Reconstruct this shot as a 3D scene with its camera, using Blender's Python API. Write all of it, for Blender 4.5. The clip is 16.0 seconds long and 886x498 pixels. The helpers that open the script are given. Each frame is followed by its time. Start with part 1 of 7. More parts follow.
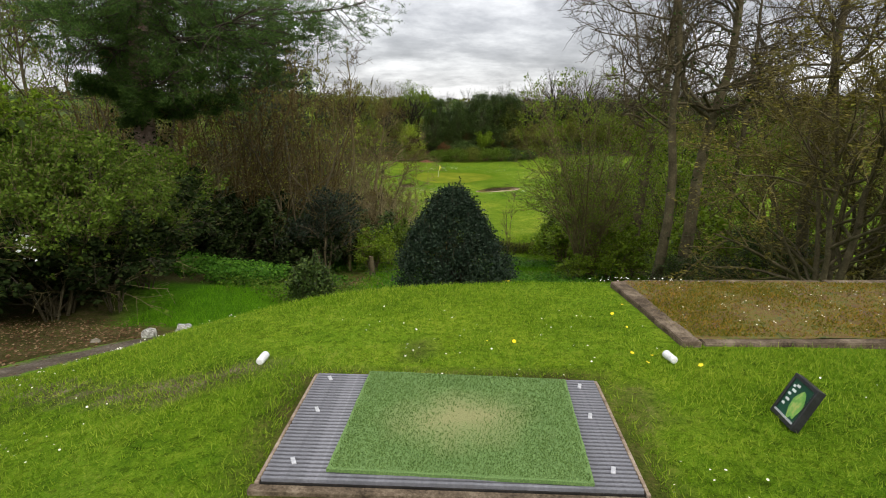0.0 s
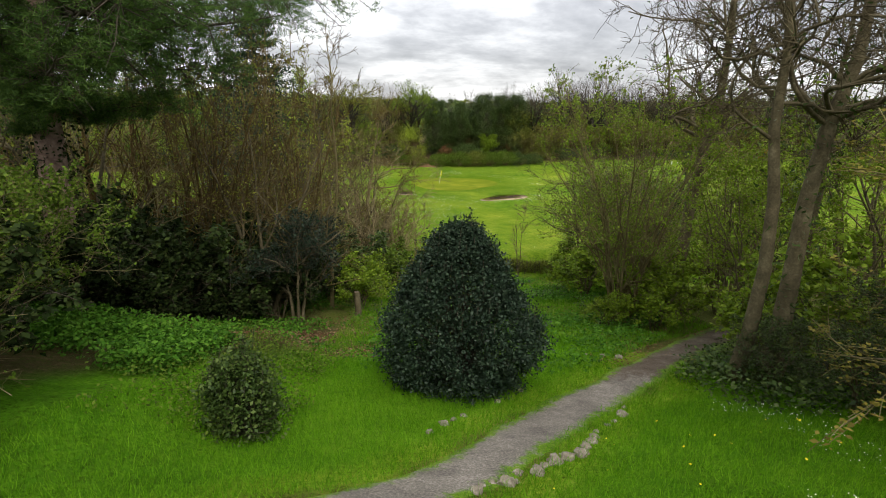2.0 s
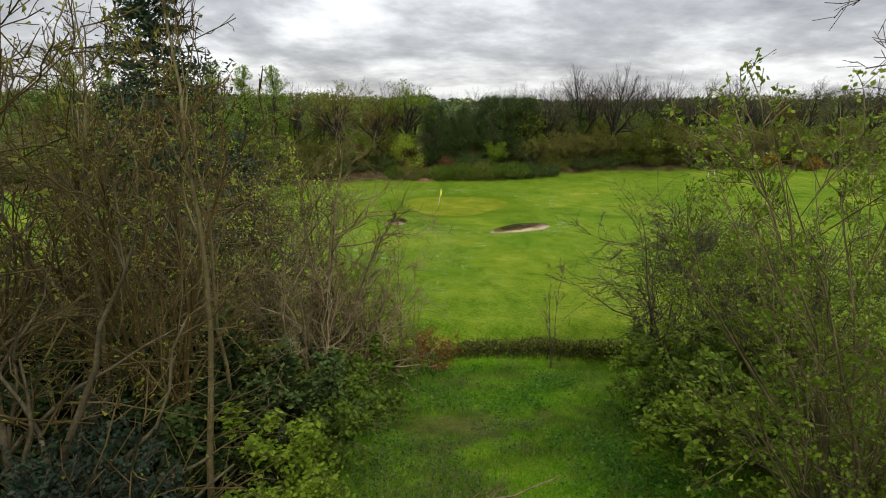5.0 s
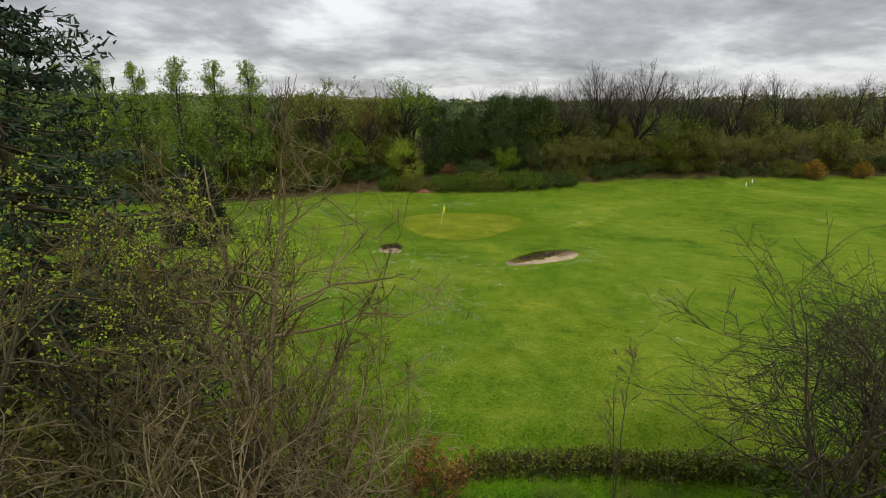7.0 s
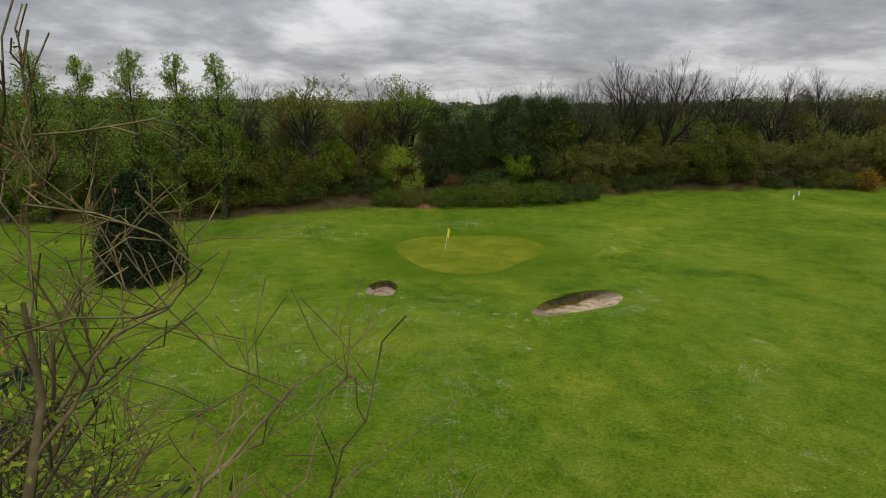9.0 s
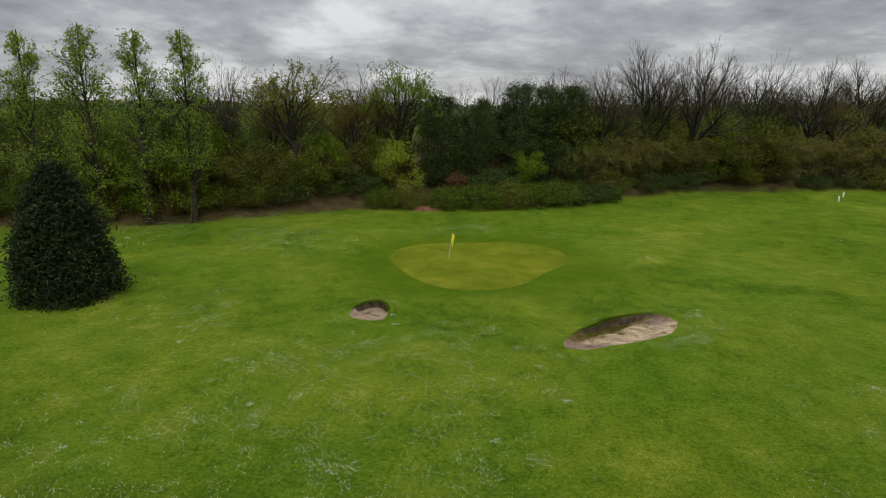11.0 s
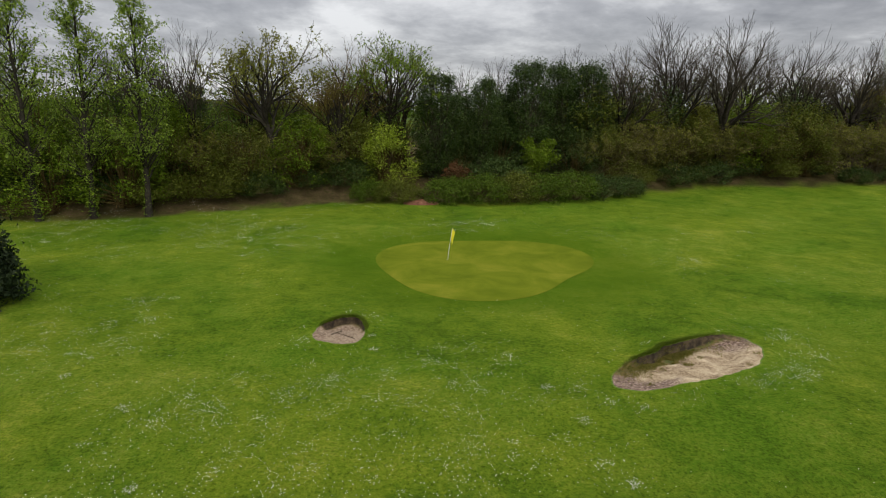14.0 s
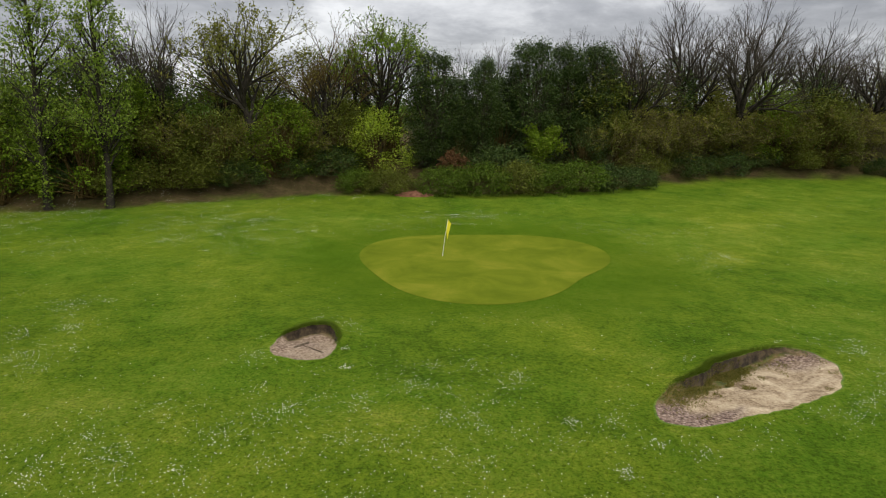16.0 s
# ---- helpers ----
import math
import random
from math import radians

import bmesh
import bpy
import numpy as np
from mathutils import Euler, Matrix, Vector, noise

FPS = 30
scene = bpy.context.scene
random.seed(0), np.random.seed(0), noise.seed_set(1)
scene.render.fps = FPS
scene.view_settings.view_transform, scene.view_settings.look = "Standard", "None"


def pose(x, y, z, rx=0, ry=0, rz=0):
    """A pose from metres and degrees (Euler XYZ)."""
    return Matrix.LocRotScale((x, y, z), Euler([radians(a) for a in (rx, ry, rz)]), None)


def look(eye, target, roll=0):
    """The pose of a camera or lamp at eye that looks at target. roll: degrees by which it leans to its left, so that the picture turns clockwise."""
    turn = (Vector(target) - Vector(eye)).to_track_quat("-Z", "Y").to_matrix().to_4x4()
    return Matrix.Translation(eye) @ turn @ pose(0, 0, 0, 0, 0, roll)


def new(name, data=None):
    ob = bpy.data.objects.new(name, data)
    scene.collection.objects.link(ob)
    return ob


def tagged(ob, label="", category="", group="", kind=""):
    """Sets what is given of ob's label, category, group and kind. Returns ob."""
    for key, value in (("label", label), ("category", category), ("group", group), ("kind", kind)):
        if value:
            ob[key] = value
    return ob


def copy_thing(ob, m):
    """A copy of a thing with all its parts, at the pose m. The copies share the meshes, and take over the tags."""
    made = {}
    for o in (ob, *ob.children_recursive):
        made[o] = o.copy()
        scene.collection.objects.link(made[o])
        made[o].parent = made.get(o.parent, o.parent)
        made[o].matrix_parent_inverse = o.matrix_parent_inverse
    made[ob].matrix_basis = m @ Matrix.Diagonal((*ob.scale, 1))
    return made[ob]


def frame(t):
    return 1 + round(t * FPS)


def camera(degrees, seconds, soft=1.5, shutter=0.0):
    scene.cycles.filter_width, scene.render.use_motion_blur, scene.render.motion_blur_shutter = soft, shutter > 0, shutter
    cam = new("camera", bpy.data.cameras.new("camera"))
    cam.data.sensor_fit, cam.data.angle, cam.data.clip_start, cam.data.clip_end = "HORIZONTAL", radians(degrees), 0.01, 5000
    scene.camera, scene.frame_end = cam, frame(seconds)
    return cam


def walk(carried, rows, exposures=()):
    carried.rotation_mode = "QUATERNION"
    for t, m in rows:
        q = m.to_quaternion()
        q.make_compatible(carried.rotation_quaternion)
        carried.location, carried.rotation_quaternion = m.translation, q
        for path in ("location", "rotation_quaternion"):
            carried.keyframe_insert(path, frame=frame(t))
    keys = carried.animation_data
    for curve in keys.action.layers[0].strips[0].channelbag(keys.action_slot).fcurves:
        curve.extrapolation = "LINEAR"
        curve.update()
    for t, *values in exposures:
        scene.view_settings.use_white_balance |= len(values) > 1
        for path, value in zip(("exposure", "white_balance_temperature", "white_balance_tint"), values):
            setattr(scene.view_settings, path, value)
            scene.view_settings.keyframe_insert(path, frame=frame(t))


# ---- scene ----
cam = camera(74.0, 16.0, soft=1.0)
# seconds, eye, (yaw, pitch, roll)
PATH = [
    (0.0, (0.190, 0.247, 2.185), (-0.26, -13.71, 0.61)),
    (0.5, (0.191, 1.215, 2.144), (-0.24, -13.64, 0.66)),
    (1.0, (0.182, 2.514, 2.120), (-0.21, -13.59, 0.69)),
    (1.5, (0.165, 4.129, 2.123), (-0.19, -13.58, 0.69)),
    (2.0, (0.142, 6.025, 2.165), (-0.16, -13.59, 0.68)),
    (2.5, (0.121, 8.141, 2.248), (-0.14, -13.61, 0.66)),
    (3.0, (0.111, 10.407, 2.375), (-0.11, -13.64, 0.63)),
    (3.5, (0.120, 12.763, 2.536), (-0.09, -13.68, 0.59)),
    (4.0, (0.151, 15.178, 2.706), (-0.07, -13.72, 0.54)),
    (4.5, (0.192, 17.653, 2.863), (-0.05, -13.75, 0.49)),
    (5.0, (0.223, 20.191, 2.989), (-0.03, -13.77, 0.45)),
    (7.5, (-0.150, 33.360, 2.960), (0.04, -13.64, 0.26)),
    (8.0, (-0.236, 35.931, 2.937), (0.04, -13.56, 0.24)),
    (8.5, (-0.320, 38.438, 2.897), (0.04, -13.48, 0.23)),
    (9.0, (-0.400, 40.819, 2.813), (0.04, -13.38, 0.23)),
    (11.5, (-0.676, 49.552, 1.062), (-0.03, -12.90, 0.33)),
    (12.0, (-0.686, 50.859, 0.754), (-0.06, -12.83, 0.36)),
    (12.5, (-0.681, 52.045, 0.459), (-0.09, -12.78, 0.41)),
    (13.0, (-0.666, 53.150, 0.175), (-0.13, -12.74, 0.45)),
    (13.5, (-0.648, 54.201, -0.106), (-0.17, -12.73, 0.50)),
    (14.0, (-0.627, 55.236, -0.392), (-0.22, -12.73, 0.55)),
    (14.5, (-0.598, 56.255, -0.686), (-0.27, -12.75, 0.59)),
    (15.0, (-0.558, 57.258, -0.982), (-0.33, -12.77, 0.63)),
    (15.5, (-0.505, 58.244, -1.267), (-0.39, -12.80, 0.66)),
    (16.0, (-0.441, 59.256, -1.527), (-0.45, -12.81, 0.68)),
]
EXPOSURES = [(0.0, 0.32), (1.0, 0.42), (2.0, 0.52), (3.5, 0.44), (4.5, 0.32), (5.2, 0.2), (7.5, -0.1), (9.0, -0.3), (12.0, -0.36), (14.0, -0.21), (16.0, -0.06)]
walk(cam, [(t, pose(*eye, 0, 0, yaw) @ pose(0, 0, 0, 90 + pitch) @ pose(0, 0, 0, 0, 0, roll)) for t, eye, (yaw, pitch, roll) in PATH], EXPOSURES)

# ---- light ----
world = bpy.data.worlds.new("overcast_sky")
scene.world = world
world.use_nodes = True


def overcast(nt):
    """A grey, layered cloud cover: bright breaks between darker bellies, over a Nishita sky."""
    n, lk = nt.nodes, nt.links
    n.clear()
    out, bg = n.new("ShaderNodeOutputWorld"), n.new("ShaderNodeBackground")
    sky = n.new("ShaderNodeTexSky")
    sky.sky_type, sky.sun_disc = "NISHITA", False
    sky.sun_elevation, sky.sun_rotation = radians(44), radians(168)
    tc, sep = n.new("ShaderNodeTexCoord"), n.new("ShaderNodeSeparateXYZ")
    lk.new(tc.outputs["Generated"], sep.inputs[0])
    up = n.new("ShaderNodeMath")
    up.operation = "MAXIMUM"
    up.inputs[1].default_value = 0.0
    lk.new(sep.outputs["Z"], up.inputs[0])
    lift = n.new("ShaderNodeMath")
    lift.operation = "ADD"
    lift.inputs[1].default_value = 0.22
    lk.new(up.outputs[0], lift.inputs[0])
    flat = n.new("ShaderNodeCombineXYZ")
    for axis in ("X", "Y"):
        d = n.new("ShaderNodeMath")
        d.operation = "DIVIDE"
        lk.new(sep.outputs[axis], d.inputs[0])
        lk.new(lift.outputs[0], d.inputs[1])
        lk.new(d.outputs[0], flat.inputs[axis])
    big, small = n.new("ShaderNodeTexNoise"), n.new("ShaderNodeTexNoise")
    big.inputs["Scale"].default_value, big.inputs["Detail"].default_value, big.inputs["Roughness"].default_value = 0.7, 11, 0.58
    big.inputs["Distortion"].default_value = 0.35
    small.inputs["Scale"].default_value, small.inputs["Detail"].default_value, small.inputs["Roughness"].default_value = 1.9, 8, 0.6
    for tex in (big, small):
        lk.new(flat.outputs[0], tex.inputs["Vector"])
    mix = n.new("ShaderNodeMix")
    mix.inputs["Factor"].default_value = 0.35
    lk.new(big.outputs["Fac"], mix.inputs["A"])
    lk.new(small.outputs["Fac"], mix.inputs["B"])
    ramp = n.new("ShaderNodeValToRGB")
    e = ramp.color_ramp.elements
    e[0].position, e[0].color = 0.385, (0.36, 0.36, 0.385, 1)
    e[1].position, e[1].color = 0.565, (1.12, 1.12, 1.13, 1)
    mid = ramp.color_ramp.elements.new(0.47)
    mid.color = (0.6, 0.6, 0.625, 1)
    lk.new(mix.outputs["Result"], ramp.inputs["Fac"])
    cover = n.new("ShaderNodeMix")
    cover.data_type = "RGBA"
    cover.inputs["Factor"].default_value = 0.985
    lk.new(sky.outputs[0], cover.inputs["A"])
    lk.new(ramp.outputs["Color"], cover.inputs["B"])
    # an overcast sky is brightest overhead
    lk.new(cover.outputs["Result"], bg.inputs["Color"])
    rise, gain = n.new("ShaderNodeMath"), n.new("ShaderNodeMath")
    rise.operation, gain.operation = "MULTIPLY_ADD", "MULTIPLY"
    rise.inputs[1].default_value, rise.inputs[2].default_value = ZENITH, 1.0
    gain.inputs[1].default_value = SKY
    lk.new(up.outputs[0], rise.inputs[0])
    lk.new(rise.outputs[0], gain.inputs[0])
    lk.new(gain.outputs[0], bg.inputs["Strength"])
    lk.new(bg.outputs[0], out.inputs[0])


SKY, ZENITH = 0.66, 1.5
overcast(world.node_tree)
sun = new("sun", bpy.data.lights.new("sun", "SUN"))
sun.data.energy, sun.data.angle, sun.data.color = 1.5, radians(22), (1.0, 0.95, 0.86)
sun.matrix_world = look((0, 0, 60), (-13, 60, 0))

# ---- materials ----
def nodes(name):
    m = bpy.data.materials.new(name)
    m.use_nodes = True
    nt = m.node_tree
    return m, nt.nodes, nt.links, nt.nodes["Principled BSDF"]


def noise_tex(n, lk, scale, detail=4, rough=0.55, vector=None, distort=0.0):
    t = n.new("ShaderNodeTexNoise")
    t.inputs["Scale"].default_value, t.inputs["Detail"].default_value = scale, detail
    t.inputs["Roughness"].default_value, t.inputs["Distortion"].default_value = rough, distort
    if vector is not None:
        lk.new(vector, t.inputs["Vector"])
    return t


def ramp_of(n, lk, fac, stops):
    r = n.new("ShaderNodeValToRGB")
    while len(r.color_ramp.elements) < len(stops):
        r.color_ramp.elements.new(0.5)
    for e, (p, c) in zip(r.color_ramp.elements, stops):
        e.position, e.color = p, (*c, 1)
    lk.new(fac, r.inputs["Fac"])
    return r.outputs["Color"]


def mix_rgb(n, lk, a, b, fac, mode="MIX"):
    m = n.new("ShaderNodeMix")
    m.data_type, m.blend_type = "RGBA", mode
    for sock, v in ((m.inputs["A"], a), (m.inputs["B"], b), (m.inputs["Factor"], fac)):
        if isinstance(v, (int, float)):
            sock.default_value = v
        elif isinstance(v, tuple):
            sock.default_value = (*v, 1)
        else:
            lk.new(v, sock)
    return m.outputs["Result"]


def maths(n, lk, op, a, b=0.0):
    m = n.new("ShaderNodeMath")
    m.operation = op
    for sock, v in zip(m.inputs, (a, b)):
        if isinstance(v, (int, float)):
            sock.default_value = v
        else:
            lk.new(v, sock)
    return m.outputs[0]


def bump(n, lk, bsdf, height, strength, distance):
    b = n.new("ShaderNodeBump")
    b.inputs["Strength"].default_value, b.inputs["Distance"].default_value = strength, distance
    lk.new(height, b.inputs["Height"])
    lk.new(b.outputs[0], bsdf.inputs["Normal"])


def leaf(name, dark, mid, light, rough=0.45, through_light=0.3, patch=1.2, gloss=0.1):
    """Foliage: each leaf its own tint, with drifts of lighter and darker growth, some light passing through."""
    m, n, lk, bs = nodes(name)
    geo, pos = n.new("ShaderNodeNewGeometry"), n.new("ShaderNodeTexCoord")
    drift = noise_tex(n, lk, patch, 3, 0.6, pos.outputs["Object"])
    f = maths(n, lk, "ADD", maths(n, lk, "MULTIPLY", geo.outputs["Random Per Island"], 0.55), maths(n, lk, "MULTIPLY", drift.outputs["Fac"], 0.45))
    col = ramp_of(n, lk, f, [(0.12, dark), (0.5, mid), (0.85, light)])
    lk.new(col, bs.inputs["Base Color"])
    bs.inputs["Roughness"].default_value = rough
    bs.inputs["Specular IOR Level"].default_value = gloss
    tr, mx = n.new("ShaderNodeBsdfTranslucent"), n.new("ShaderNodeMixShader")
    lk.new(col, tr.inputs["Color"])
    mx.inputs[0].default_value = through_light
    lk.new(bs.outputs[0], mx.inputs[1])
    lk.new(tr.outputs[0], mx.inputs[2])
    lk.new(mx.outputs[0], n["Material Output"].inputs[0])
    return m


def rough_stuff(name, stops, scale, rough=0.9, bump_scale=30, bump_strength=0.5, bump_distance=0.01, fine=40.0):
    """Bark, stone, timber, soil: two scales of tint and a relief."""
    m, n, lk, bs = nodes(name)
    pos = n.new("ShaderNodeTexCoord").outputs["Object"]
    a, b = noise_tex(n, lk, scale, 5, 0.6, pos), noise_tex(n, lk, fine, 4, 0.65, pos)
    f = maths(n, lk, "ADD", maths(n, lk, "MULTIPLY", a.outputs["Fac"], 0.6), maths(n, lk, "MULTIPLY", b.outputs["Fac"], 0.4))
    lk.new(ramp_of(n, lk, f, stops), bs.inputs["Base Color"])
    bs.inputs["Roughness"].default_value = rough
    bs.inputs["Specular IOR Level"].default_value = 0.12 if rough > 0.7 else 0.4
    h = noise_tex(n, lk, bump_scale, 5, 0.65, pos)
    bump(n, lk, bs, h.outputs["Fac"], bump_strength, bump_distance)
    return m


M_BARK = rough_stuff("bark_grey_brown", [(0.3, (0.042, 0.034, 0.018)), (0.5, (0.1, 0.083, 0.046)), (0.7, (0.2, 0.17, 0.1))], 3, fine=18, bump_distance=0.03)
M_BARK_DARK = rough_stuff("bark_dark", [(0.3, (0.014, 0.012, 0.009)), (0.5, (0.035, 0.03, 0.022)), (0.7, (0.08, 0.07, 0.05))], 3, fine=18, bump_distance=0.03)
M_TWIG = rough_stuff("twig_brown", [(0.3, (0.0588, 0.0476, 0.0196)), (0.5, (0.147, 0.12, 0.0532)), (0.7, (0.294, 0.252, 0.119))], 0.9, fine=6)
M_TWIG_THICKET = rough_stuff("twig_thicket", [(0.3, (0.036, 0.024, 0.008)), (0.5, (0.09, 0.062, 0.02)), (0.7, (0.2, 0.145, 0.055))], 0.9, fine=6)
M_TWIG_GREY = rough_stuff("twig_grey", [(0.3, (0.075, 0.058, 0.028)), (0.5, (0.175, 0.138, 0.07)), (0.7, (0.36, 0.295, 0.17))], 0.9, fine=6)
M_TWIG_DARK = rough_stuff("twig_dark", [(0.3, (0.025, 0.02, 0.015)), (0.5, (0.0625, 0.0525, 0.0375)), (0.7, (0.125, 0.106, 0.0775))], 0.9, fine=6)
M_TWIG_RED = rough_stuff("twig_reddish_brown", [(0.3, (0.045, 0.033, 0.012)), (0.5, (0.1, 0.075, 0.028)), (0.7, (0.19, 0.148, 0.06))], 0.9, fine=6)
M_TWIG_OAK = rough_stuff("twig_oak", [(0.3, (0.028, 0.022, 0.012)), (0.5, (0.072, 0.057, 0.03)), (0.7, (0.165, 0.135, 0.078))], 0.9, fine=6)
M_PINEBARK = rough_stuff("pine_bark", [(0.3, (0.084, 0.054, 0.042)), (0.5, (0.204, 0.138, 0.108)), (0.7, (0.36, 0.264, 0.216))], 4, fine=14, bump_scale=9, bump_distance=0.06)
M_HOLLY = leaf("holly_leaf", (0.008, 0.016, 0.009), (0.017, 0.032, 0.017), (0.045, 0.068, 0.038), 0.45, 0.06, gloss=0.12)
M_LAUREL = leaf("shrub_leaf_deep", (0.034, 0.062, 0.008), (0.08, 0.132, 0.013), (0.155, 0.215, 0.028), 0.5, 0.3, gloss=0.06)
# near-black leaf colour that stands in for the shade inside shrubs
M_SHADE = leaf("leaf_darkened_as_shade", (0.008, 0.014, 0.004), (0.018, 0.031, 0.008), (0.05, 0.068, 0.018), 0.6, 0.1, gloss=0.03)
M_SPRING = leaf("spring_leaf", (0.075, 0.125, 0.008), (0.15, 0.235, 0.014), (0.27, 0.36, 0.035), 0.5, 0.4)
M_LIME = leaf("lime_leaf", (0.18, 0.252, 0.018), (0.324, 0.432, 0.03), (0.48, 0.576, 0.072), 0.5, 0.45)
M_BUD = leaf("budding_leaf", (0.099, 0.105, 0.0143), (0.187, 0.193, 0.0264), (0.297, 0.308, 0.055), 0.55, 0.45)
M_OLIVE = leaf("olive_leaf", (0.0562, 0.0688, 0.01), (0.119, 0.138, 0.0187), (0.213, 0.237, 0.0425), 0.55, 0.3)
M_HORN = leaf("hornbeam_leaf", (0.075, 0.065, 0.0112), (0.163, 0.14, 0.0225), (0.275, 0.237, 0.0438), 0.6, 0.35)
M_NEEDLE = leaf("pine_needle", (0.026, 0.058, 0.013), (0.062, 0.118, 0.024), (0.14, 0.225, 0.045), 0.5, 0.4, 0.6)
M_SPRUCE = leaf("spruce_needle", (0.012, 0.025, 0.012), (0.028, 0.05, 0.024), (0.055, 0.085, 0.04), 0.5, 0.1)
M_CYPRESS = leaf("cypress_spray", (0.008, 0.015, 0.006), (0.018, 0.03, 0.011), (0.04, 0.055, 0.022), 0.55, 0.1)
M_IVY = leaf("ivy_leaf", (0.0192, 0.036, 0.0084), (0.0432, 0.0744, 0.0156), (0.108, 0.15, 0.036), 0.35, 0.15)
M_POPLAR = leaf("poplar_leaf", (0.09, 0.15, 0.015), (0.2, 0.3, 0.03), (0.4, 0.52, 0.08), 0.45, 0.5)
M_GORSE = leaf("gorse_bloom", (0.03, 0.04, 0.008), (0.16, 0.1, 0.012), (0.62, 0.33, 0.02), 0.6, 0.2)
M_RUST = leaf("russet_leaf", (0.07, 0.035, 0.015), (0.14, 0.07, 0.03), (0.22, 0.12, 0.05), 0.6, 0.2)
M_DEAD = leaf("dead_leaf", (0.12, 0.055, 0.015), (0.25, 0.12, 0.03), (0.36, 0.2, 0.06), 0.7, 0.25)
M_BLOSSOM = leaf("white_blossom", (0.4, 0.42, 0.36), (0.6, 0.62, 0.56), (0.75, 0.76, 0.72), 0.6, 0.2)
M_GRASS = leaf("grass_blade", (0.05, 0.115, 0.005), (0.16, 0.285, 0.012), (0.42, 0.5, 0.06), 0.6, 0.38, 0.5, gloss=0.04)
M_LUSH = leaf("lush_grass_blade", (0.04, 0.125, 0.005), (0.098, 0.25, 0.007), (0.2, 0.4, 0.018), 0.6, 0.38, 0.7, gloss=0.04)
M_DRY = leaf("dry_grass_blade", (0.14, 0.12, 0.03), (0.27, 0.23, 0.075), (0.42, 0.37, 0.15), 0.7, 0.3, 0.7, gloss=0.03)
M_DAISY = leaf("daisy_petal", (0.67, 0.648, 0.497), (0.842, 0.821, 0.67), (0.9, 0.9, 0.778), 0.6, 0.1)
M_DANDELION = leaf("dandelion_petal", (0.7, 0.5, 0.01), (0.8, 0.62, 0.02), (0.85, 0.7, 0.04), 0.6, 0.1)
M_FRESH = rough_stuff("pale_sawn_timber", [(0.36, (0.12, 0.085, 0.055)), (0.5, (0.26, 0.2, 0.145)), (0.64, (0.42, 0.35, 0.27))], 7, fine=50)
M_STONE = rough_stuff("pale_stone", [(0.3, (0.07, 0.06, 0.04)), (0.5, (0.2, 0.175, 0.13)), (0.7, (0.42, 0.38, 0.31))], 5, fine=30)


def gravel():
    """Grey grit that gives way to trodden brown earth."""
    m, n, lk, bs = nodes("gravel_path")
    pos = n.new("ShaderNodeTexCoord").outputs["Object"]
    at = n.new("ShaderNodeAttribute")
    at.attribute_name = "earthy"
    a, b, c = noise_tex(n, lk, 1.6, 5, 0.65, pos, 0.4), noise_tex(n, lk, 28, 5, 0.75, pos), noise_tex(n, lk, 5, 5, 0.7, pos)
    f = maths(n, lk, "ADD", maths(n, lk, "MULTIPLY", a.outputs["Fac"], 0.35), maths(n, lk, "MULTIPLY", b.outputs["Fac"], 0.65))
    grey = ramp_of(n, lk, f, [(0.36, (0.075, 0.068, 0.06)), (0.46, (0.138, 0.124, 0.104)), (0.54, (0.195, 0.175, 0.147)), (0.64, (0.33, 0.3, 0.255))])
    soil_shade = ramp_of(n, lk, f, [(0.36, (0.04, 0.03, 0.02)), (0.46, (0.08, 0.062, 0.044)), (0.54, (0.12, 0.097, 0.074)), (0.64, (0.22, 0.19, 0.155))])
    e = maths(n, lk, "ADD", at.outputs["Fac"], maths(n, lk, "MULTIPLY", maths(n, lk, "SUBTRACT", c.outputs["Fac"], 0.5), 1.6))
    mr = n.new("ShaderNodeMapRange")
    mr.inputs["From Min"].default_value, mr.inputs["From Max"].default_value = 0.3, 0.7
    lk.new(e, mr.inputs["Value"])
    col = mix_rgb(n, lk, grey, soil_shade, mr.outputs["Result"])
    # grass creeps in from the verges
    vg, rag = n.new("ShaderNodeAttribute"), n.new("ShaderNodeMapRange")
    vg.attribute_name = "verge"
    tuft = noise_tex(n, lk, 3.5, 7, 0.75, pos, 0.3)
    rag.inputs["From Min"].default_value, rag.inputs["From Max"].default_value = 0.52, 0.76
    lk.new(maths(n, lk, "ADD", vg.outputs["Fac"], maths(n, lk, "MULTIPLY", maths(n, lk, "SUBTRACT", tuft.outputs["Fac"], 0.5), 1.5)), rag.inputs["Value"])
    grass = ramp_of(n, lk, f, [(0.4, (0.04, 0.085, 0.006)), (0.5, (0.09, 0.17, 0.01)), (0.6, (0.16, 0.24, 0.03))])
    lk.new(mix_rgb(n, lk, col, grass, rag.outputs["Result"]), bs.inputs["Base Color"])
    bs.inputs["Roughness"].default_value = 0.95
    bs.inputs["Specular IOR Level"].default_value = 0.1
    bump(n, lk, bs, b.outputs["Fac"], 0.7, 0.03)
    return m


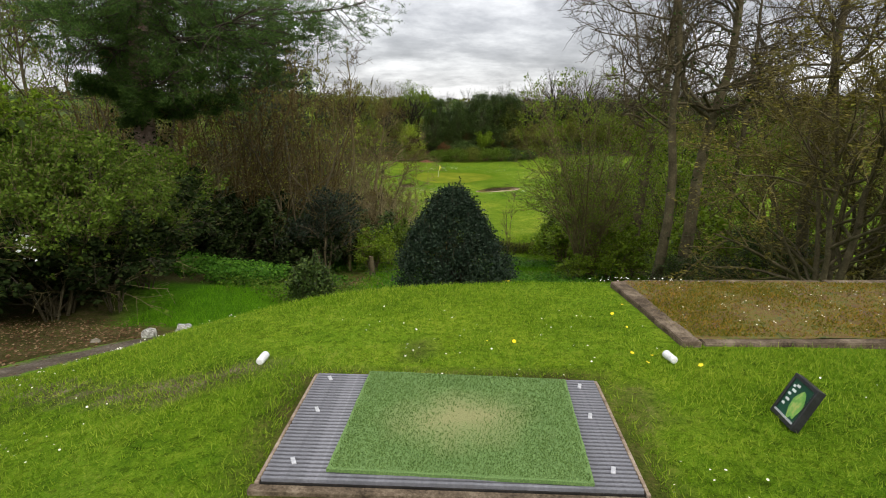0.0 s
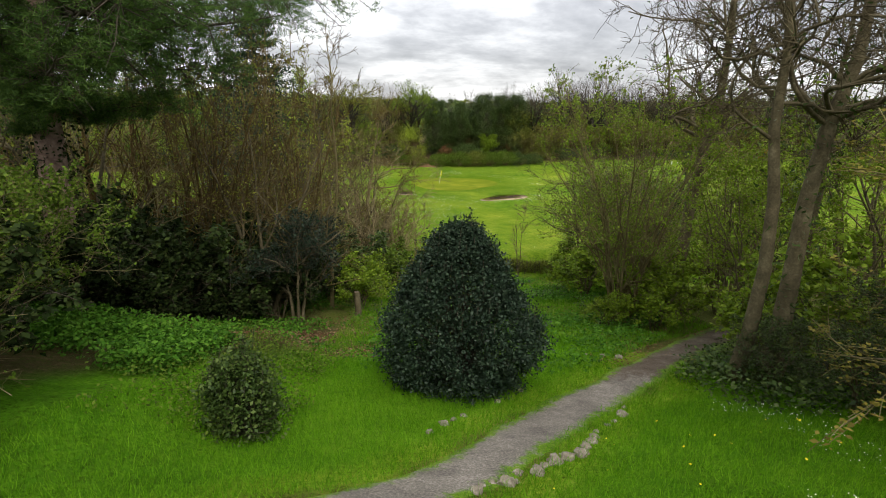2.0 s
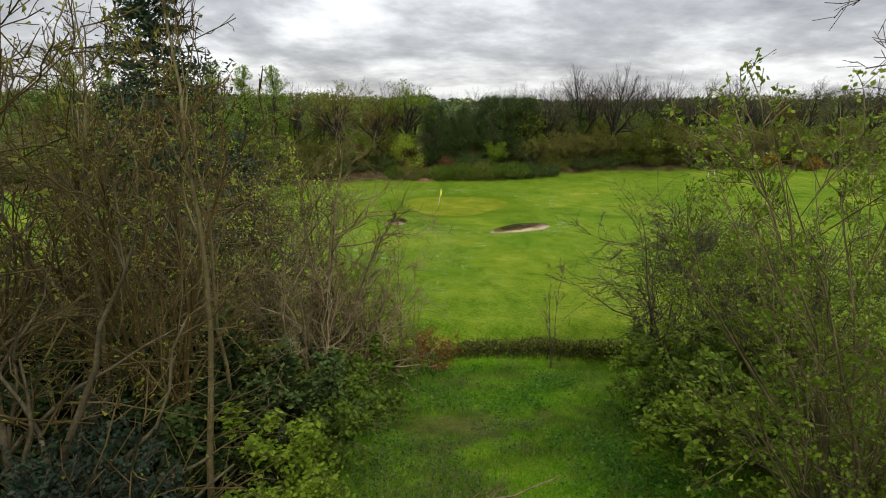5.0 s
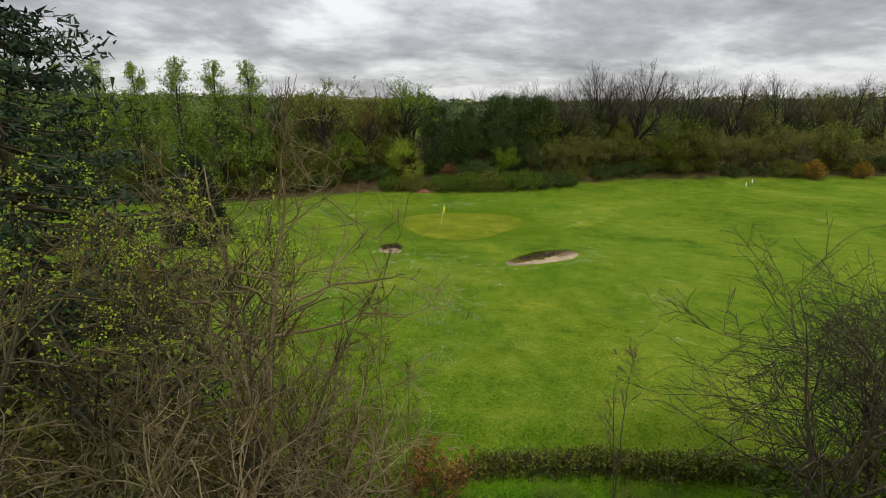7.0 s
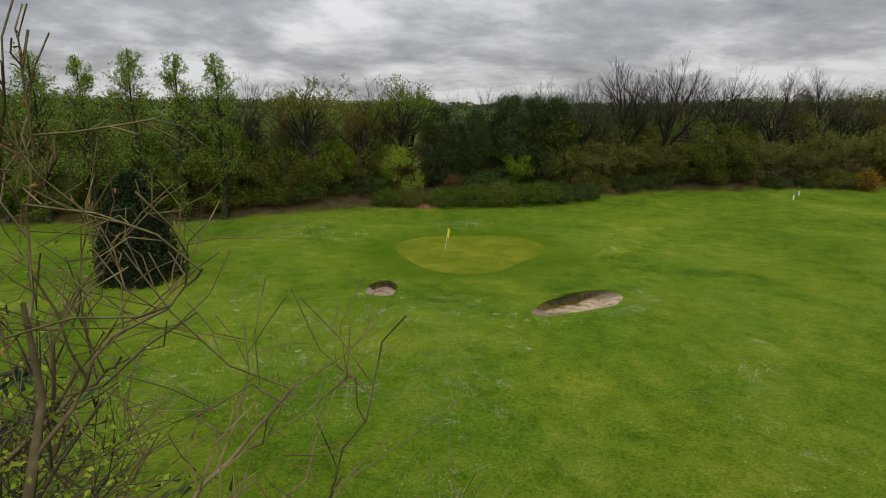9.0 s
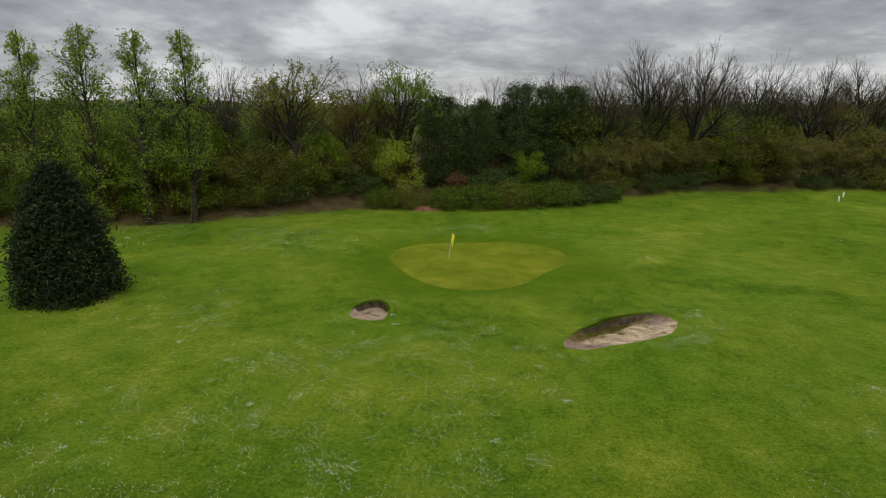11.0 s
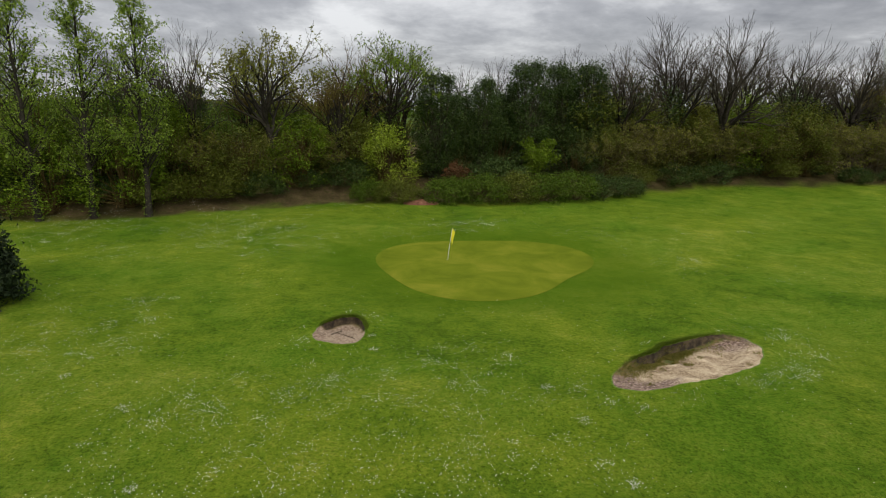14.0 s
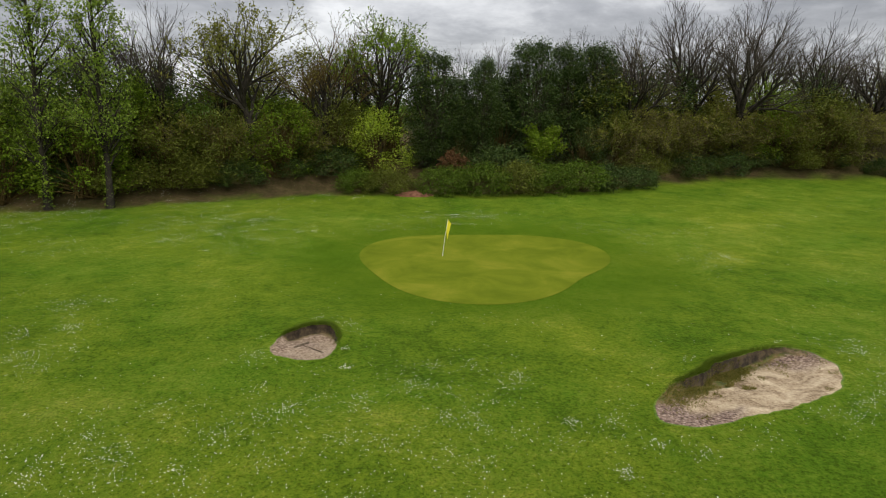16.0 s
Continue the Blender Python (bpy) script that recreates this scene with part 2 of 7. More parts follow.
M_GRAVEL = gravel()
M_TIMBER = rough_stuff("weathered_timber", [(0.38, (0.045, 0.033, 0.021)), (0.5, (0.115, 0.086, 0.057)), (0.62, (0.22, 0.174, 0.122))], 6, fine=60)
M_RUBBER = rough_stuff("grey_rubber", [(0.3, (0.08, 0.08, 0.088)), (0.5, (0.15, 0.15, 0.165)), (0.7, (0.25, 0.25, 0.27))], 3, 0.6, fine=40, bump_distance=0.003)
# rubber between the ridges, much darker than the ridges themselves
M_GROOVE = rough_stuff("near_black_rubber", [(0.3, (0.012, 0.011, 0.01)), (0.5, (0.024, 0.022, 0.02)), (0.7, (0.06, 0.05, 0.04))], 3, 0.8, fine=40, bump_distance=0.003)
M_PALE = rough_stuff("chalky_stone", [(0.36, (0.09, 0.085, 0.065)), (0.5, (0.3, 0.29, 0.25)), (0.64, (0.58, 0.57, 0.53))], 9, fine=35)
M_WHITE = rough_stuff("chalky_white_paint", [(0.3, (0.5, 0.5, 0.47)), (0.5, (0.72, 0.72, 0.7)), (0.7, (0.82, 0.82, 0.8))], 8, 0.6, fine=50, bump_distance=0.004)
M_BLACK = rough_stuff("black_plastic", [(0.3, (0.012, 0.012, 0.013)), (0.5, (0.022, 0.022, 0.024)), (0.7, (0.045, 0.045, 0.048))], 6, 0.35, fine=60, bump_distance=0.001)
M_METAL = rough_stuff("galvanised_steel", [(0.3, (0.3, 0.3, 0.3)), (0.5, (0.42, 0.42, 0.43)), (0.7, (0.55, 0.55, 0.56))], 10, 0.45, fine=70, bump_distance=0.001)
M_YELLOW = rough_stuff("yellow_flag_cloth", [(0.3, (0.62, 0.5, 0.015)), (0.5, (0.8, 0.68, 0.03)), (0.7, (0.85, 0.76, 0.06))], 4, 0.7, fine=40, bump_distance=0.004)

# ---- builders ----
RNG = np.random.default_rng(7)


class Bag:
    """Gathers vertices and faces and turns them into one mesh."""

    def __init__(self):
        self.v, self.f, self.n = [], [], 0

    def add(self, verts, faces):
        verts, faces = np.asarray(verts, float).reshape(-1, 3), np.asarray(faces, int)
        self.v.append(verts)
        self.f.append(faces + self.n)
        self.n += len(verts)
        return self

    def mesh(self, name, smooth=False):
        me = bpy.data.meshes.new(name)
        v = np.concatenate(self.v)
        loops = np.concatenate([f.ravel() for f in self.f])
        sizes = np.concatenate([np.full(len(f), f.shape[1]) for f in self.f])
        me.vertices.add(len(v))
        me.vertices.foreach_set("co", v.ravel())
        me.loops.add(len(loops))
        me.loops.foreach_set("vertex_index", loops.astype(np.int32))
        me.polygons.add(len(sizes))
        me.polygons.foreach_set("loop_start", np.concatenate([[0], np.cumsum(sizes)[:-1]]).astype(np.int32))
        if smooth:
            me.polygons.foreach_set("use_smooth", np.ones(len(sizes), bool))
        me.update(calc_edges=True)
        return me


def unit(a):
    return a / (np.linalg.norm(a, axis=-1, keepdims=True) + 1e-9)


def tubes(bag, P, R, sides=3):
    """Tapered tubes along polylines P (n, k, 3) with radii R (n, k)."""
    n, k, _ = P.shape
    T = unit(np.gradient(P, axis=1))
    ref = np.where(np.abs(T[..., 2:3]) > 0.9, np.array([1.0, 0, 0]), np.array([0, 0, 1.0]))
    A = unit(np.cross(T, ref))
    B = np.cross(T, A)
    ang = np.linspace(0, 2 * np.pi, sides, endpoint=False)
    ring = A[:, :, None] * np.cos(ang)[:, None] + B[:, :, None] * np.sin(ang)[:, None]
    V = P[:, :, None] + ring * R[:, :, None, None]
    i = np.arange(n)[:, None, None] * k * sides
    j = np.arange(k - 1)[None, :, None] * sides
    s = np.arange(sides)[None, None, :]
    s2 = (s + 1) % sides
    F = np.stack([i + j + s, i + j + s2, i + j + sides + s2, i + j + sides + s], -1).reshape(-1, 4)
    bag.add(V.reshape(-1, 3), F)


def limbs(P, R, count, reach, taper, angle, rng, segs=4, start=0.25, wander=0.18, lift=0.0, end=1.0, shape=None, lengths=None):
    """Children of the branches P: count on each, at angle degrees (low, high), reach times the parent's length (low, high)."""
    n, k, _ = P.shape
    u = np.sort(rng.uniform(start, end, (n, count)), axis=1)
    w = u * (k - 1)
    i0 = np.clip(w.astype(int), 0, k - 2)
    fr = (w - i0)[..., None]
    rows = np.arange(n)[:, None]
    base = P[rows, i0] * (1 - fr) + P[rows, i0 + 1] * fr
    T = unit(P[rows, i0 + 1] - P[rows, i0])
    rad = R[rows, i0] * (1 - fr[..., 0]) + R[rows, i0 + 1] * fr[..., 0]
    L = np.linalg.norm(np.diff(P, axis=1), axis=-1).sum(1)[:, None]
    ref = unit(rng.normal(size=(n, count, 3)))
    side = unit(np.cross(T, ref))
    a = np.radians(rng.uniform(*angle, (n, count)))[..., None]
    d = unit(T * np.cos(a) + side * np.sin(a))
    length = L * rng.uniform(*reach, (n, count))
    if shape is not None:
        length = length * shape(u)
    if lengths is not None:
        length = rng.uniform(*lengths, (n, count)) * (1 if shape is None else shape(u))
    d, base, length, rad = d.reshape(-1, 3), base.reshape(-1, 3), length.ravel(), rad.ravel()
    m = len(d)
    pts = [base]
    for s in range(segs):
        d = unit(d + rng.normal(size=(m, 3)) * wander + np.array([0, 0, lift]))
        pts.append(pts[-1] + d * (length / segs)[:, None])
    Q = np.stack(pts, 1)
    r0 = np.minimum(rad * 0.92, rad * taper + 0.002)
    S = r0[:, None] * np.linspace(1, 0.35, segs + 1)[None]
    return Q, S


def stem(points, r0, r1, segs=10, rng=None, wander=0.0):
    """One trunk through the given points, as arrays for tubes()."""
    pts = np.asarray(points, float)
    t, u = np.linspace(0, 1, len(pts)), np.linspace(0, 1, segs + 1)
    Q = np.stack([np.interp(u, t, pts[:, k]) for k in range(3)], 1)
    if rng is not None and wander:
        Q[1:, :2] += np.cumsum(rng.normal(size=(segs, 2)) * wander, axis=0)
    R = r0 + (r1 - r0) * u ** 0.8
    R[0] *= 1.25
    return Q[None], R[None]


def leaves(bag, at, size, rng, flat=0.4, long=1.6, fold=0.12, tri=False):
    """A folded four-cornered leaf at each place; flat: how far they lie level."""
    n = len(at)
    nrm = unit(rng.normal(size=(n, 3)) * (1 - flat) + np.array([0, 0, 1.0]) * flat * 1.6)
    d = unit(np.cross(nrm, rng.normal(size=(n, 3))))
    s = np.cross(nrm, d)
    w = (size * rng.uniform(0.6, 1.3, n))[:, None]
    l = w * long
    if tri:
        V = np.stack([at - d * l * 0.5 - s * w * 0.4, at - d * l * 0.5 + s * w * 0.5, at + d * l * 0.7], 1)
        bag.add(V.reshape(-1, 3), np.arange(n * 3).reshape(-1, 3))
        return
    V = np.stack([at - d * l * 0.5, at + s * w * 0.5 + nrm * w * fold, at + d * l * 0.5, at - s * w * 0.5 + nrm * w * fold], 1)
    i = np.arange(n)[:, None] * 4
    bag.add(V.reshape(-1, 3), i + np.array([[0, 1, 2, 3]]))


def along(P, per, rng, start=0.15, spread=0.05):
    """Random places along the branches P, per on each."""
    n, k, _ = P.shape
    u = rng.uniform(start, 1, (n, per)) * (k - 1)
    i0 = np.clip(u.astype(int), 0, k - 2)
    fr = (u - i0)[..., None]
    rows = np.arange(n)[:, None]
    q = P[rows, i0] * (1 - fr) + P[rows, i0 + 1] * fr
    return q.reshape(-1, 3) + rng.normal(size=(n * per, 3)) * spread


def part(name, data, material, parent, label=""):
    """One mesh part under a thing or a part. data: a Bag, a bmesh or a mesh."""
    if isinstance(data, Bag):
        me = data.mesh(name)
    elif isinstance(data, bmesh.types.BMesh):
        me = bpy.data.meshes.new(name)
        data.to_mesh(me)
        data.free()
    else:
        me = data
    if material is not None and not me.materials:
        me.materials.append(material)
    ob = new(name, me)
    ob.parent = parent
    if label:
        tagged(ob, label)
    return ob


def thing(name, label, category, group="", kind="", at=None):
    ob = new(name)
    ob.empty_display_size = 0.2
    if at is not None:
        ob.matrix_basis = at
    return tagged(ob, label, category, group, kind)


def box(bm, x0, y0, z0, x1, y1, z1, bevel=0.0):
    r = bmesh.ops.create_cube(bm, size=1.0)
    vs = r["verts"]
    for v in vs:
        v.co = Vector(((x0 + x1) / 2 + v.co.x * (x1 - x0), (y0 + y1) / 2 + v.co.y * (y1 - y0), (z0 + z1) / 2 + v.co.z * (z1 - z0)))
    if bevel:
        es = list({e for v in vs for e in v.link_edges})
        bmesh.ops.bevel(bm, geom=es, offset=bevel, segments=2, profile=0.5, affect="EDGES")
    return bm


def fbm(x, y, scale, octaves=4, seed=0):
    """Smooth value noise in -1..1, for terrain and its cover."""
    x, y = np.asarray(x, float) * scale, np.asarray(y, float) * scale
    out, amp, tot = 0.0, 1.0, 0.0
    for o in range(octaves):
        i, j = np.floor(x).astype(np.int64), np.floor(y).astype(np.int64)
        fx, fy = x - i, y - j
        fx, fy = fx * fx * (3 - 2 * fx), fy * fy * (3 - 2 * fy)

        def h(a, b):
            n = (a * 374761393 + b * 668265263 + (seed + o) * 974634777) & 0x7FFFFFFF
            n = ((n ^ (n >> 13)) * 1274126177) & 0x7FFFFFFF
            return ((n ^ (n >> 16)) & 0xFFFF) / 32767.5 - 1

        out = out + amp * ((h(i, j) * (1 - fx) + h(i + 1, j) * fx) * (1 - fy) + (h(i, j + 1) * (1 - fx) + h(i + 1, j + 1) * fx) * fy)
        tot, amp, x, y = tot + amp, amp * 0.5, x * 2.03, y * 2.03
    return out / tot


def smooth(a, b, x):
    t = np.clip((np.asarray(x, float) - a) / (b - a), 0, 1)
    return t * t * (3 - 2 * t)

# ---- the lie of the land ----
SLOPE_Y = [-400, -30, 0, 5, 7, 10, 12.3, 15, 18, 23, 28, 34, 40, 48, 49.7, 50.6, 55, 60, 70, 86, 103, 108, 118, 140, 200, 350, 700, 1500, 3000]
SLOPE_Z = [4, 0.2, -0.6, -0.9, -1.1, -1.7, -2.5, -3.3, -4.1, -5.1, -6.2, -7.15, -8.7, -10.4, -10.5, -9.15, -8.6, -8.3, -7.9, -7.95, -7.3, -7.0, -6.4, -5.5, -3, -1, 2, 8, 15]
GREEN = (1.6, 85.2)
BUNKER_A, BUNKER_B = (-4.16, 74.96), (7.0, 72.7)


def green_edge(a):
    """Radius of the putting green by angle: a rounded triangle, its point towards the tee."""
    return 5.67 + 0.33 * np.sin(2 * a) + 0.07 * np.cos(3 * a) + 0.67 * np.sin(3 * a)


def bunker_edge(a, which):
    c, q = np.cos, np.sin
    if which == 0:
        return np.exp(0.067 + 0.047 * c(a) - 0.06 * q(a) - 0.172 * c(2 * a) + 0.024 * q(2 * a) - 0.052 * c(3 * a) - 0.046 * q(3 * a) + 0.025 * c(5 * a) + 0.027 * q(5 * a) + 0.012 * q(11 * a) + 0.008 * q(23 * a + 1))
    b = a - 0.7
    oval = 1.0 / np.sqrt((c(b) / 3.6) ** 2 + (q(b) / 1.2) ** 2)
    return oval * np.exp(-0.071 + 0.064 * c(b) - 0.347 * q(b) - 0.137 * q(2 * b) - 0.064 * c(3 * b) - 0.027 * q(3 * b) - 0.022 * c(4 * b) - 0.078 * q(4 * b) + 0.014 * q(13 * b + 0.7) + 0.01 * q(29 * b))


def bunker_in(x, y, which):
    """Below 1 inside the bunker's rim."""
    cx, cy = (BUNKER_A, BUNKER_B)[which]
    return np.hypot(x - cx, y - cy) / bunker_edge(np.arctan2(y - cy, x - cx), which)


FACE = (1.35, 1.95)


def bank(x, y, which):
    """The turf bank thrown up behind a bunker."""
    cx, cy = (BUNKER_A, BUNKER_B)[which]
    a = np.arctan2(y - cy, x - cx)
    r = bunker_in(x, y, which)
    return (0.08, 0.12)[which] * smooth(2.4, 1.0, r) * smooth(-0.35, 0.75, np.cos(a - FACE[which])) * smooth(0.0, 0.6, r)


def wood_edge(x):
    """Where the fairway ends and the far trees begin."""
    return np.interp(x, [-60, -34.6, -26, -21, -15.7, -9, -2, 3.4, 9.6, 15.6, 18, 22.5, 26, 34, 42, 60, 120], [90, 93.3, 94.3, 96, 98.6, 101.5, 102, 102, 104, 106, 107.3, 109.6, 110.8, 111.5, 112.5, 114, 122])


def land(x, y, holes=True):
    x, y = np.asarray(x, float), np.asarray(y, float)
    z = np.interp(y, SLOPE_Y, SLOPE_Z)
    for _ in range(2):
        z = 0.5 * z + 0.25 * (np.interp(y - 0.8, SLOPE_Y, SLOPE_Z) + np.interp(y + 0.8, SLOPE_Y, SLOPE_Z))
    edge = 8.75 + 0.25 * np.sin(x * 0.7) + 0.04 * x
    tee = smooth(1.5, -1.9, y - edge) * smooth(-6.0, -0.9, x - 0.3 * np.clip(y - 6, 0, 3)) * smooth(26, 12, x)
    z = z * (1 - tee) + tee * (0.0 - 0.012 * np.maximum(x - 2, 0) + 0.015 * fbm(x, y, 0.8, 3, 3))
    near = 1 - tee
    z = z + near * 0.12 * fbm(x, y, 0.35, 4, 1) * smooth(60, 45, y) + 0.25 * fbm(x, y, 0.05, 3, 2) * smooth(52, 62, y) * smooth(110, 95, y)
    z = z + near * smooth(10.8, 14.5, y) * smooth(27, 20, y) * (0.75 * smooth(-2.8, -5.5, x) + 0.6 * smooth(-5.5, -11, x))
    wood = smooth(0.5, 5.5, y - wood_edge(x))
    z = z + wood * (1.3 + 0.5 * fbm(x, y, 0.1, 3, 4))
    z = z + smooth(120, 500, np.abs(x)) * 4 + smooth(200, 900, y) * 5 * fbm(x, y, 0.004, 3, 9)
    gx, gy = GREEN
    rg = np.hypot(x - gx, y - gy)
    z = z + -0.1 * smooth(9.5, 6.0, rg)
    for w in (0, 1):
        z = z + bank(x, y, w)
        if holes:
            z = z - 0.9 * smooth(1.14, 0.95, bunker_in(x, y, w))
    return z


def on(x, y):
    return float(land(x, y))


PATHWAY = [(-9, -1), (-7, 2.6), (-5.7, 5.0), (-5.1, 7.2), (-4.2, 9.2), (-2.4, 10.9), (-0.6, 12.1), (0.4, 12.9), (1.0, 13.9), (1.85, 15.4), (3.0, 17.3), (4.5, 19.0), (6.1, 21.1), (8.6, 24.3), (12, 27.5), (16, 30)]


def away_from_path(x, y):
    p = np.array(PATHWAY, float)
    best = np.full(np.shape(x), 1e9)
    for a, b in zip(p[:-1], p[1:]):
        d = b - a
        t = np.clip(((x - a[0]) * d[0] + (y - a[1]) * d[1]) / (d @ d), 0, 1)
        best = np.minimum(best, np.hypot(x - a[0] - t * d[0], y - a[1] - t * d[1]))
    return best


def steps(*spans):
    out = []
    for a, b, s in spans:
        out.append(np.arange(a, b, s))
    return np.concatenate(out)


def geometric(a, b, first, grow):
    out, s = [a], first
    while out[-1] < b:
        out.append(out[-1] + s)
        s *= grow
    return np.array(out)


def build_ground():
    right = geometric(60, 2600, 2, 1.22)
    xs = np.concatenate([-right[::-1], steps((-59, -20, 1.5), (-20, -7, 0.5), (-7, 12, 0.25), (12, 25, 0.5), (25, 60, 1.5)), right])
    ys = np.concatenate([-geometric(12, 400, 2, 1.3)[::-1], steps((-11, 1, 0.8), (1, 20, 0.22), (20, 49, 0.45), (49, 51.4, 0.2), (51.4, 69, 0.5), (69, 78, 0.25), (78, 108, 0.5), (108, 140, 1.5)), geometric(140, 3200, 3, 1.16)])
    X, Y = np.meshgrid(xs, ys)
    Z = land(X, Y)
    ny, nx = X.shape
    i = (np.arange(ny - 1)[:, None] * nx + np.arange(nx - 1)[None]).reshape(-1, 1)
    F = i + np.array([[0, 1, nx + 1, nx]])
    me = Bag().add(np.stack([X, Y, Z], -1), F).mesh("ground", smooth=True)
    n1, n2 = fbm(X, Y, 0.25, 4, 11), fbm(X, Y, 1.1, 4, 12)
    dp = away_from_path(X, Y)
    # woodland floor: under the left thicket, under the trees beyond the fairway, beside the path
    litter = smooth(0.4, -0.6, X + 0.7 * n1 - np.interp(Y, [0, 9.5, 11.5, 14, 17, 20, 24], [-5.0, -5.2, -6.3, -7.1, -6.4, -4.6, -3.0])) * smooth(34, 26, Y + 5 * n1)
    litter = np.maximum(litter, smooth(-2.0, -4.5, X + 2.0 * n1) * smooth(21, 24, Y + 2 * n1) * smooth(36, 30, Y + 4 * n1) * 0.9)
    litter = np.maximum(litter, smooth(7.2, 9.5, X + 1.5 * n1) * smooth(20, 24, Y) * smooth(44, 36, Y + 3 * n1) * 0.8)
    litter = np.maximum(litter, smooth(-3.5, -6, X + 1.5 * n1) * smooth(28, 34, Y) * smooth(50, 47, Y))
    litter = np.maximum(litter, smooth(0.0, 1.6, Y - wood_edge(X) + 1.2 * n2) * smooth(170, 140, Y))
    litter = np.maximum(litter, 0.85 * smooth(1.0, 0.45, dp + 0.5 * n2))
    # the woods go on to either side of the hollow
    litter = np.maximum(litter, 0.95 * smooth(-13, -19, X + 4 * n1) * smooth(50, 46, Y + 2 * n1) * smooth(-40, -15, Y + 8 * n1))
    litter = np.maximum(litter, 0.95 * smooth(15, 21, X + 4 * n1) * smooth(49, 45, Y + 2 * n1) * smooth(7, 13, Y + 3 * n1))
    # trodden ground where a second path comes in, and the bare strip across the mound
    litter = np.maximum(litter, 0.9 * smooth(2.3, 1.0, np.hypot((X - 7.9) / 1.5, Y - 23.8) + n2))
    litter = np.maximum(litter, 0.85 * smooth(0.7, 0.3, np.abs(Y - 25.5) + 0.5 * n2) * smooth(4.2, 4.9, X) * smooth(9, 8, X))
    strip = np.abs(Y - np.interp(X, [-4.3, -2.6, -2.0, -1.5], [5.75, 4.8, 4.66, 4.9]))
    litter = np.maximum(litter, 0.8 * smooth(0.3, 0.08, strip + 0.15 * n2) * smooth(-4.9, -4.2, X) * smooth(-1.0, -1.6, X))
    litter = np.maximum(litter, 0.9 * smooth(0.2, 0.04, np.maximum(np.abs(X - 0.29) - 1.15, np.abs(Y - 3.9) - 0.85) + 0.15 * n2))
    # thin, patchy cover in the hollow
    litter = np.maximum(litter, 0.75 * smooth(0.02, 0.4, n1 + 0.4 * n2) * smooth(24, 29, Y) * smooth(50, 48.5, Y) * smooth(10, 6, np.abs(X)))
    # bare soil between the mound and the shrubs
    litter = np.maximum(litter, smooth(-3.9, -4.9, X + 0.5 * n2) * smooth(11.6, 10.4, Y + 0.8 * n2 + 0.35 * (X + 6)) * smooth(-2, 2, Y))
    # leaf litter left of the holly
    litter = np.maximum(litter, 0.95 * smooth(3.4, 1.6, np.hypot((X + 6.2) / 1.5, (Y - 25.2) * 0.9) + 1.4 * n1))
    litter = np.maximum(litter, 0.8 * smooth(0.25, 0.55, n2 + 0.3 * n1) * smooth(-1.2, -2.4, X) * smooth(7, 5, Y) * smooth(3.6, 4.4, Y))
    litter = np.maximum(litter, 0.55 * smooth(0.42, 0.66, n2 + 0.25 * n1) * smooth(9.5, 8.5, Y) * smooth(-4.5, -3.5, X))
    grit = np.maximum(smooth(0.15, 0.03, strip + 0.12 * n2) * smooth(-4.9, -4.2, X) * smooth(-1.0, -1.6, X), 0.06 * smooth(0.45, 0.65, n2 + 0.25 * n1) * smooth(9.5, 8.5, Y) * smooth(-4.5, -3.5, X))
    lush = smooth(9.8, 11.4, Y + 0.5 * n2) * smooth(50.5, 49, Y) * smooth(1.0, 1.8, dp + 0.3 * n2) * (1 - 0.55 * smooth(22, 30, Y))
    fairway = smooth(50, 51, Y)
    halo = smooth(9.6, 6.6, np.hypot((X - GREEN[0]) / 1.12, Y - GREEN[1]) + 1.0 * n1) * smooth(45, 60, Y)
    far = smooth(118, 150, Y)
    for name, v in (("litter", litter), ("grit", grit), ("lush", lush), ("fairway", fairway), ("halo", halo), ("far", far)):
        me.attributes.new(name, "FLOAT", "POINT").data.foreach_set("value", np.asarray(v, np.float32).ravel())
    me.materials.append(M_TURF)
    return tagged(new("ground", me), "grassy mound, wooded hollow and mown fairway dotted with daisies", "ground", kind="structure")


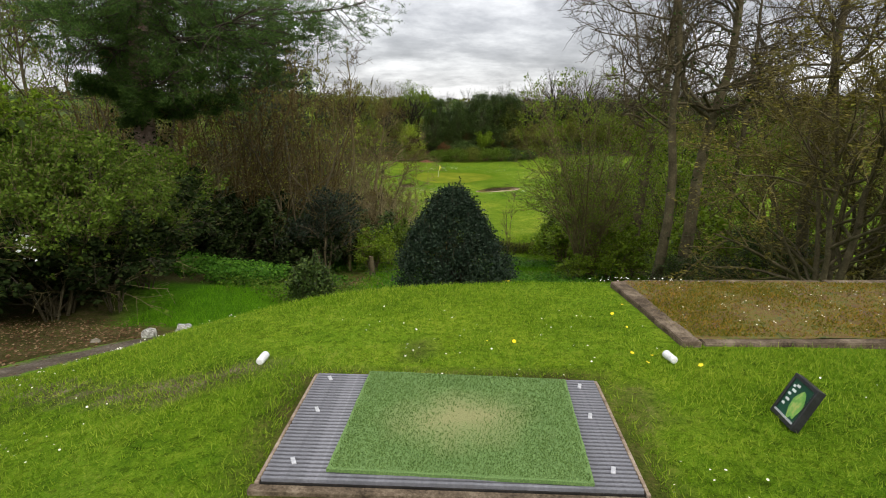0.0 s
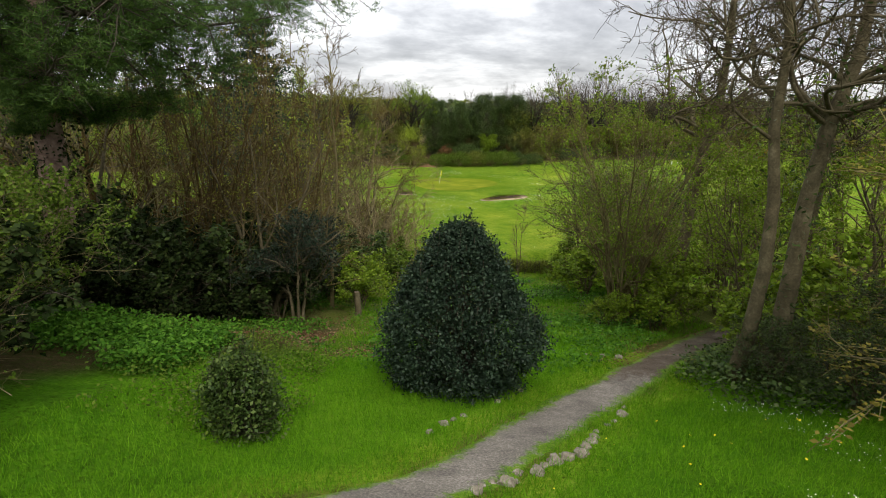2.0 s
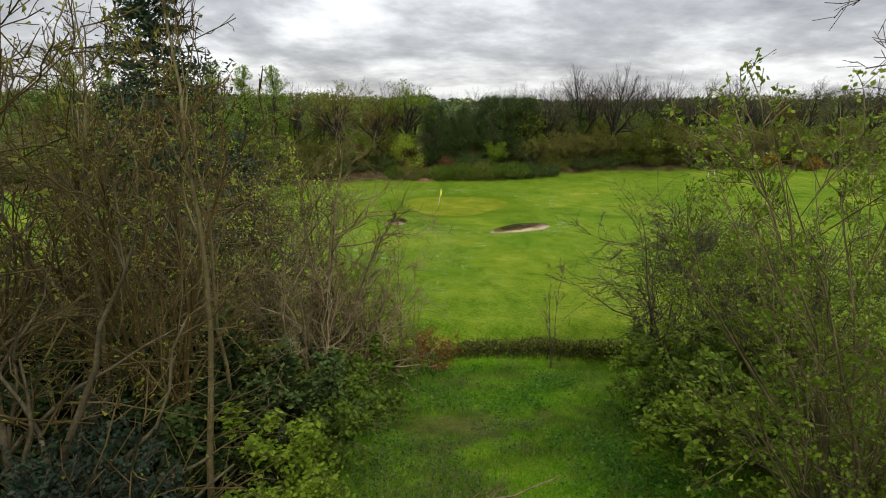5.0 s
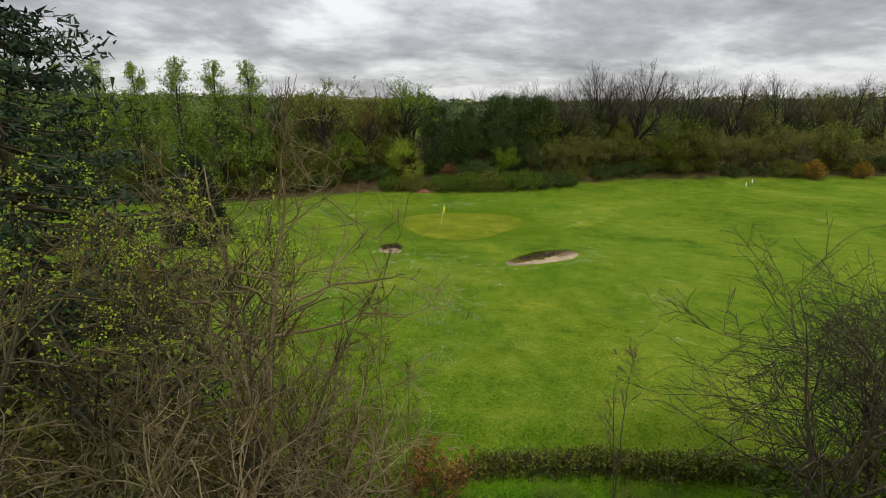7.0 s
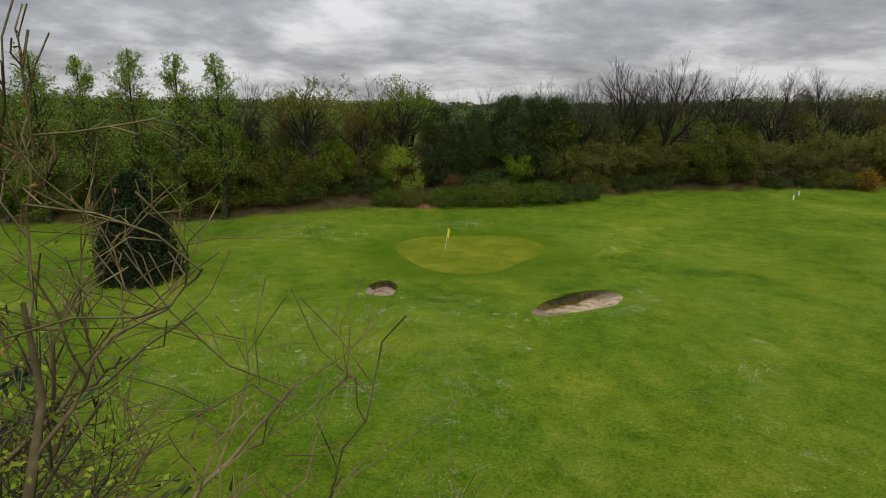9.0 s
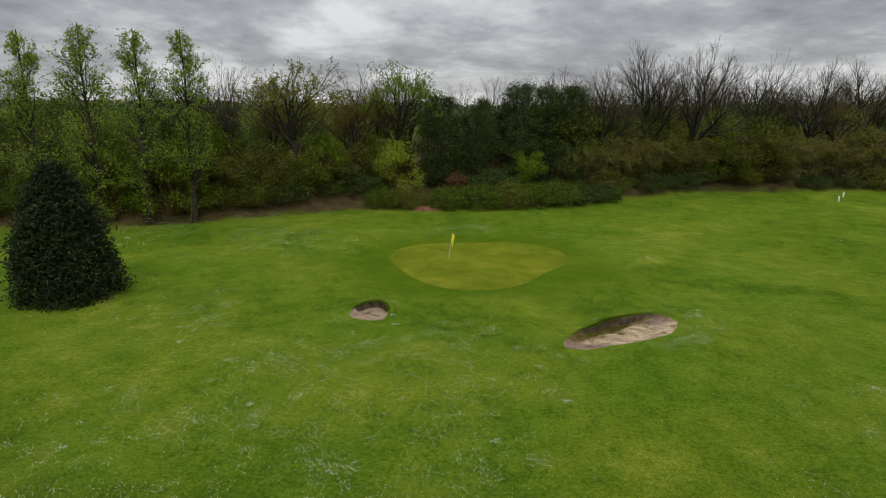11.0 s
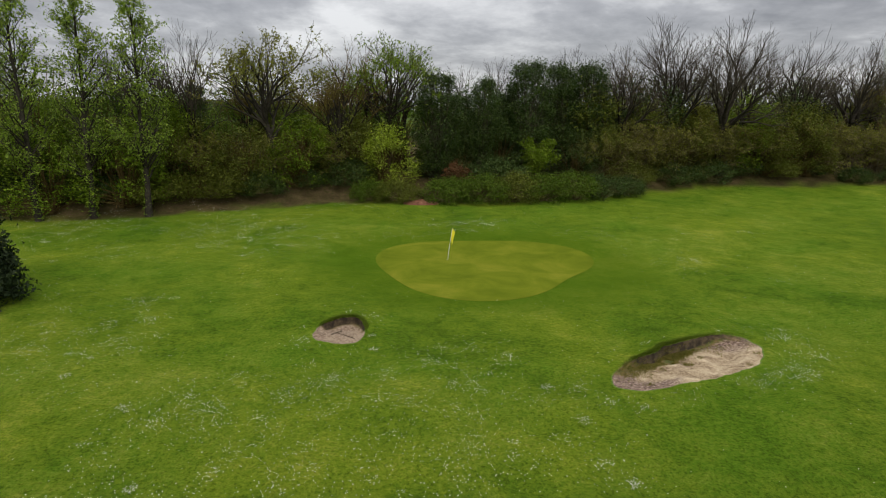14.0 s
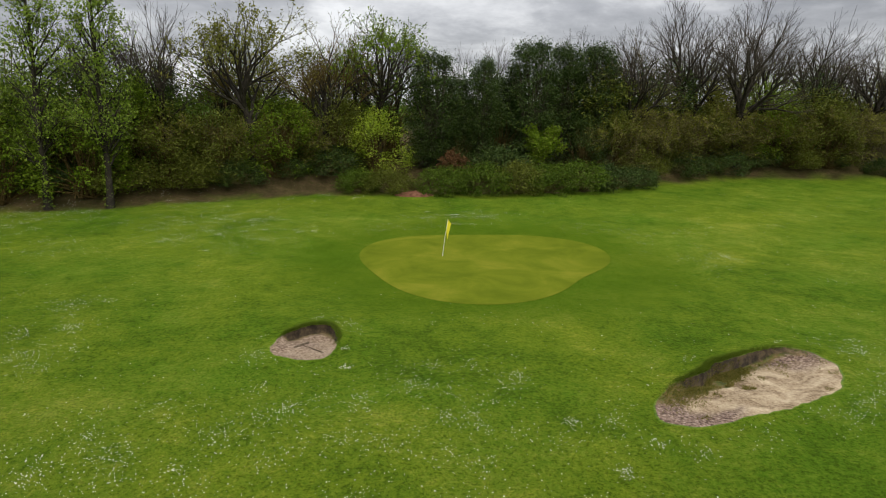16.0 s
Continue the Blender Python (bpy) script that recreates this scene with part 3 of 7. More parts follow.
def ground_material():
    m, n, lk, bs = nodes("turf_and_woodland_floor")
    pos = n.new("ShaderNodeTexCoord").outputs["Object"]

    def attr(name):
        a = n.new("ShaderNodeAttribute")
        a.attribute_name = name
        return a.outputs["Fac"]

    broad, mid, fine, hair = (noise_tex(n, lk, s, d, r, pos, k) for s, d, r, k in ((0.12, 4, 0.6, 0.6), (0.8, 6, 0.7, 0.3), (7, 6, 0.75, 0), (60, 5, 0.8, 0)))
    grain = maths(n, lk, "ADD", maths(n, lk, "MULTIPLY", fine.outputs["Fac"], 0.45), maths(n, lk, "MULTIPLY", hair.outputs["Fac"], 0.55))
    tint = maths(n, lk, "ADD", maths(n, lk, "MULTIPLY", mid.outputs["Fac"], 0.5), maths(n, lk, "MULTIPLY", broad.outputs["Fac"], 0.5))
    tee = ramp_of(n, lk, maths(n, lk, "ADD", maths(n, lk, "MULTIPLY", grain, 0.6), maths(n, lk, "MULTIPLY", tint, 0.4)),
                  [(0.41, (0.035, 0.075, 0.005)), (0.47, (0.11, 0.2, 0.01)), (0.53, (0.2, 0.31, 0.018)), (0.6, (0.33, 0.35, 0.07))])
    mown = ramp_of(n, lk, maths(n, lk, "ADD", maths(n, lk, "MULTIPLY", grain, 0.6), maths(n, lk, "MULTIPLY", tint, 0.4)),
                   [(0.42, (0.042, 0.086, 0.006)), (0.475, (0.092, 0.16, 0.01)), (0.525, (0.142, 0.212, 0.015)), (0.58, (0.24, 0.275, 0.04))])
    lush = ramp_of(n, lk, maths(n, lk, "ADD", maths(n, lk, "MULTIPLY", grain, 0.5), maths(n, lk, "MULTIPLY", tint, 0.5)),
                   [(0.41, (0.03, 0.09, 0.004)), (0.5, (0.08, 0.205, 0.007)), (0.6, (0.16, 0.31, 0.016))])
    floor = ramp_of(n, lk, maths(n, lk, "ADD", maths(n, lk, "MULTIPLY", grain, 0.6), maths(n, lk, "MULTIPLY", tint, 0.4)),
                    [(0.41, (0.016, 0.011, 0.006)), (0.48, (0.045, 0.031, 0.017)), (0.53, (0.085, 0.058, 0.03)), (0.6, (0.16, 0.115, 0.065))])
    fields = n.new("ShaderNodeTexVoronoi")
    fields.inputs["Scale"].default_value = 0.012
    lk.new(pos, fields.inputs["Vector"])
    distant = ramp_of(n, lk, fields.outputs["Distance"], [(0.0, (0.035, 0.06, 0.012)), (0.5, (0.055, 0.09, 0.016)), (0.9, (0.05, 0.06, 0.025))])
    c = mix_rgb(n, lk, tee, lush, attr("lush"))
    c = mix_rgb(n, lk, c, mown, attr("fairway"))
    # drifts of drier, yellower turf and of darker clover
    drift, patch = noise_tex(n, lk, 0.2, 6, 0.6, pos, 0.4), noise_tex(n, lk, 2.6, 7, 0.75, pos, 0.4)
    dry = maths(n, lk, "ADD", maths(n, lk, "MULTIPLY", drift.outputs["Fac"], 0.55), maths(n, lk, "MULTIPLY", patch.outputs["Fac"], 0.45))
    c = mix_rgb(n, lk, c, ramp_of(n, lk, dry, [(0.4, (0.3, 0.44, 0.34)), (0.5, (0.5, 0.5, 0.5)), (0.6, (0.72, 0.61, 0.54))]), 0.5, "OVERLAY")
    # short dark and light tufts
    tuft = noise_tex(n, lk, 16, 5, 0.72, pos)
    c = mix_rgb(n, lk, c, ramp_of(n, lk, tuft.outputs["Fac"], [(0.4, (0.48, 0.5, 0.46)), (0.49, (0.94, 0.95, 0.92)), (0.6, (1.0, 1.0, 1.0))]), 0.9, "MULTIPLY")
    c = mix_rgb(n, lk, c, (0.062, 0.118, 0.004), maths(n, lk, "MULTIPLY", attr("halo"), 0.65))
    c = mix_rgb(n, lk, c, distant, attr("far"))
    worn = maths(n, lk, "MULTIPLY", attr("litter"), maths(n, lk, "ADD", 0.35, maths(n, lk, "MULTIPLY", fine.outputs["Fac"], 1.2)))
    worn = maths(n, lk, "MINIMUM", worn, 1.0)
    c = mix_rgb(n, lk, c, floor, worn)
    stony = ramp_of(n, lk, grain, [(0.42, (0.06, 0.045, 0.025)), (0.5, (0.16, 0.125, 0.08)), (0.6, (0.34, 0.28, 0.2))])
    c = mix_rgb(n, lk, c, stony, maths(n, lk, "MINIMUM", maths(n, lk, "MULTIPLY", attr("grit"), maths(n, lk, "MULTIPLY", fine.outputs["Fac"], 1.9)), 1.0))
    lk.new(c, bs.inputs["Base Color"])
    bs.inputs["Roughness"].default_value = 0.95
    bs.inputs["Specular IOR Level"].default_value = 0.02
    bs.inputs["Sheen Weight"].default_value, bs.inputs["Sheen Roughness"].default_value = 0.06, 0.3
    bs.inputs["Sheen Tint"].default_value = (0.66, 0.86, 0.12, 1)
    bump(n, lk, bs, grain, 1.0, 0.06)
    return m


M_TURF = ground_material()
build_ground()


def disc_sheet(centre, edge, lift, rings=10, spokes=64, dip=None, radii=None):
    """A sheet laid on the land inside an outline given by angle."""
    a = np.linspace(0, 2 * np.pi, spokes, endpoint=False)
    e = edge(a)
    radii = np.linspace(1 / rings, 1, rings) if radii is None else np.asarray(radii)
    rings = len(radii)
    V = [[centre[0], centre[1], 0]]
    for r in radii:
        V += [[centre[0] + np.cos(t) * q * r, centre[1] + np.sin(t) * q * r, 0] for t, q in zip(a, e)]
    V = np.array(V)
    V[:, 2] = land(V[:, 0], V[:, 1], holes=False) + lift
    if dip is not None:
        V[1:, 2] += dip(np.repeat(radii, spokes), np.tile(a, rings))
        V[0, 2] += dip(np.array([0.0]), np.array([0.0]))[0]
    s = np.arange(spokes)
    s2 = (s + 1) % spokes
    fan = np.stack([np.zeros(spokes, int), 1 + s, 1 + s2], 1)
    quads = np.concatenate([np.stack([1 + k * spokes + s, 1 + (k + 1) * spokes + s, 1 + (k + 1) * spokes + s2, 1 + k * spokes + s2], 1) for k in range(rings - 1)])
    b = Bag().add(V, fan)
    b.f.append(quads)
    return b


def green_material():
    m, n, lk, bs = nodes("putting_green_turf")
    pos = n.new("ShaderNodeTexCoord").outputs["Object"]
    a, b = noise_tex(n, lk, 0.45, 5, 0.6, pos, 0.5), noise_tex(n, lk, 30, 4, 0.7, pos)
    f = maths(n, lk, "ADD", maths(n, lk, "MULTIPLY", a.outputs["Fac"], 0.75), maths(n, lk, "MULTIPLY", b.outputs["Fac"], 0.25))
    lk.new(ramp_of(n, lk, f, [(0.38, (0.1, 0.135, 0.008)), (0.5, (0.14, 0.17, 0.011)), (0.62, (0.19, 0.205, 0.018))]), bs.inputs["Base Color"])
    bs.inputs["Roughness"].default_value = 0.95
    bs.inputs["Specular IOR Level"].default_value = 0.03
    bump(n, lk, bs, b.outputs["Fac"], 0.3, 0.01)
    return m


green_sheet = new("putting_green", disc_sheet(GREEN, green_edge, 0.012, 14, 90).mesh("putting_green", True))
green_sheet.data.materials.append(green_material())
tagged(green_sheet, "closely mown yellowish putting green with a rounded triangular outline", "putting green", kind="structure")


def sand_material():
    m, n, lk, bs = nodes("bunker_sand_and_grassy_lip")
    pos = n.new("ShaderNodeTexCoord").outputs["Object"]
    at = n.new("ShaderNodeAttribute")
    at.attribute_name = "lip"
    shingle = n.new("ShaderNodeAttribute")
    shingle.attribute_name = "gritty"
    a, b, c = noise_tex(n, lk, 1.3, 5, 0.65, pos, 0.6), noise_tex(n, lk, 14, 5, 0.7, pos), noise_tex(n, lk, 4, 5, 0.7, pos)
    f = maths(n, lk, "ADD", maths(n, lk, "MULTIPLY", a.outputs["Fac"], 0.6), maths(n, lk, "MULTIPLY", b.outputs["Fac"], 0.4))
    sand = ramp_of(n, lk, f, [(0.38, (0.15, 0.1, 0.05)), (0.45, (0.3, 0.215, 0.125)), (0.52, (0.43, 0.33, 0.205)), (0.62, (0.58, 0.47, 0.31))])
    grit = ramp_of(n, lk, b.outputs["Fac"], [(0.38, (0.06, 0.034, 0.022)), (0.48, (0.17, 0.108, 0.075)), (0.56, (0.28, 0.195, 0.145)), (0.66, (0.45, 0.35, 0.28))])
    weeds = ramp_of(n, lk, c.outputs["Fac"], [(0.36, (0.05, 0.065, 0.008)), (0.44, (0.11, 0.12, 0.016)), (0.5, (0.13, 0.095, 0.03)), (0.58, (0.2, 0.135, 0.06)), (0.68, (0.28, 0.21, 0.11))])
    col = mix_rgb(n, lk, sand, grit, shingle.outputs["Fac"])
    edge = maths(n, lk, "ADD", at.outputs["Fac"], maths(n, lk, "MULTIPLY", maths(n, lk, "SUBTRACT", c.outputs["Fac"], 0.5), 1.4))
    st = n.new("ShaderNodeMapRange")
    st.inputs["From Min"].default_value, st.inputs["From Max"].default_value = 0.4, 0.62
    lk.new(edge, st.inputs["Value"])
    col = mix_rgb(n, lk, col, weeds, st.outputs["Result"])
    # the wall's earth, darkened to paint the shadow under the back lip
    cut = n.new("ShaderNodeAttribute")
    cut.attribute_name = "soil_shade"
    shaded_earth = ramp_of(n, lk, c.outputs["Fac"], [(0.38, (0.022, 0.015, 0.008)), (0.5, (0.055, 0.038, 0.02)), (0.62, (0.1, 0.072, 0.036))])
    col = mix_rgb(n, lk, col, shaded_earth, cut.outputs["Fac"])
    rim = n.new("ShaderNodeAttribute")
    rim.attribute_name = "turf"
    turf = ramp_of(n, lk, b.outputs["Fac"], [(0.36, (0.05, 0.1, 0.003)), (0.5, (0.1, 0.17, 0.005)), (0.62, (0.17, 0.22, 0.01))])
    ragged = n.new("ShaderNodeMapRange")
    ragged.inputs["From Min"].default_value, ragged.inputs["From Max"].default_value = 0.45, 0.6
    lk.new(maths(n, lk, "ADD", rim.outputs["Fac"], maths(n, lk, "SUBTRACT", b.outputs["Fac"], 0.5)), ragged.inputs["Value"])
    col = mix_rgb(n, lk, col, turf, ragged.outputs["Result"])
    lk.new(col, bs.inputs["Base Color"])
    bs.inputs["Roughness"].default_value = 0.95
    bump(n, lk, bs, f, 0.7, 0.08)
    return m


M_BUNKER = sand_material()


def bunker_dip(r, a, which):
    """How far the bunker's sheet lies below the turf, by its outline's radius and angle."""
    depth, face, c = (0.24, 0.3)[which], FACE[which], (BUNKER_A, BUNKER_B)[which]
    e = bunker_edge(a, which)
    x, y = c[0] + np.cos(a) * e * r, c[1] + np.sin(a) * e * r
    back = smooth(0.35, 0.8, 0.5 + 0.5 * np.cos(a - face))
    wall = smooth(0.995, 0.93 - 0.4 * (1 - back), r)
    # the floor lies shallow at the front and deep under the back wall
    floor = 0.08 + (depth - 0.08) * smooth(-0.5, 0.7, r * np.cos(a - face)) + bank(x, y, which)
    return -wall * floor + 0.06 * fbm(x, y, 2.2, 4, 20 + which) * smooth(0.97, 0.8, r) - 0.05 * smooth(1.2, 1.4, r)


def bunker(which, label):
    c = (BUNKER_A, BUNKER_B)[which]
    face = FACE[which]

    # the sand, and a collar of turf that lies on the ground about it
    radii = np.concatenate([np.linspace(0.05, 0.8, 15), np.linspace(0.825, 1.0, 15), [1.03, 1.08, 1.15, 1.22, 1.3, 1.4]])
    bag = disc_sheet(c, lambda a: bunker_edge(a, which), 0.016, 30, 180, lambda r, a: bunker_dip(r, a, which), radii)
    me = bag.mesh("bunker", True)
    V = np.concatenate(bag.v)
    x, y = V[:, 0] - c[0], V[:, 1] - c[1]
    r = bunker_in(V[:, 0], V[:, 1], which)
    a = np.arctan2(y, x)
    back = 0.5 + 0.5 * np.cos(a - face)
    lip = 0.8 * smooth(0.82, 0.93, r) * smooth(0.45, 0.7, back)
    d = r * np.cos(a - 2.25)
    if which == 1:
        lip = np.maximum(lip, 0.85 * smooth(-0.05, 0.35, d + 0.2 * fbm(x, y, 1.1, 3, 77)))
    else:
        lip = np.maximum(lip, 0.55 * smooth(0.66, 0.86, r) * smooth(0.5, 0.8, back))
    grit = smooth(0.56, 0.74, r + 0.14 * fbm(x, y, 2, 3, 5)) * smooth(0.9, 0.98, 0.5 + 0.5 * np.cos(a - 3.85)) if which else 0.65 + 0.3 * fbm(x, y, 1.5, 3, 8)
    if which:
        grit = np.maximum(grit, smooth(0.6, 0.8, r + 0.14 * fbm(x, y, 2, 3, 7)) * smooth(0.88, 0.97, 0.5 + 0.5 * np.cos(a - 0.95)))
    # the second-last inner band of the back wall carries the lip's painted shadow
    for name, v in (("lip", lip), ("gritty", grit), ("soil_shade", smooth(0.905, 0.94, r + 0.02 * fbm(x, y, 3, 3, 6)) * smooth(0.5, 0.72, back)), ("turf", smooth(0.965, 0.99, r)), ("fairway", smooth(0.5, 0.9, r))):
        me.attributes.new(name, "FLOAT", "POINT").data.foreach_set("value", np.asarray(v, np.float32))
    me.materials.append(M_BUNKER)
    me.materials.append(M_TURF)
    at_rim = [sum(r[i] for i in p.vertices) / len(p.vertices) > 1.0 for p in me.polygons]
    me.polygons.foreach_set("material_index", np.array(at_rim, np.int32))
    return tagged(new("bunker", me), label, "bunker", kind="structure")


bunker(0, "small round sand bunker with a shadowed grassy lip")
bunker(1, "long kidney-shaped sand bunker, weedy back wall and gritty ends")


def build_path():
    p = np.array(PATHWAY, float)
    d = np.r_[0, np.cumsum(np.linalg.norm(np.diff(p, axis=0), axis=1))]
    s = np.arange(0, d[-1], 0.25)
    c = np.stack([np.interp(s, d, p[:, k]) for k in (0, 1)], 1)
    for _ in range(12):
        c[1:-1] = (c[:-2] + 2 * c[1:-1] + c[2:]) / 4
    t = unit(np.gradient(c, axis=0))
    side = np.stack([-t[:, 1], t[:, 0]], 1)
    cols = np.linspace(-1, 1, 9)
    half = 0.72 + 0.16 * fbm(s, 0 * s, 0.5, 3, 31) + 0.35 * smooth(29, 35, s)
    off = cols[None] * half[:, None]
    off[:, 0] += 0.2 * fbm(s, 0 * s, 1.6, 4, 32)
    off[:, -1] += 0.2 * fbm(s, 0 * s, 1.6, 4, 33)
    X = c[:, None, 0] + side[:, None, 0] * off
    Y = c[:, None, 1] + side[:, None, 1] * off
    Z = land(X, Y) + 0.03 - 0.05 * np.abs(cols[None]) ** 6
    n, k = X.shape
    i = (np.arange(n - 1)[:, None] * k + np.arange(k - 1)[None]).reshape(-1, 1)
    me = Bag().add(np.stack([X, Y, Z], -1), i + np.array([[0, k, k + 1, 1]])).mesh("path", True)
    earthy = smooth(18.0, 21, Y) + smooth(11.8, 9.4, Y) * 0.75 + smooth(0.55, 1.0, np.abs(cols))[None] * 0.6
    me.attributes.new("earthy", "FLOAT", "POINT").data.foreach_set("value", np.asarray(earthy, np.float32).ravel())
    me.attributes.new("verge", "FLOAT", "POINT").data.foreach_set("value", np.asarray(np.abs(cols)[None] + 0 * X, np.float32).ravel())
    me.materials.append(M_GRAVEL)
    tagged(new("path", me), "narrow footpath of grey grit and trodden brown earth", "path", kind="structure")


build_path()

# ---- trees and shrubs ----
def put(ob, x, y, size=1.0, turn=0.0, sink=0.06, squash=1.0):
    ob.matrix_basis = pose(x, y, on(x, y) - sink, 0, 0, turn) @ Matrix.Diagonal((size, size, size * squash, 1))
    return ob


def again(ob, x, y, size=1.0, turn=0.0, squash=1.0, sink=0.06, label="", foliage=None, twigs=None):
    """Another tree of the same build; foliage and twigs: other materials for its crown."""
    c = copy_thing(ob, Matrix())
    put(c, x, y, size, turn, sink, squash)
    if label:
        tagged(c, label)
    for ch in c.children:
        new_mat = foliage if ch.name.startswith("foliage") else twigs if ch.name.startswith("crown") else None
        if new_mat is not None and ch.material_slots:
            ch.material_slots[0].link = "OBJECT"
            ch.material_slots[0].material = new_mat
    return c


def bare_tree(label, seed, height=14.0, fork=0.3, spread=(25, 55), trunk_r=0.3, counts=(9, 6, 6, 4), lift=0.06, twig=None, leaf_mat=None, per=0, leaf_size=0.09,
              stems=1, lean=0.0, group="", wander=0.16, bark=None, reach=(0.4, 0.6), name="tree", leaf_flat=0.3, ivy=0, line=None, fine_r=0.005, limb_segs=6, kids=(0.35, 0.62), bare_low=0.0, limb_taper=0.66):
    """A broadleaved tree in early spring: trunk or stems, limbs, twigs, and leaves where it has any. Its top stands at the given height."""
    rng = np.random.default_rng(seed)
    t = thing(name, label, "tree" if name == "tree" else "shrub", group)
    Ps, Rs = [], []
    for s in range(stems):
        a = 2 * math.pi * (s + 0.5 * rng.random()) / stems
        out = lean * rng.uniform(0.35, 1.0) if stems > 1 else lean
        h = height * rng.uniform(0.75, 1.0) if stems > 1 else height
        r = trunk_r * (rng.uniform(0.6, 1.0) if stems > 1 else 1)
        away = np.array([math.cos(a), math.sin(a), 0])
        foot = away * (0.7 * stems ** 0.5 * trunk_r if stems > 1 else 0)
        pts = [foot - [0, 0, 0.3], foot + away * out * 0.36 + [0, 0, h * 0.5], foot + away * out + [0, 0, h * 0.94]]
        P, R = stem(line or pts, r, r * 0.12, 10, rng, height * 0.006)
        Ps.append(P)
        Rs.append(R)
    P0, R0 = np.concatenate(Ps), np.concatenate(Rs)
    dome = lambda u: np.clip(1.15 - 0.75 * (u - fork) / (1 - fork), 0.3, 1.2)
    P1, R1 = limbs(P0, R0, counts[0], reach, limb_taper, spread, rng, limb_segs, fork, wander, lift, shape=dome)
    P2, R2 = limbs(P1, R1, counts[1], kids, 0.6, (25, 60), rng, 3, 0.2, wander * 1.1, lift * 0.7)
    P3, R3 = limbs(P2, R2, counts[2], kids, 0.6, (20, 60), rng, 2, 0.2, wander * 1.2, lift * 0.5)
    sets = [P0, P1, P2, P3]
    if counts[3]:
        P4, R4 = limbs(P3, R3, counts[3], (0.45, 0.9), 0.7, (20, 60), rng, 1, 0.15, wander * 1.2, lift * 0.5)
        sets.append(P4)
    top = max(float(p[..., 2].max()) for p in sets)
    for p in sets:
        p *= height / top
        p[..., 2] = np.maximum(p[..., 2], 0.05) if stems > 3 and p is not P0 else p[..., 2]
    wood, fine, green = Bag(), Bag(), Bag()
    tubes(wood, P0, R0, 8 if trunk_r > 0.12 else 5)
    tubes(wood, P1, R1, 5 if trunk_r > 0.12 else 4)
    tubes(fine, P2, np.maximum(R2, fine_r * 1.5), 3)
    tubes(fine, P3, np.maximum(R3, fine_r), 3)
    if counts[3]:
        tubes(fine, P4, np.maximum(R4, fine_r * 0.75), 3)
    part("trunk", wood, bark or M_BARK, t)
    part("crown", fine, twig or M_TWIG, t)
    if per:
        q = along(sets[-1], per, rng, 0.1, leaf_size * 0.8)
        if bare_low:
            q = q[rng.random(len(q)) < 0.12 + 0.88 * smooth(bare_low * 0.4, bare_low * 1.4, q[:, 2] / height)]
        leaves(green, q, leaf_size, rng, leaf_flat, tri=fine_r > 0.007)
    if ivy:
        q = np.concatenate([along(P0, ivy // 2, rng, 0.0, 0.0), along(P1, ivy // (2 * len(P1)), rng, 0.0, 0.0)])
        q = q[q[:, 2] < height * (0.3 + 0.45 * rng.random(len(q)))]
        leaves(green, q + rng.normal(size=q.shape) * (trunk_r * 0.9 + 0.1), leaf_size, rng, 0.2, tri=fine_r > 0.007)
    if per or ivy:
        part("foliage", green, leaf_mat or M_SPRING, t)
    return t


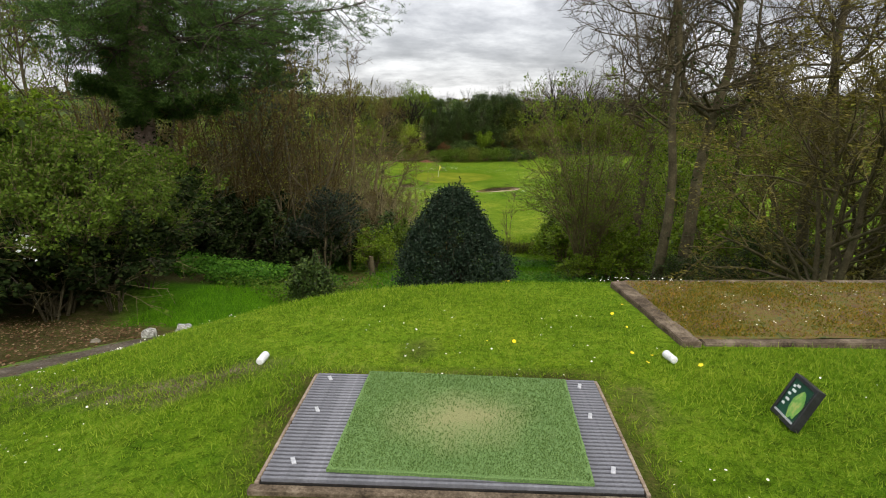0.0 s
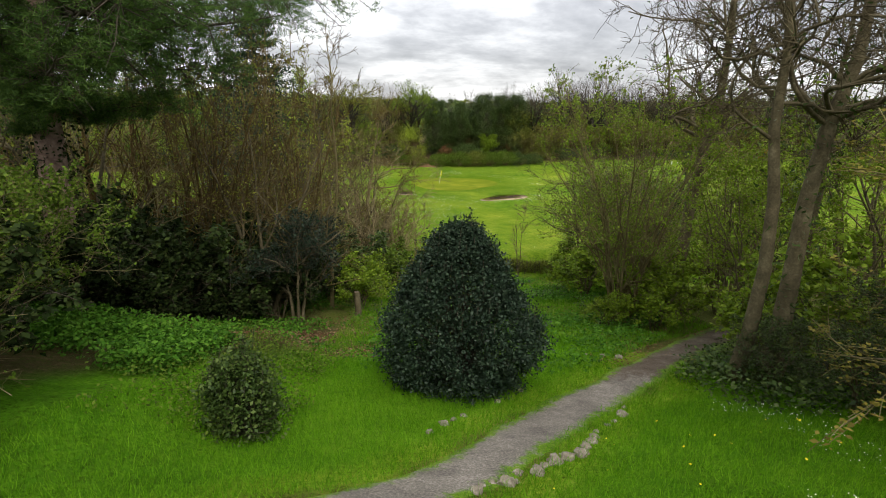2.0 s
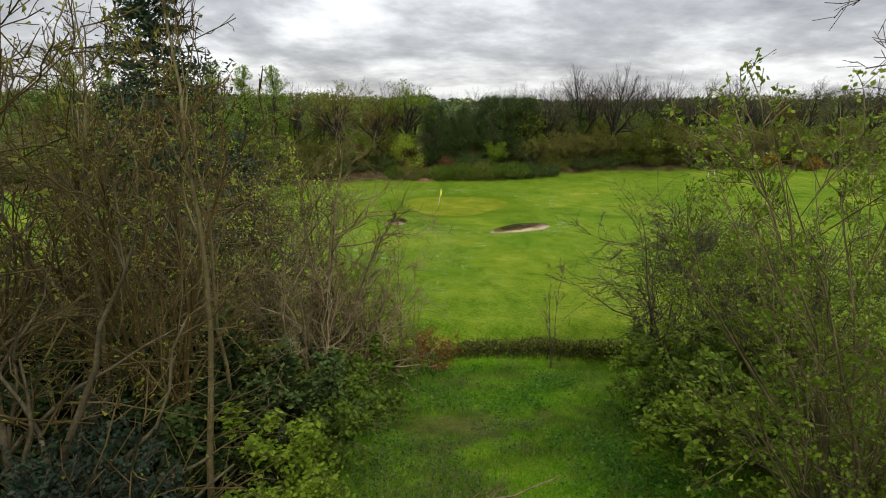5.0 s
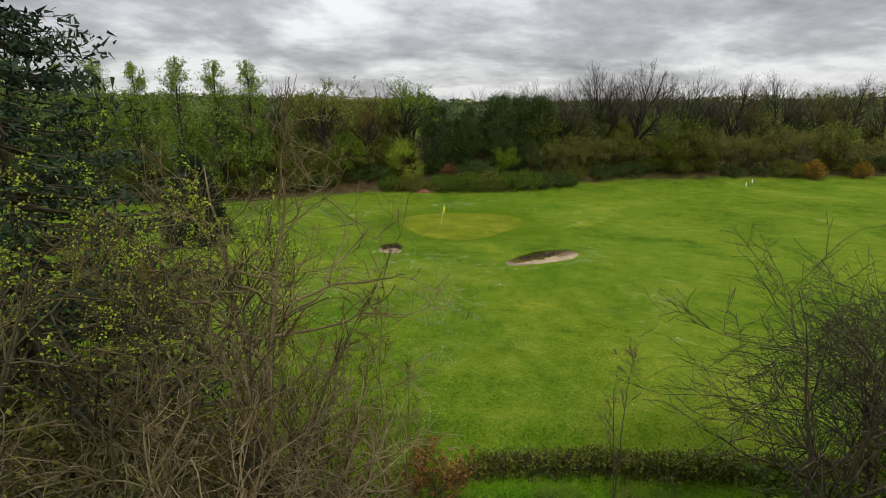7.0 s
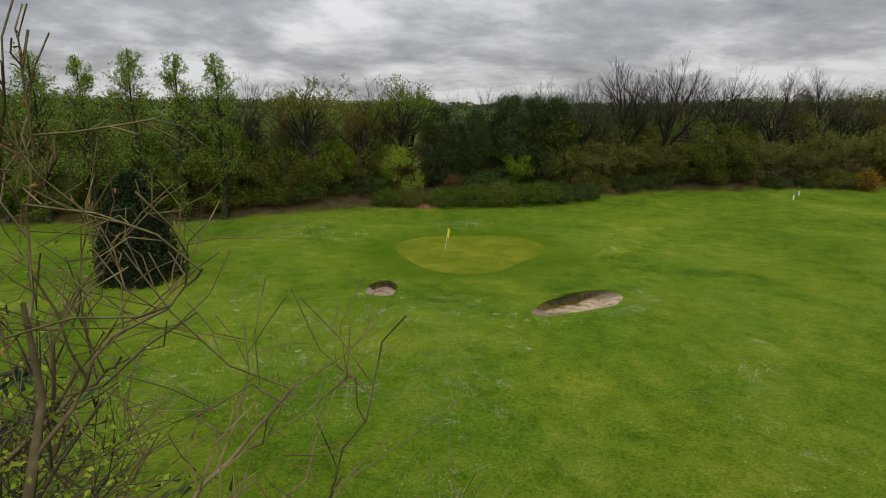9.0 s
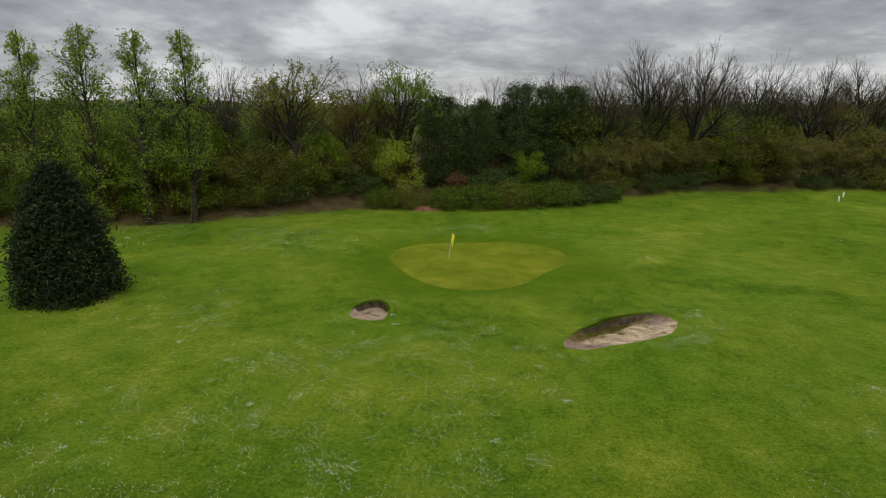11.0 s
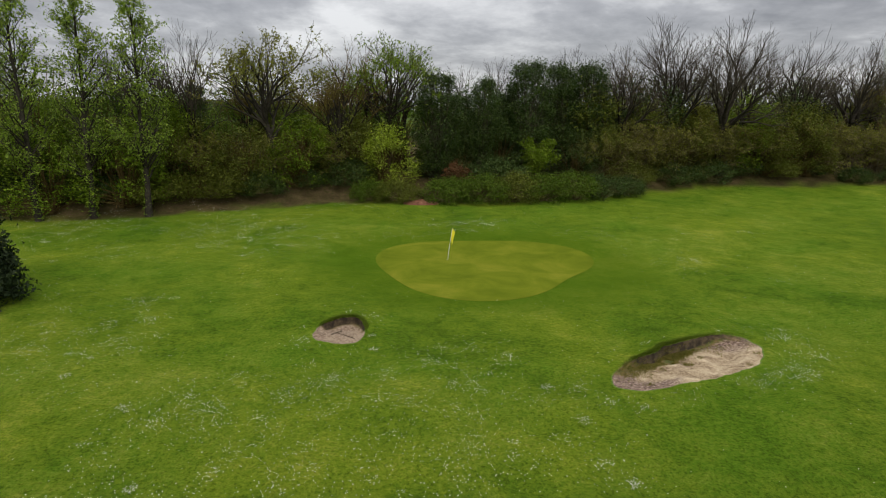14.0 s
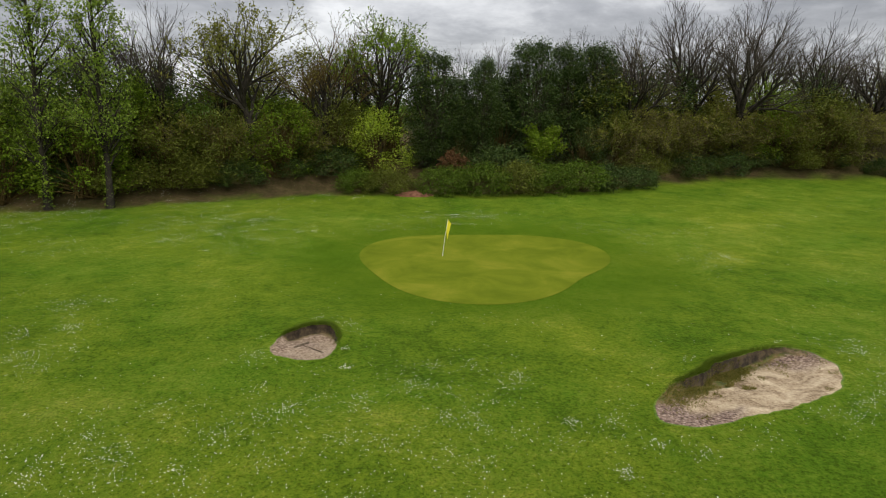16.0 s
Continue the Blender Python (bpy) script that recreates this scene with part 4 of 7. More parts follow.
def fan_tree(label, seed, height, fork=0.28, first=6, levels=6, spread=(12, 30), trunk_r=0.3, shrink=0.8, lift=0.04, twig=None, leaf_mat=None, per=0, leaf_size=0.08, ivy=0, open_out=(18, 48), fine_r=0.012, group="far tree row", leaf_from=0.0):
    """A tall tree whose limbs fork again and again into a fanned dome of twigs."""
    rng = np.random.default_rng(seed)
    t = thing("tree", label, "tree", group)
    H = height
    P0, R0 = stem([(0, 0, -0.3), (rng.normal() * 0.15, rng.normal() * 0.15, H * fork), (rng.normal() * 0.3, rng.normal() * 0.3, H * fork * 1.7)], trunk_r, trunk_r * 0.5, 8, rng, 0.03)
    u = rng.uniform(0.5, 1.0, first)
    u[0] = 1.0
    base = np.stack([np.interp(u * 8, np.arange(9), P0[0, :, k]) for k in range(3)], 1)
    az = 2 * math.pi * (np.arange(first) + rng.uniform(-0.3, 0.3, first)) / first
    el = np.radians(rng.uniform(*open_out, first))
    el[0] *= 0.25
    d = np.stack([np.cos(az) * np.sin(el), np.sin(az) * np.sin(el), np.cos(el)], 1)
    L, R = H * 0.24 * rng.uniform(0.85, 1.15, first), np.full(first, trunk_r * 0.5)
    sets = [(P0, R0)]
    for lev in range(levels):
        m1 = base + d * (L * 0.5)[:, None] + rng.normal(size=d.shape) * (L * 0.05)[:, None]
        d2 = unit(d + rng.normal(size=d.shape) * 0.1 + [0, 0, lift])
        end = m1 + d2 * (L * 0.5)[:, None]
        sets.append((np.stack([base, m1, end], 1), np.maximum(R[:, None] * np.array([1.0, 0.85, 0.7]), fine_r)))
        n = len(d)
        ref = unit(np.cross(d2, unit(rng.normal(size=d.shape))))
        kids = []
        for sign, where, keep, wide in ((1, end, 1.0, 1.0), (-1, end, 0.95, 1.0), (1, m1, 0.55, 1.8)):
            k = rng.random(n) < keep
            a = np.radians(rng.uniform(*spread, n))[:, None] * wide * sign
            dd = unit(d2 * np.cos(a) + (ref if where is end else unit(np.cross(d2, ref))) * np.sin(a) + [0, 0, lift])
            kids.append((where[k], dd[k], (L * shrink * rng.uniform(0.75, 1.15, n))[k], (R * 0.57)[k]))
        base, d, L, R = (np.concatenate([q[j] for q in kids]) for j in range(4))
    top = max(float(p[..., 2].max()) for p, _ in sets)
    wood, fine, green = Bag(), Bag(), Bag()
    for k, (p, q) in enumerate(sets):
        p *= H / top
        tubes(wood if k < 4 else fine, p, q, 7 if k == 0 else 5 if k < 4 else 3)
    part("trunk", wood, M_BARK_DARK, t)
    part("crown", fine, twig or M_TWIG_DARK, t)
    if per:
        q = np.concatenate([along(sets[-1][0], per, rng, 0.0, leaf_size), along(sets[-2][0], per, rng, 0.2, leaf_size)])
        q = q[rng.random(len(q)) < smooth(leaf_from, leaf_from + 0.25, q[:, 2] / H) + 0.15]
        leaves(green, q, leaf_size, rng, 0.35, tri=True)
    if ivy:
        q = np.concatenate([along(p, ivy // (3 * len(p)), rng, 0.0, 0.0) for p, _ in sets[:3]])
        q = q[q[:, 2] < H * (0.35 + 0.4 * rng.random(len(q)))]
        leaves(green, q + rng.normal(size=q.shape) * (0.28 + trunk_r * 0.5), leaf_size, rng, 0.4, tri=True)
    if per or ivy:
        part("foliage", green, leaf_mat or M_SPRING, t)
    return t


def leafy_mass(name, label, seed, radius, height, n_clumps, per_clump, leaf_size, material, twig=None, shape="dome", category="shrub", clump=0.3, stems=6, flat=0.35, gap=0.0, core=True, group="", stem_r=0.035, spikes=0):
    """A dense shrub or evergreen: stems, twigs and thousands of leaves in uneven clumps over its outline."""
    rng = np.random.default_rng(seed)
    t = thing(name, label, category, group)
    wood, green = Bag(), Bag()
    u = rng.uniform(0, 1, n_clumps)
    a = rng.uniform(0, 2 * math.pi, n_clumps)
    if shape == "dome":
        zz = 0.06 + 0.94 * u ** 0.85
        prof = np.sqrt(np.clip(1 - (np.clip(zz - 0.28, 0, 1) / 0.72) ** 2.2, 0, 1)) * (0.78 + 0.22 * smooth(0, 0.28, zz))
    elif shape == "hive":
        zz = 0.02 + 0.98 * u
        prof = (1 - zz ** 1.9) ** 0.75 * smooth(-0.5, 0.12, zz)
    elif shape == "bell":
        zz = 0.02 + 0.98 * u
        prof = np.interp(zz, [0, 0.12, 0.3, 0.42, 0.6, 0.8, 0.93, 1.0], [0.42, 0.82, 1.0, 0.9, 0.7, 0.47, 0.25, 0.05])
    elif shape == "cone":
        zz = 0.04 + 0.96 * u ** 1.15
        prof = np.clip(1.03 - zz, 0.03, 1) ** 0.72 * smooth(-0.25, 0.2, zz)
    else:
        zz = 0.08 + 0.92 * u
        prof = np.clip(1 - np.abs(zz - 0.5) * 1.5, 0.1, 1) ** 0.6
    bump_out = 1 + 0.16 * fbm(a * 2.2, zz * 5, 1.0, 3, seed)
    rr = prof * bump_out * np.where(rng.random(n_clumps) < 0.72, rng.uniform(0.82, 1.04, n_clumps), rng.uniform(0.3, 0.85, n_clumps))
    C = np.stack([np.cos(a) * rr * radius, np.sin(a) * rr * radius, zz * height], 1)
    if gap:
        keep = fbm(C[:, 0] + 3 * C[:, 2], C[:, 1], 0.9 / max(radius / 2, 0.5), 3, seed + 5) > gap - 0.5
        C = C[keep]
    m = len(C)
    q = np.repeat(C, per_clump, 0) + rng.normal(size=(m * per_clump, 3)) * clump * np.array([1, 1, 0.8])
    q[:, 2] = np.maximum(q[:, 2], 0.03)
    leaves(green, q, leaf_size, rng, flat, tri=leaf_size > 0.07)
    if spikes:
        # upright leading shoots over the outline
        b = C[rng.choice(m, spikes, replace=False)]
        b = b[b[:, 2] > height * 0.3]
        h = rng.uniform(0.2, 0.5, len(b))[:, None] * [[0.12, 0.12, 1.0]]
        S = np.stack([b, b + h * 0.5, b + h], 1)
        tubes(wood, S, np.full(S.shape[:2], 0.006), 3)
        leaves(green, along(S, 18, rng, 0, 0.03), leaf_size * 0.85, rng, 0.1)
    # stems reach from the foot into the clumps
    pick = rng.choice(m, min(m, 40 + stems * 14), replace=False)
    foot = rng.normal(size=(len(pick), 3)) * [0.1 * radius, 0.1 * radius, 0]
    mid = foot * 0.5 + C[pick] * [0.45, 0.45, 0.6]
    P = np.stack([foot, (foot + mid) / 2 + rng.normal(size=mid.shape) * 0.04, mid, (mid + C[pick]) / 2 + rng.normal(size=mid.shape) * 0.05, C[pick] * 1.02], 1)
    R = np.linspace(1, 0.25, 5)[None] * rng.uniform(0.5, 1.0, len(pick))[:, None] * stem_r
    tubes(wood, P, R, 4)
    part("branchwork", wood, twig or M_TWIG_DARK, t)
    part("foliage", green, material, t)
    return t


def holly_bush():
    return leafy_mass("holly_bush", "large dark glossy holly bush, broad cone on the grass slope", 3, 1.98, 3.95, 950, 62, 0.049, M_HOLLY, shape="bell", clump=0.135, flat=0.25, spikes=170)


def pine():
    rng = np.random.default_rng(11)
    t = thing("pine_tree", "tall dark pine with layered spreading plates of needles", "tree")
    wood, fine, green = Bag(), Bag(), Bag()
    P0, R0 = stem([(0, 0, -0.3), (0.1, -0.1, 8), (0.9, -0.6, 12), (0.8, -0.5, 18)], 0.48, 0.16, 14)
    tubes(wood, P0, R0, 10)
    zs, az, ln = [], [], []
    for z, n, L in ((6.6, 5, 3.2), (7.8, 7, 6.4), (8.9, 9, 7.8), (9.9, 9, 7.4), (14.4, 6, 4.4), (15.4, 6, 3.8), (17.5, 6, 3.2)):
        for k in range(n):
            zs.append(z + rng.normal() * 0.3)
            az.append(2 * math.pi * (k + rng.uniform(-0.3, 0.3)) / n + z)
            # the crown is swept to one side, away from its neighbours
            ln.append(L * rng.uniform(0.75, 1.1) * (0.22 + 0.78 * smooth(-0.7, 0.6, math.cos(az[-1] + 0.25))))
    zs, az, ln = map(np.array, (zs, az, ln))
    zt = np.interp(zs, [0, 8, 12, 18], [0, 0.1, 0.9, 0.8])
    yt = np.interp(zs, [0, 8, 12, 18], [0, -0.1, -0.6, -0.5])
    base = np.stack([zt, yt, zs], 1)
    d = np.stack([np.cos(az), np.sin(az), 0 * az], 1)
    k = np.linspace(0, 1, 8)
    sag = -0.9 * k + 1.0 * k ** 2
    P1 = base[:, None] + d[:, None] * (ln[:, None] * k[None])[..., None] + np.array([0, 0, 1.0]) * (sag[None] * ln[:, None] * 0.28)[..., None]
    P1[:, 1:] += np.cumsum(rng.normal(size=(len(az), 7, 3)) * [0.09, 0.09, 0.05], axis=1)
    R1 = (0.028 * ln)[:, None] * np.linspace(0.45, 0.1, 8)[None]
    tubes(fine, P1, R1, 6)
    P2, R2 = limbs(P1, R1, 30, (0.15, 0.27), 0.5, (40, 80), rng, 3, 0.2, 0.15, 0.03)
    tubes(fine, P2, np.maximum(R2, 0.008), 4)
    P2[..., 2] = 0.6 * P2[..., 2] + 0.4 * P2[:, :1, 2]
    P3, R3 = limbs(P2, R2, 6, (0.3, 0.6), 0.7, (25, 60), rng, 2, 0.2, 0.12, 0.08)
    tubes(fine, P3, np.maximum(R3, 0.006), 3)
    # tufts of needles: slim blades fanned about each shoot
    tuft = np.concatenate([P3[:, -1], P3[:, 1], P2[:, -1]])
    tuft = tuft + rng.normal(size=tuft.shape) * 0.09
    n = 19
    c = np.repeat(tuft, n, 0) + rng.normal(size=(len(tuft) * n, 3)) * [0.09, 0.09, 0.03]
    nd = unit(rng.normal(size=c.shape) * [1, 1, 0.7] + [0, 0, 0.55])
    L = rng.uniform(0.1, 0.21, len(c))[:, None]
    s = unit(np.cross(nd, rng.normal(size=c.shape))) * 0.0105
    V = np.stack([c - s, c + s, c + nd * L], 1)
    green.add(V.reshape(-1, 3), np.arange(len(c) * 3).reshape(-1, 3))
    part("trunk", wood, M_PINEBARK, t)
    part("crown", fine, M_TWIG_DARK, t)
    part("foliage", green, M_NEEDLE, t)
    # ivy on the trunk, in the leaf colour darkened as shade
    ivy = Bag()
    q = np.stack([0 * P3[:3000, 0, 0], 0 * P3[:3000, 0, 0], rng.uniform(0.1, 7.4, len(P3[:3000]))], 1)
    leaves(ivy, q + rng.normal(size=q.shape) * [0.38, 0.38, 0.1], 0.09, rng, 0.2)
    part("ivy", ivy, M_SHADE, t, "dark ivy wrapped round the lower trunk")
    return t


def spruce(label, seed, height, radius, tiers=34, per=16, material=None, bare=0.14, name="conifer_tree"):
    rng = np.random.default_rng(seed)
    t = thing(name, label, "tree")
    wood, green = Bag(), Bag()
    P0, R0 = stem([(0, 0, -0.2), (0.05, 0.1, height * 0.5), (0, 0, height)], height * 0.014, 0.015, 12)
    tubes(wood, P0, R0, 8)
    z = np.repeat(np.linspace(bare, 0.99, tiers), per) * height + rng.normal(size=tiers * per) * 0.2
    a = rng.uniform(0, 6.283, len(z))
    L = radius * np.clip(1.02 - z / height, 0.02, 1) ** 0.85 * rng.uniform(0.6, 1.12, len(z))
    d = np.stack([np.cos(a), np.sin(a), 0 * a], 1)
    k = np.linspace(0, 1, 6)
    drop = -0.42 * k + 0.36 * k ** 2
    P1 = np.stack([0 * z, 0 * z, z], 1)[:, None] + d[:, None] * (L[:, None] * k)[..., None] + np.array([0, 0, 1.0]) * (drop * L[:, None] * 0.8)[..., None]
    tubes(wood, P1, np.maximum(0.012 * L[:, None] * np.linspace(1, 0.2, 6), 0.006), 3)
    q = along(P1, 44, rng, 0.25, 0.0)
    w = np.repeat(L, 44)[:, None]
    q = q + rng.normal(size=q.shape) * [0.14, 0.14, 0.05] * np.clip(w, 0.4, 2.0) - np.array([0, 0, 0.06])
    leaves(green, q, 0.12, rng, 0.25, 2.4, tri=True)
    part("trunk", wood, M_BARK, t)
    part("foliage", green, material or M_SPRUCE, t)
    return t


def poplar(label, seed, height=16.0):
    rng = np.random.default_rng(seed)
    t = thing("poplar_tree", label, "tree", "row of poplars")
    wood, fine, green = Bag(), Bag(), Bag()
    P0, R0 = stem([(0, 0, -0.2), (0.1, 0, height * 0.5), (0.15, 0.1, height)], 0.24, 0.03, 12, rng, 0.04)
    tubes(wood, P0, R0, 8)
    prof = lambda u: np.interp(u, [0.12, 0.3, 0.55, 0.8, 1.0], [0.7, 1.05, 1.1, 0.7, 0.2])
    P1, R1 = limbs(P0, R0, 50, (0.12, 0.195), 0.42, (24, 48), rng, 6, 0.14, 0.08, 0.07, end=0.98, shape=prof)
    tubes(wood, P1, R1, 4)
    P2, R2 = limbs(P1, R1, 6, (0.25, 0.5), 0.6, (25, 55), rng, 2, 0.25, 0.12, 0.1)
    tubes(fine, P2, np.maximum(R2, 0.006), 3)
    P3, R3 = limbs(P2, R2, 3, (0.5, 0.9), 0.6, (25, 60), rng, 1, 0.2, 0.12, 0.08)
    tubes(fine, P3, np.maximum(R3, 0.005), 3)
    leaves(green, np.concatenate([along(P3, 7, rng, 0.1, 0.1), along(P2, 3, rng, 0.3, 0.1)]), 0.112, rng, 0.15, 1.2, tri=True)
    # ivy round the foot of the trunk
    b = np.stack([rng.normal(size=400) * 0.15, rng.normal(size=400) * 0.15, rng.uniform(0.1, 3.5, 400)], 1)
    leaves(green, b, 0.09, rng, 0.2)
    part("trunk", wood, M_BARK_DARK, t)
    part("crown", fine, M_TWIG_DARK, t)
    part("foliage", green, M_POPLAR, t)
    return t


# -- the hollow below the tee --
put(holly_bush(), 0.58, 19.0, 0.985, 20)
put(pine(), -11.2, 23.2, 1.0, 0)
put(spruce("tall dark spruce standing above the bare saplings", 21, 19.0, 10.0, tiers=23, per=17), -12.8, 47.8)

ivy_stump = leafy_mass("ivy_stump", "small tree stump smothered in ivy", 31, 0.56, 1.55, 460, 16, 0.05, M_IVY, clump=0.11, shape="dome", stems=3, gap=0.22, spikes=60, category="stump")
put(ivy_stump, -3.15, 14.9)

# left bank: leafy shrubs beside the path
shrub_a = bare_tree("twiggy green shrub in young leaf beside the path", 41, 4.2, 0.12, (25, 65), 0.05, (6, 4, 4, 0), 0.03, M_TWIG, M_LAUREL, 14, 0.052, stems=11, lean=2.3, name="leafy_shrub", fine_r=0.004, bare_low=0.36, group="shrubs beside the path")
put(shrub_a, -7.7, 11.9, 0.95, 0)
SHRUBS = [(-7.3, 13.3, 0.8, 110, M_LAUREL), (-8.5, 14.6, 1.0, 80, M_LAUREL), (-9.4, 17.8, 1.05, 170, M_LAUREL), (-10.2, 12.2, 1.15, 40, M_LAUREL), (-10.6, 9.2, 1.05, 140, M_LAUREL), (-11.4, 18.8, 1.05, 200, M_LAUREL), (-11.4, 13.6, 1.2, 260, M_SPRING), (-13.2, 17.0, 1.2, 300, M_LAUREL), (-13.5, 11.0, 1.25, 30, M_LAUREL), (-13.5, 21.5, 1.1, 15, M_LAUREL), (-15.5, 15, 1.3, 95, M_LAUREL)]
for x, y, s, r, mt in SHRUBS:
    again(shrub_a, x, y, s, r, 1.0, foliage=mt)
blossom = bare_tree("shrub with pale whitish blossom and young leaves", 43, 3.4, 0.12, (25, 60), 0.04, (6, 5, 4, 0), 0.04, M_TWIG, M_BLOSSOM, 5, 0.05, stems=7, lean=1.5, name="blossom_shrub", fine_r=0.004)
put(blossom, -8.6, 9.3, 1.0, 0)

# slim budding trees of the left thicket
slim_a = bare_tree("slim budding tree with fine brown twigs", 51, 11.0, 0.12, (22, 50), 0.12, (16, 6, 4, 0), 0.09, M_TWIG_THICKET, M_BUD, 2, 0.055, fine_r=0.007, bark=M_TWIG_THICKET, reach=(0.22, 0.38), group="thicket trees")
put(slim_a, -9.9, 36.2, 1.15, 0)
slender = bare_tree("tall slender bare birch with few upright twigs", 56, 12.9, 0.42, (10, 26), 0.1, (11, 4, 3, 0), 0.12, M_TWIG_THICKET, None, 0, bark=M_TWIG, reach=(0.1, 0.2), fine_r=0.007, limb_taper=0.5, group="thicket trees")
put(slender, -4.75, 31.0, 1.0, 0)
again(slender, -7.9, 33.8, 1.02, 130)
again(slender, -5.9, 35.6, 0.9, 250)
again(slender, -9.6, 38.4, 0.95, 20)
slim_b = bare_tree("slim multi-stemmed tree with reddish brown twigs", 52, 10.0, 0.14, (20, 45), 0.085, (6, 4, 3, 0), 0.08, M_TWIG_THICKET, M_BUD, 3, 0.055, fine_r=0.0075, bark=M_TWIG_THICKET, stems=6, lean=1.9, reach=(0.25, 0.45), group="thicket trees")
put(slim_b, -6.6, 33.5, 1.2, 30)
slim_c = bare_tree("bare brown twiggy tree in the thicket", 53, 9.0, 0.15, (25, 65), 0.13, (8, 5, 4, 0), 0.04, M_TWIG_THICKET, M_BUD, 1, 0.05, stems=3, lean=2.4, fine_r=0.0075, limb_taper=0.72, wander=0.22, reach=(0.3, 0.5), group="thicket trees")
put(slim_c, -4.6, 43.6, 1.06, 0)
THICKET = [(slim_b, -9.2, 29.5, 1.1, 60), (slim_a, -7.8, 37.5, 1.0, 120), (slim_c, -9.5, 40.0, 1.15, 70), (slim_b, -11.5, 34.5, 1.15, 200), (slim_a, -13.5, 29.0, 1.1, 250),
           (slim_a, -15.5, 36.0, 1.1, 20), (slim_c, -13.0, 42.0, 1.1, 330), (slim_b, -17.0, 30.0, 1.2, 100),
           (slim_b, -10.2, 28.0, 0.9, 140), (slim_c, -12.0, 26.0, 1.05, 280), (slim_a, -18.0, 42.0, 1.15, 60), (slim_b, -11.0, 47.0, 1.0, 10), (slim_b, -16.5, 47.5, 1.1, 77), (slim_b, -8.6, 34.5, 1.05, 250), (slim_c, -6.6, 28.2, 0.85, 190), (slim_b, -21, 37, 1.2, 170), (slim_c, -19.5, 46, 1.15, 40), (slim_b, -23.5, 46, 1.2, 120), (slim_c, -14.6, 46.8, 1.1, 200), (slim_a, -8.6, 47.2, 0.95, 160)]
for k, (ob, x, y, s, r) in enumerate(THICKET):
    again(ob, x, y, s * (1.2 if y < 36.5 else 1.0), r, twigs=(None, M_TWIG, M_TWIG_RED, M_TWIG_DARK)[k % 4])
tall_bud = bare_tree("tall tree with sparse pale green young leaves", 57, 13.5, 0.2, (22, 50), 0.16, (12, 6, 5, 2), 0.06, M_TWIG, M_SPRING, 7, 0.06, reach=(0.25, 0.42), fine_r=0.0075, group="tall trees on the bank")
put(tall_bud, -14.0, 16.0, 1.0, 40)
for x, y, s, r in ((-17.5, 20.0, 1.1, 130), (-16.5, 25.0, 1.05, 220), (-19.0, 14.0, 1.1, 300), (-22, 31, 1.1, 10)):
    again(tall_bud, x, y, s, r)
maple = bare_tree("maple with fresh yellowish green leaves", 58, 12.6, 0.3, (30, 60), 0.15, (12, 6, 6, 0), 0.04, M_TWIG_DARK, M_LIME, 26, 0.055, fine_r=0.0065, bare_low=0.85)
put(maple, -7.6, 45.0, 1.0, 200)
crooked = bare_tree("crooked grey barked tree, bare but for tiny buds", 59, 12.2, 0.3, (30, 68), 0.2, (11, 7, 6, 0), 0.05, M_TWIG, M_DEAD, 2, 0.025, limb_taper=0.62, fine_r=0.0075, stems=2, lean=1.4, wander=0.3, reach=(0.34, 0.52), limb_segs=10, bark=M_TWIG_GREY)
pale = bare_tree("pale grey barked bare tree with forking twigs", 54, 9.0, 0.2, (25, 62), 0.14, (8, 5, 4, 0), 0.05, M_TWIG_GREY, None, 0, limb_taper=0.72, stems=3, lean=2.4, wander=0.22, fine_r=0.0095, bark=M_TWIG_GREY, group="pale bare trees")
put(pale, -4.7, 40.4, 0.88, 130)
put(crooked, -5.2, 46.4, 1.13, 100)
for ob, x, y, s, r in ((slim_c, -7.0, 41.4, 0.95, 20), (pale, -2.9, 42.6, 0.78, 260), (slim_b, -3.2, 45.2, 0.72, 80), (pale, -8.8, 44.5, 0.9, 300), (pale, -3.9, 44.3, 0.98, 40), (slim_c, -5.6, 43.2, 0.95, 150)):
    again(ob, x, y, s, r, twigs=M_TWIG if ob is slim_c else None)

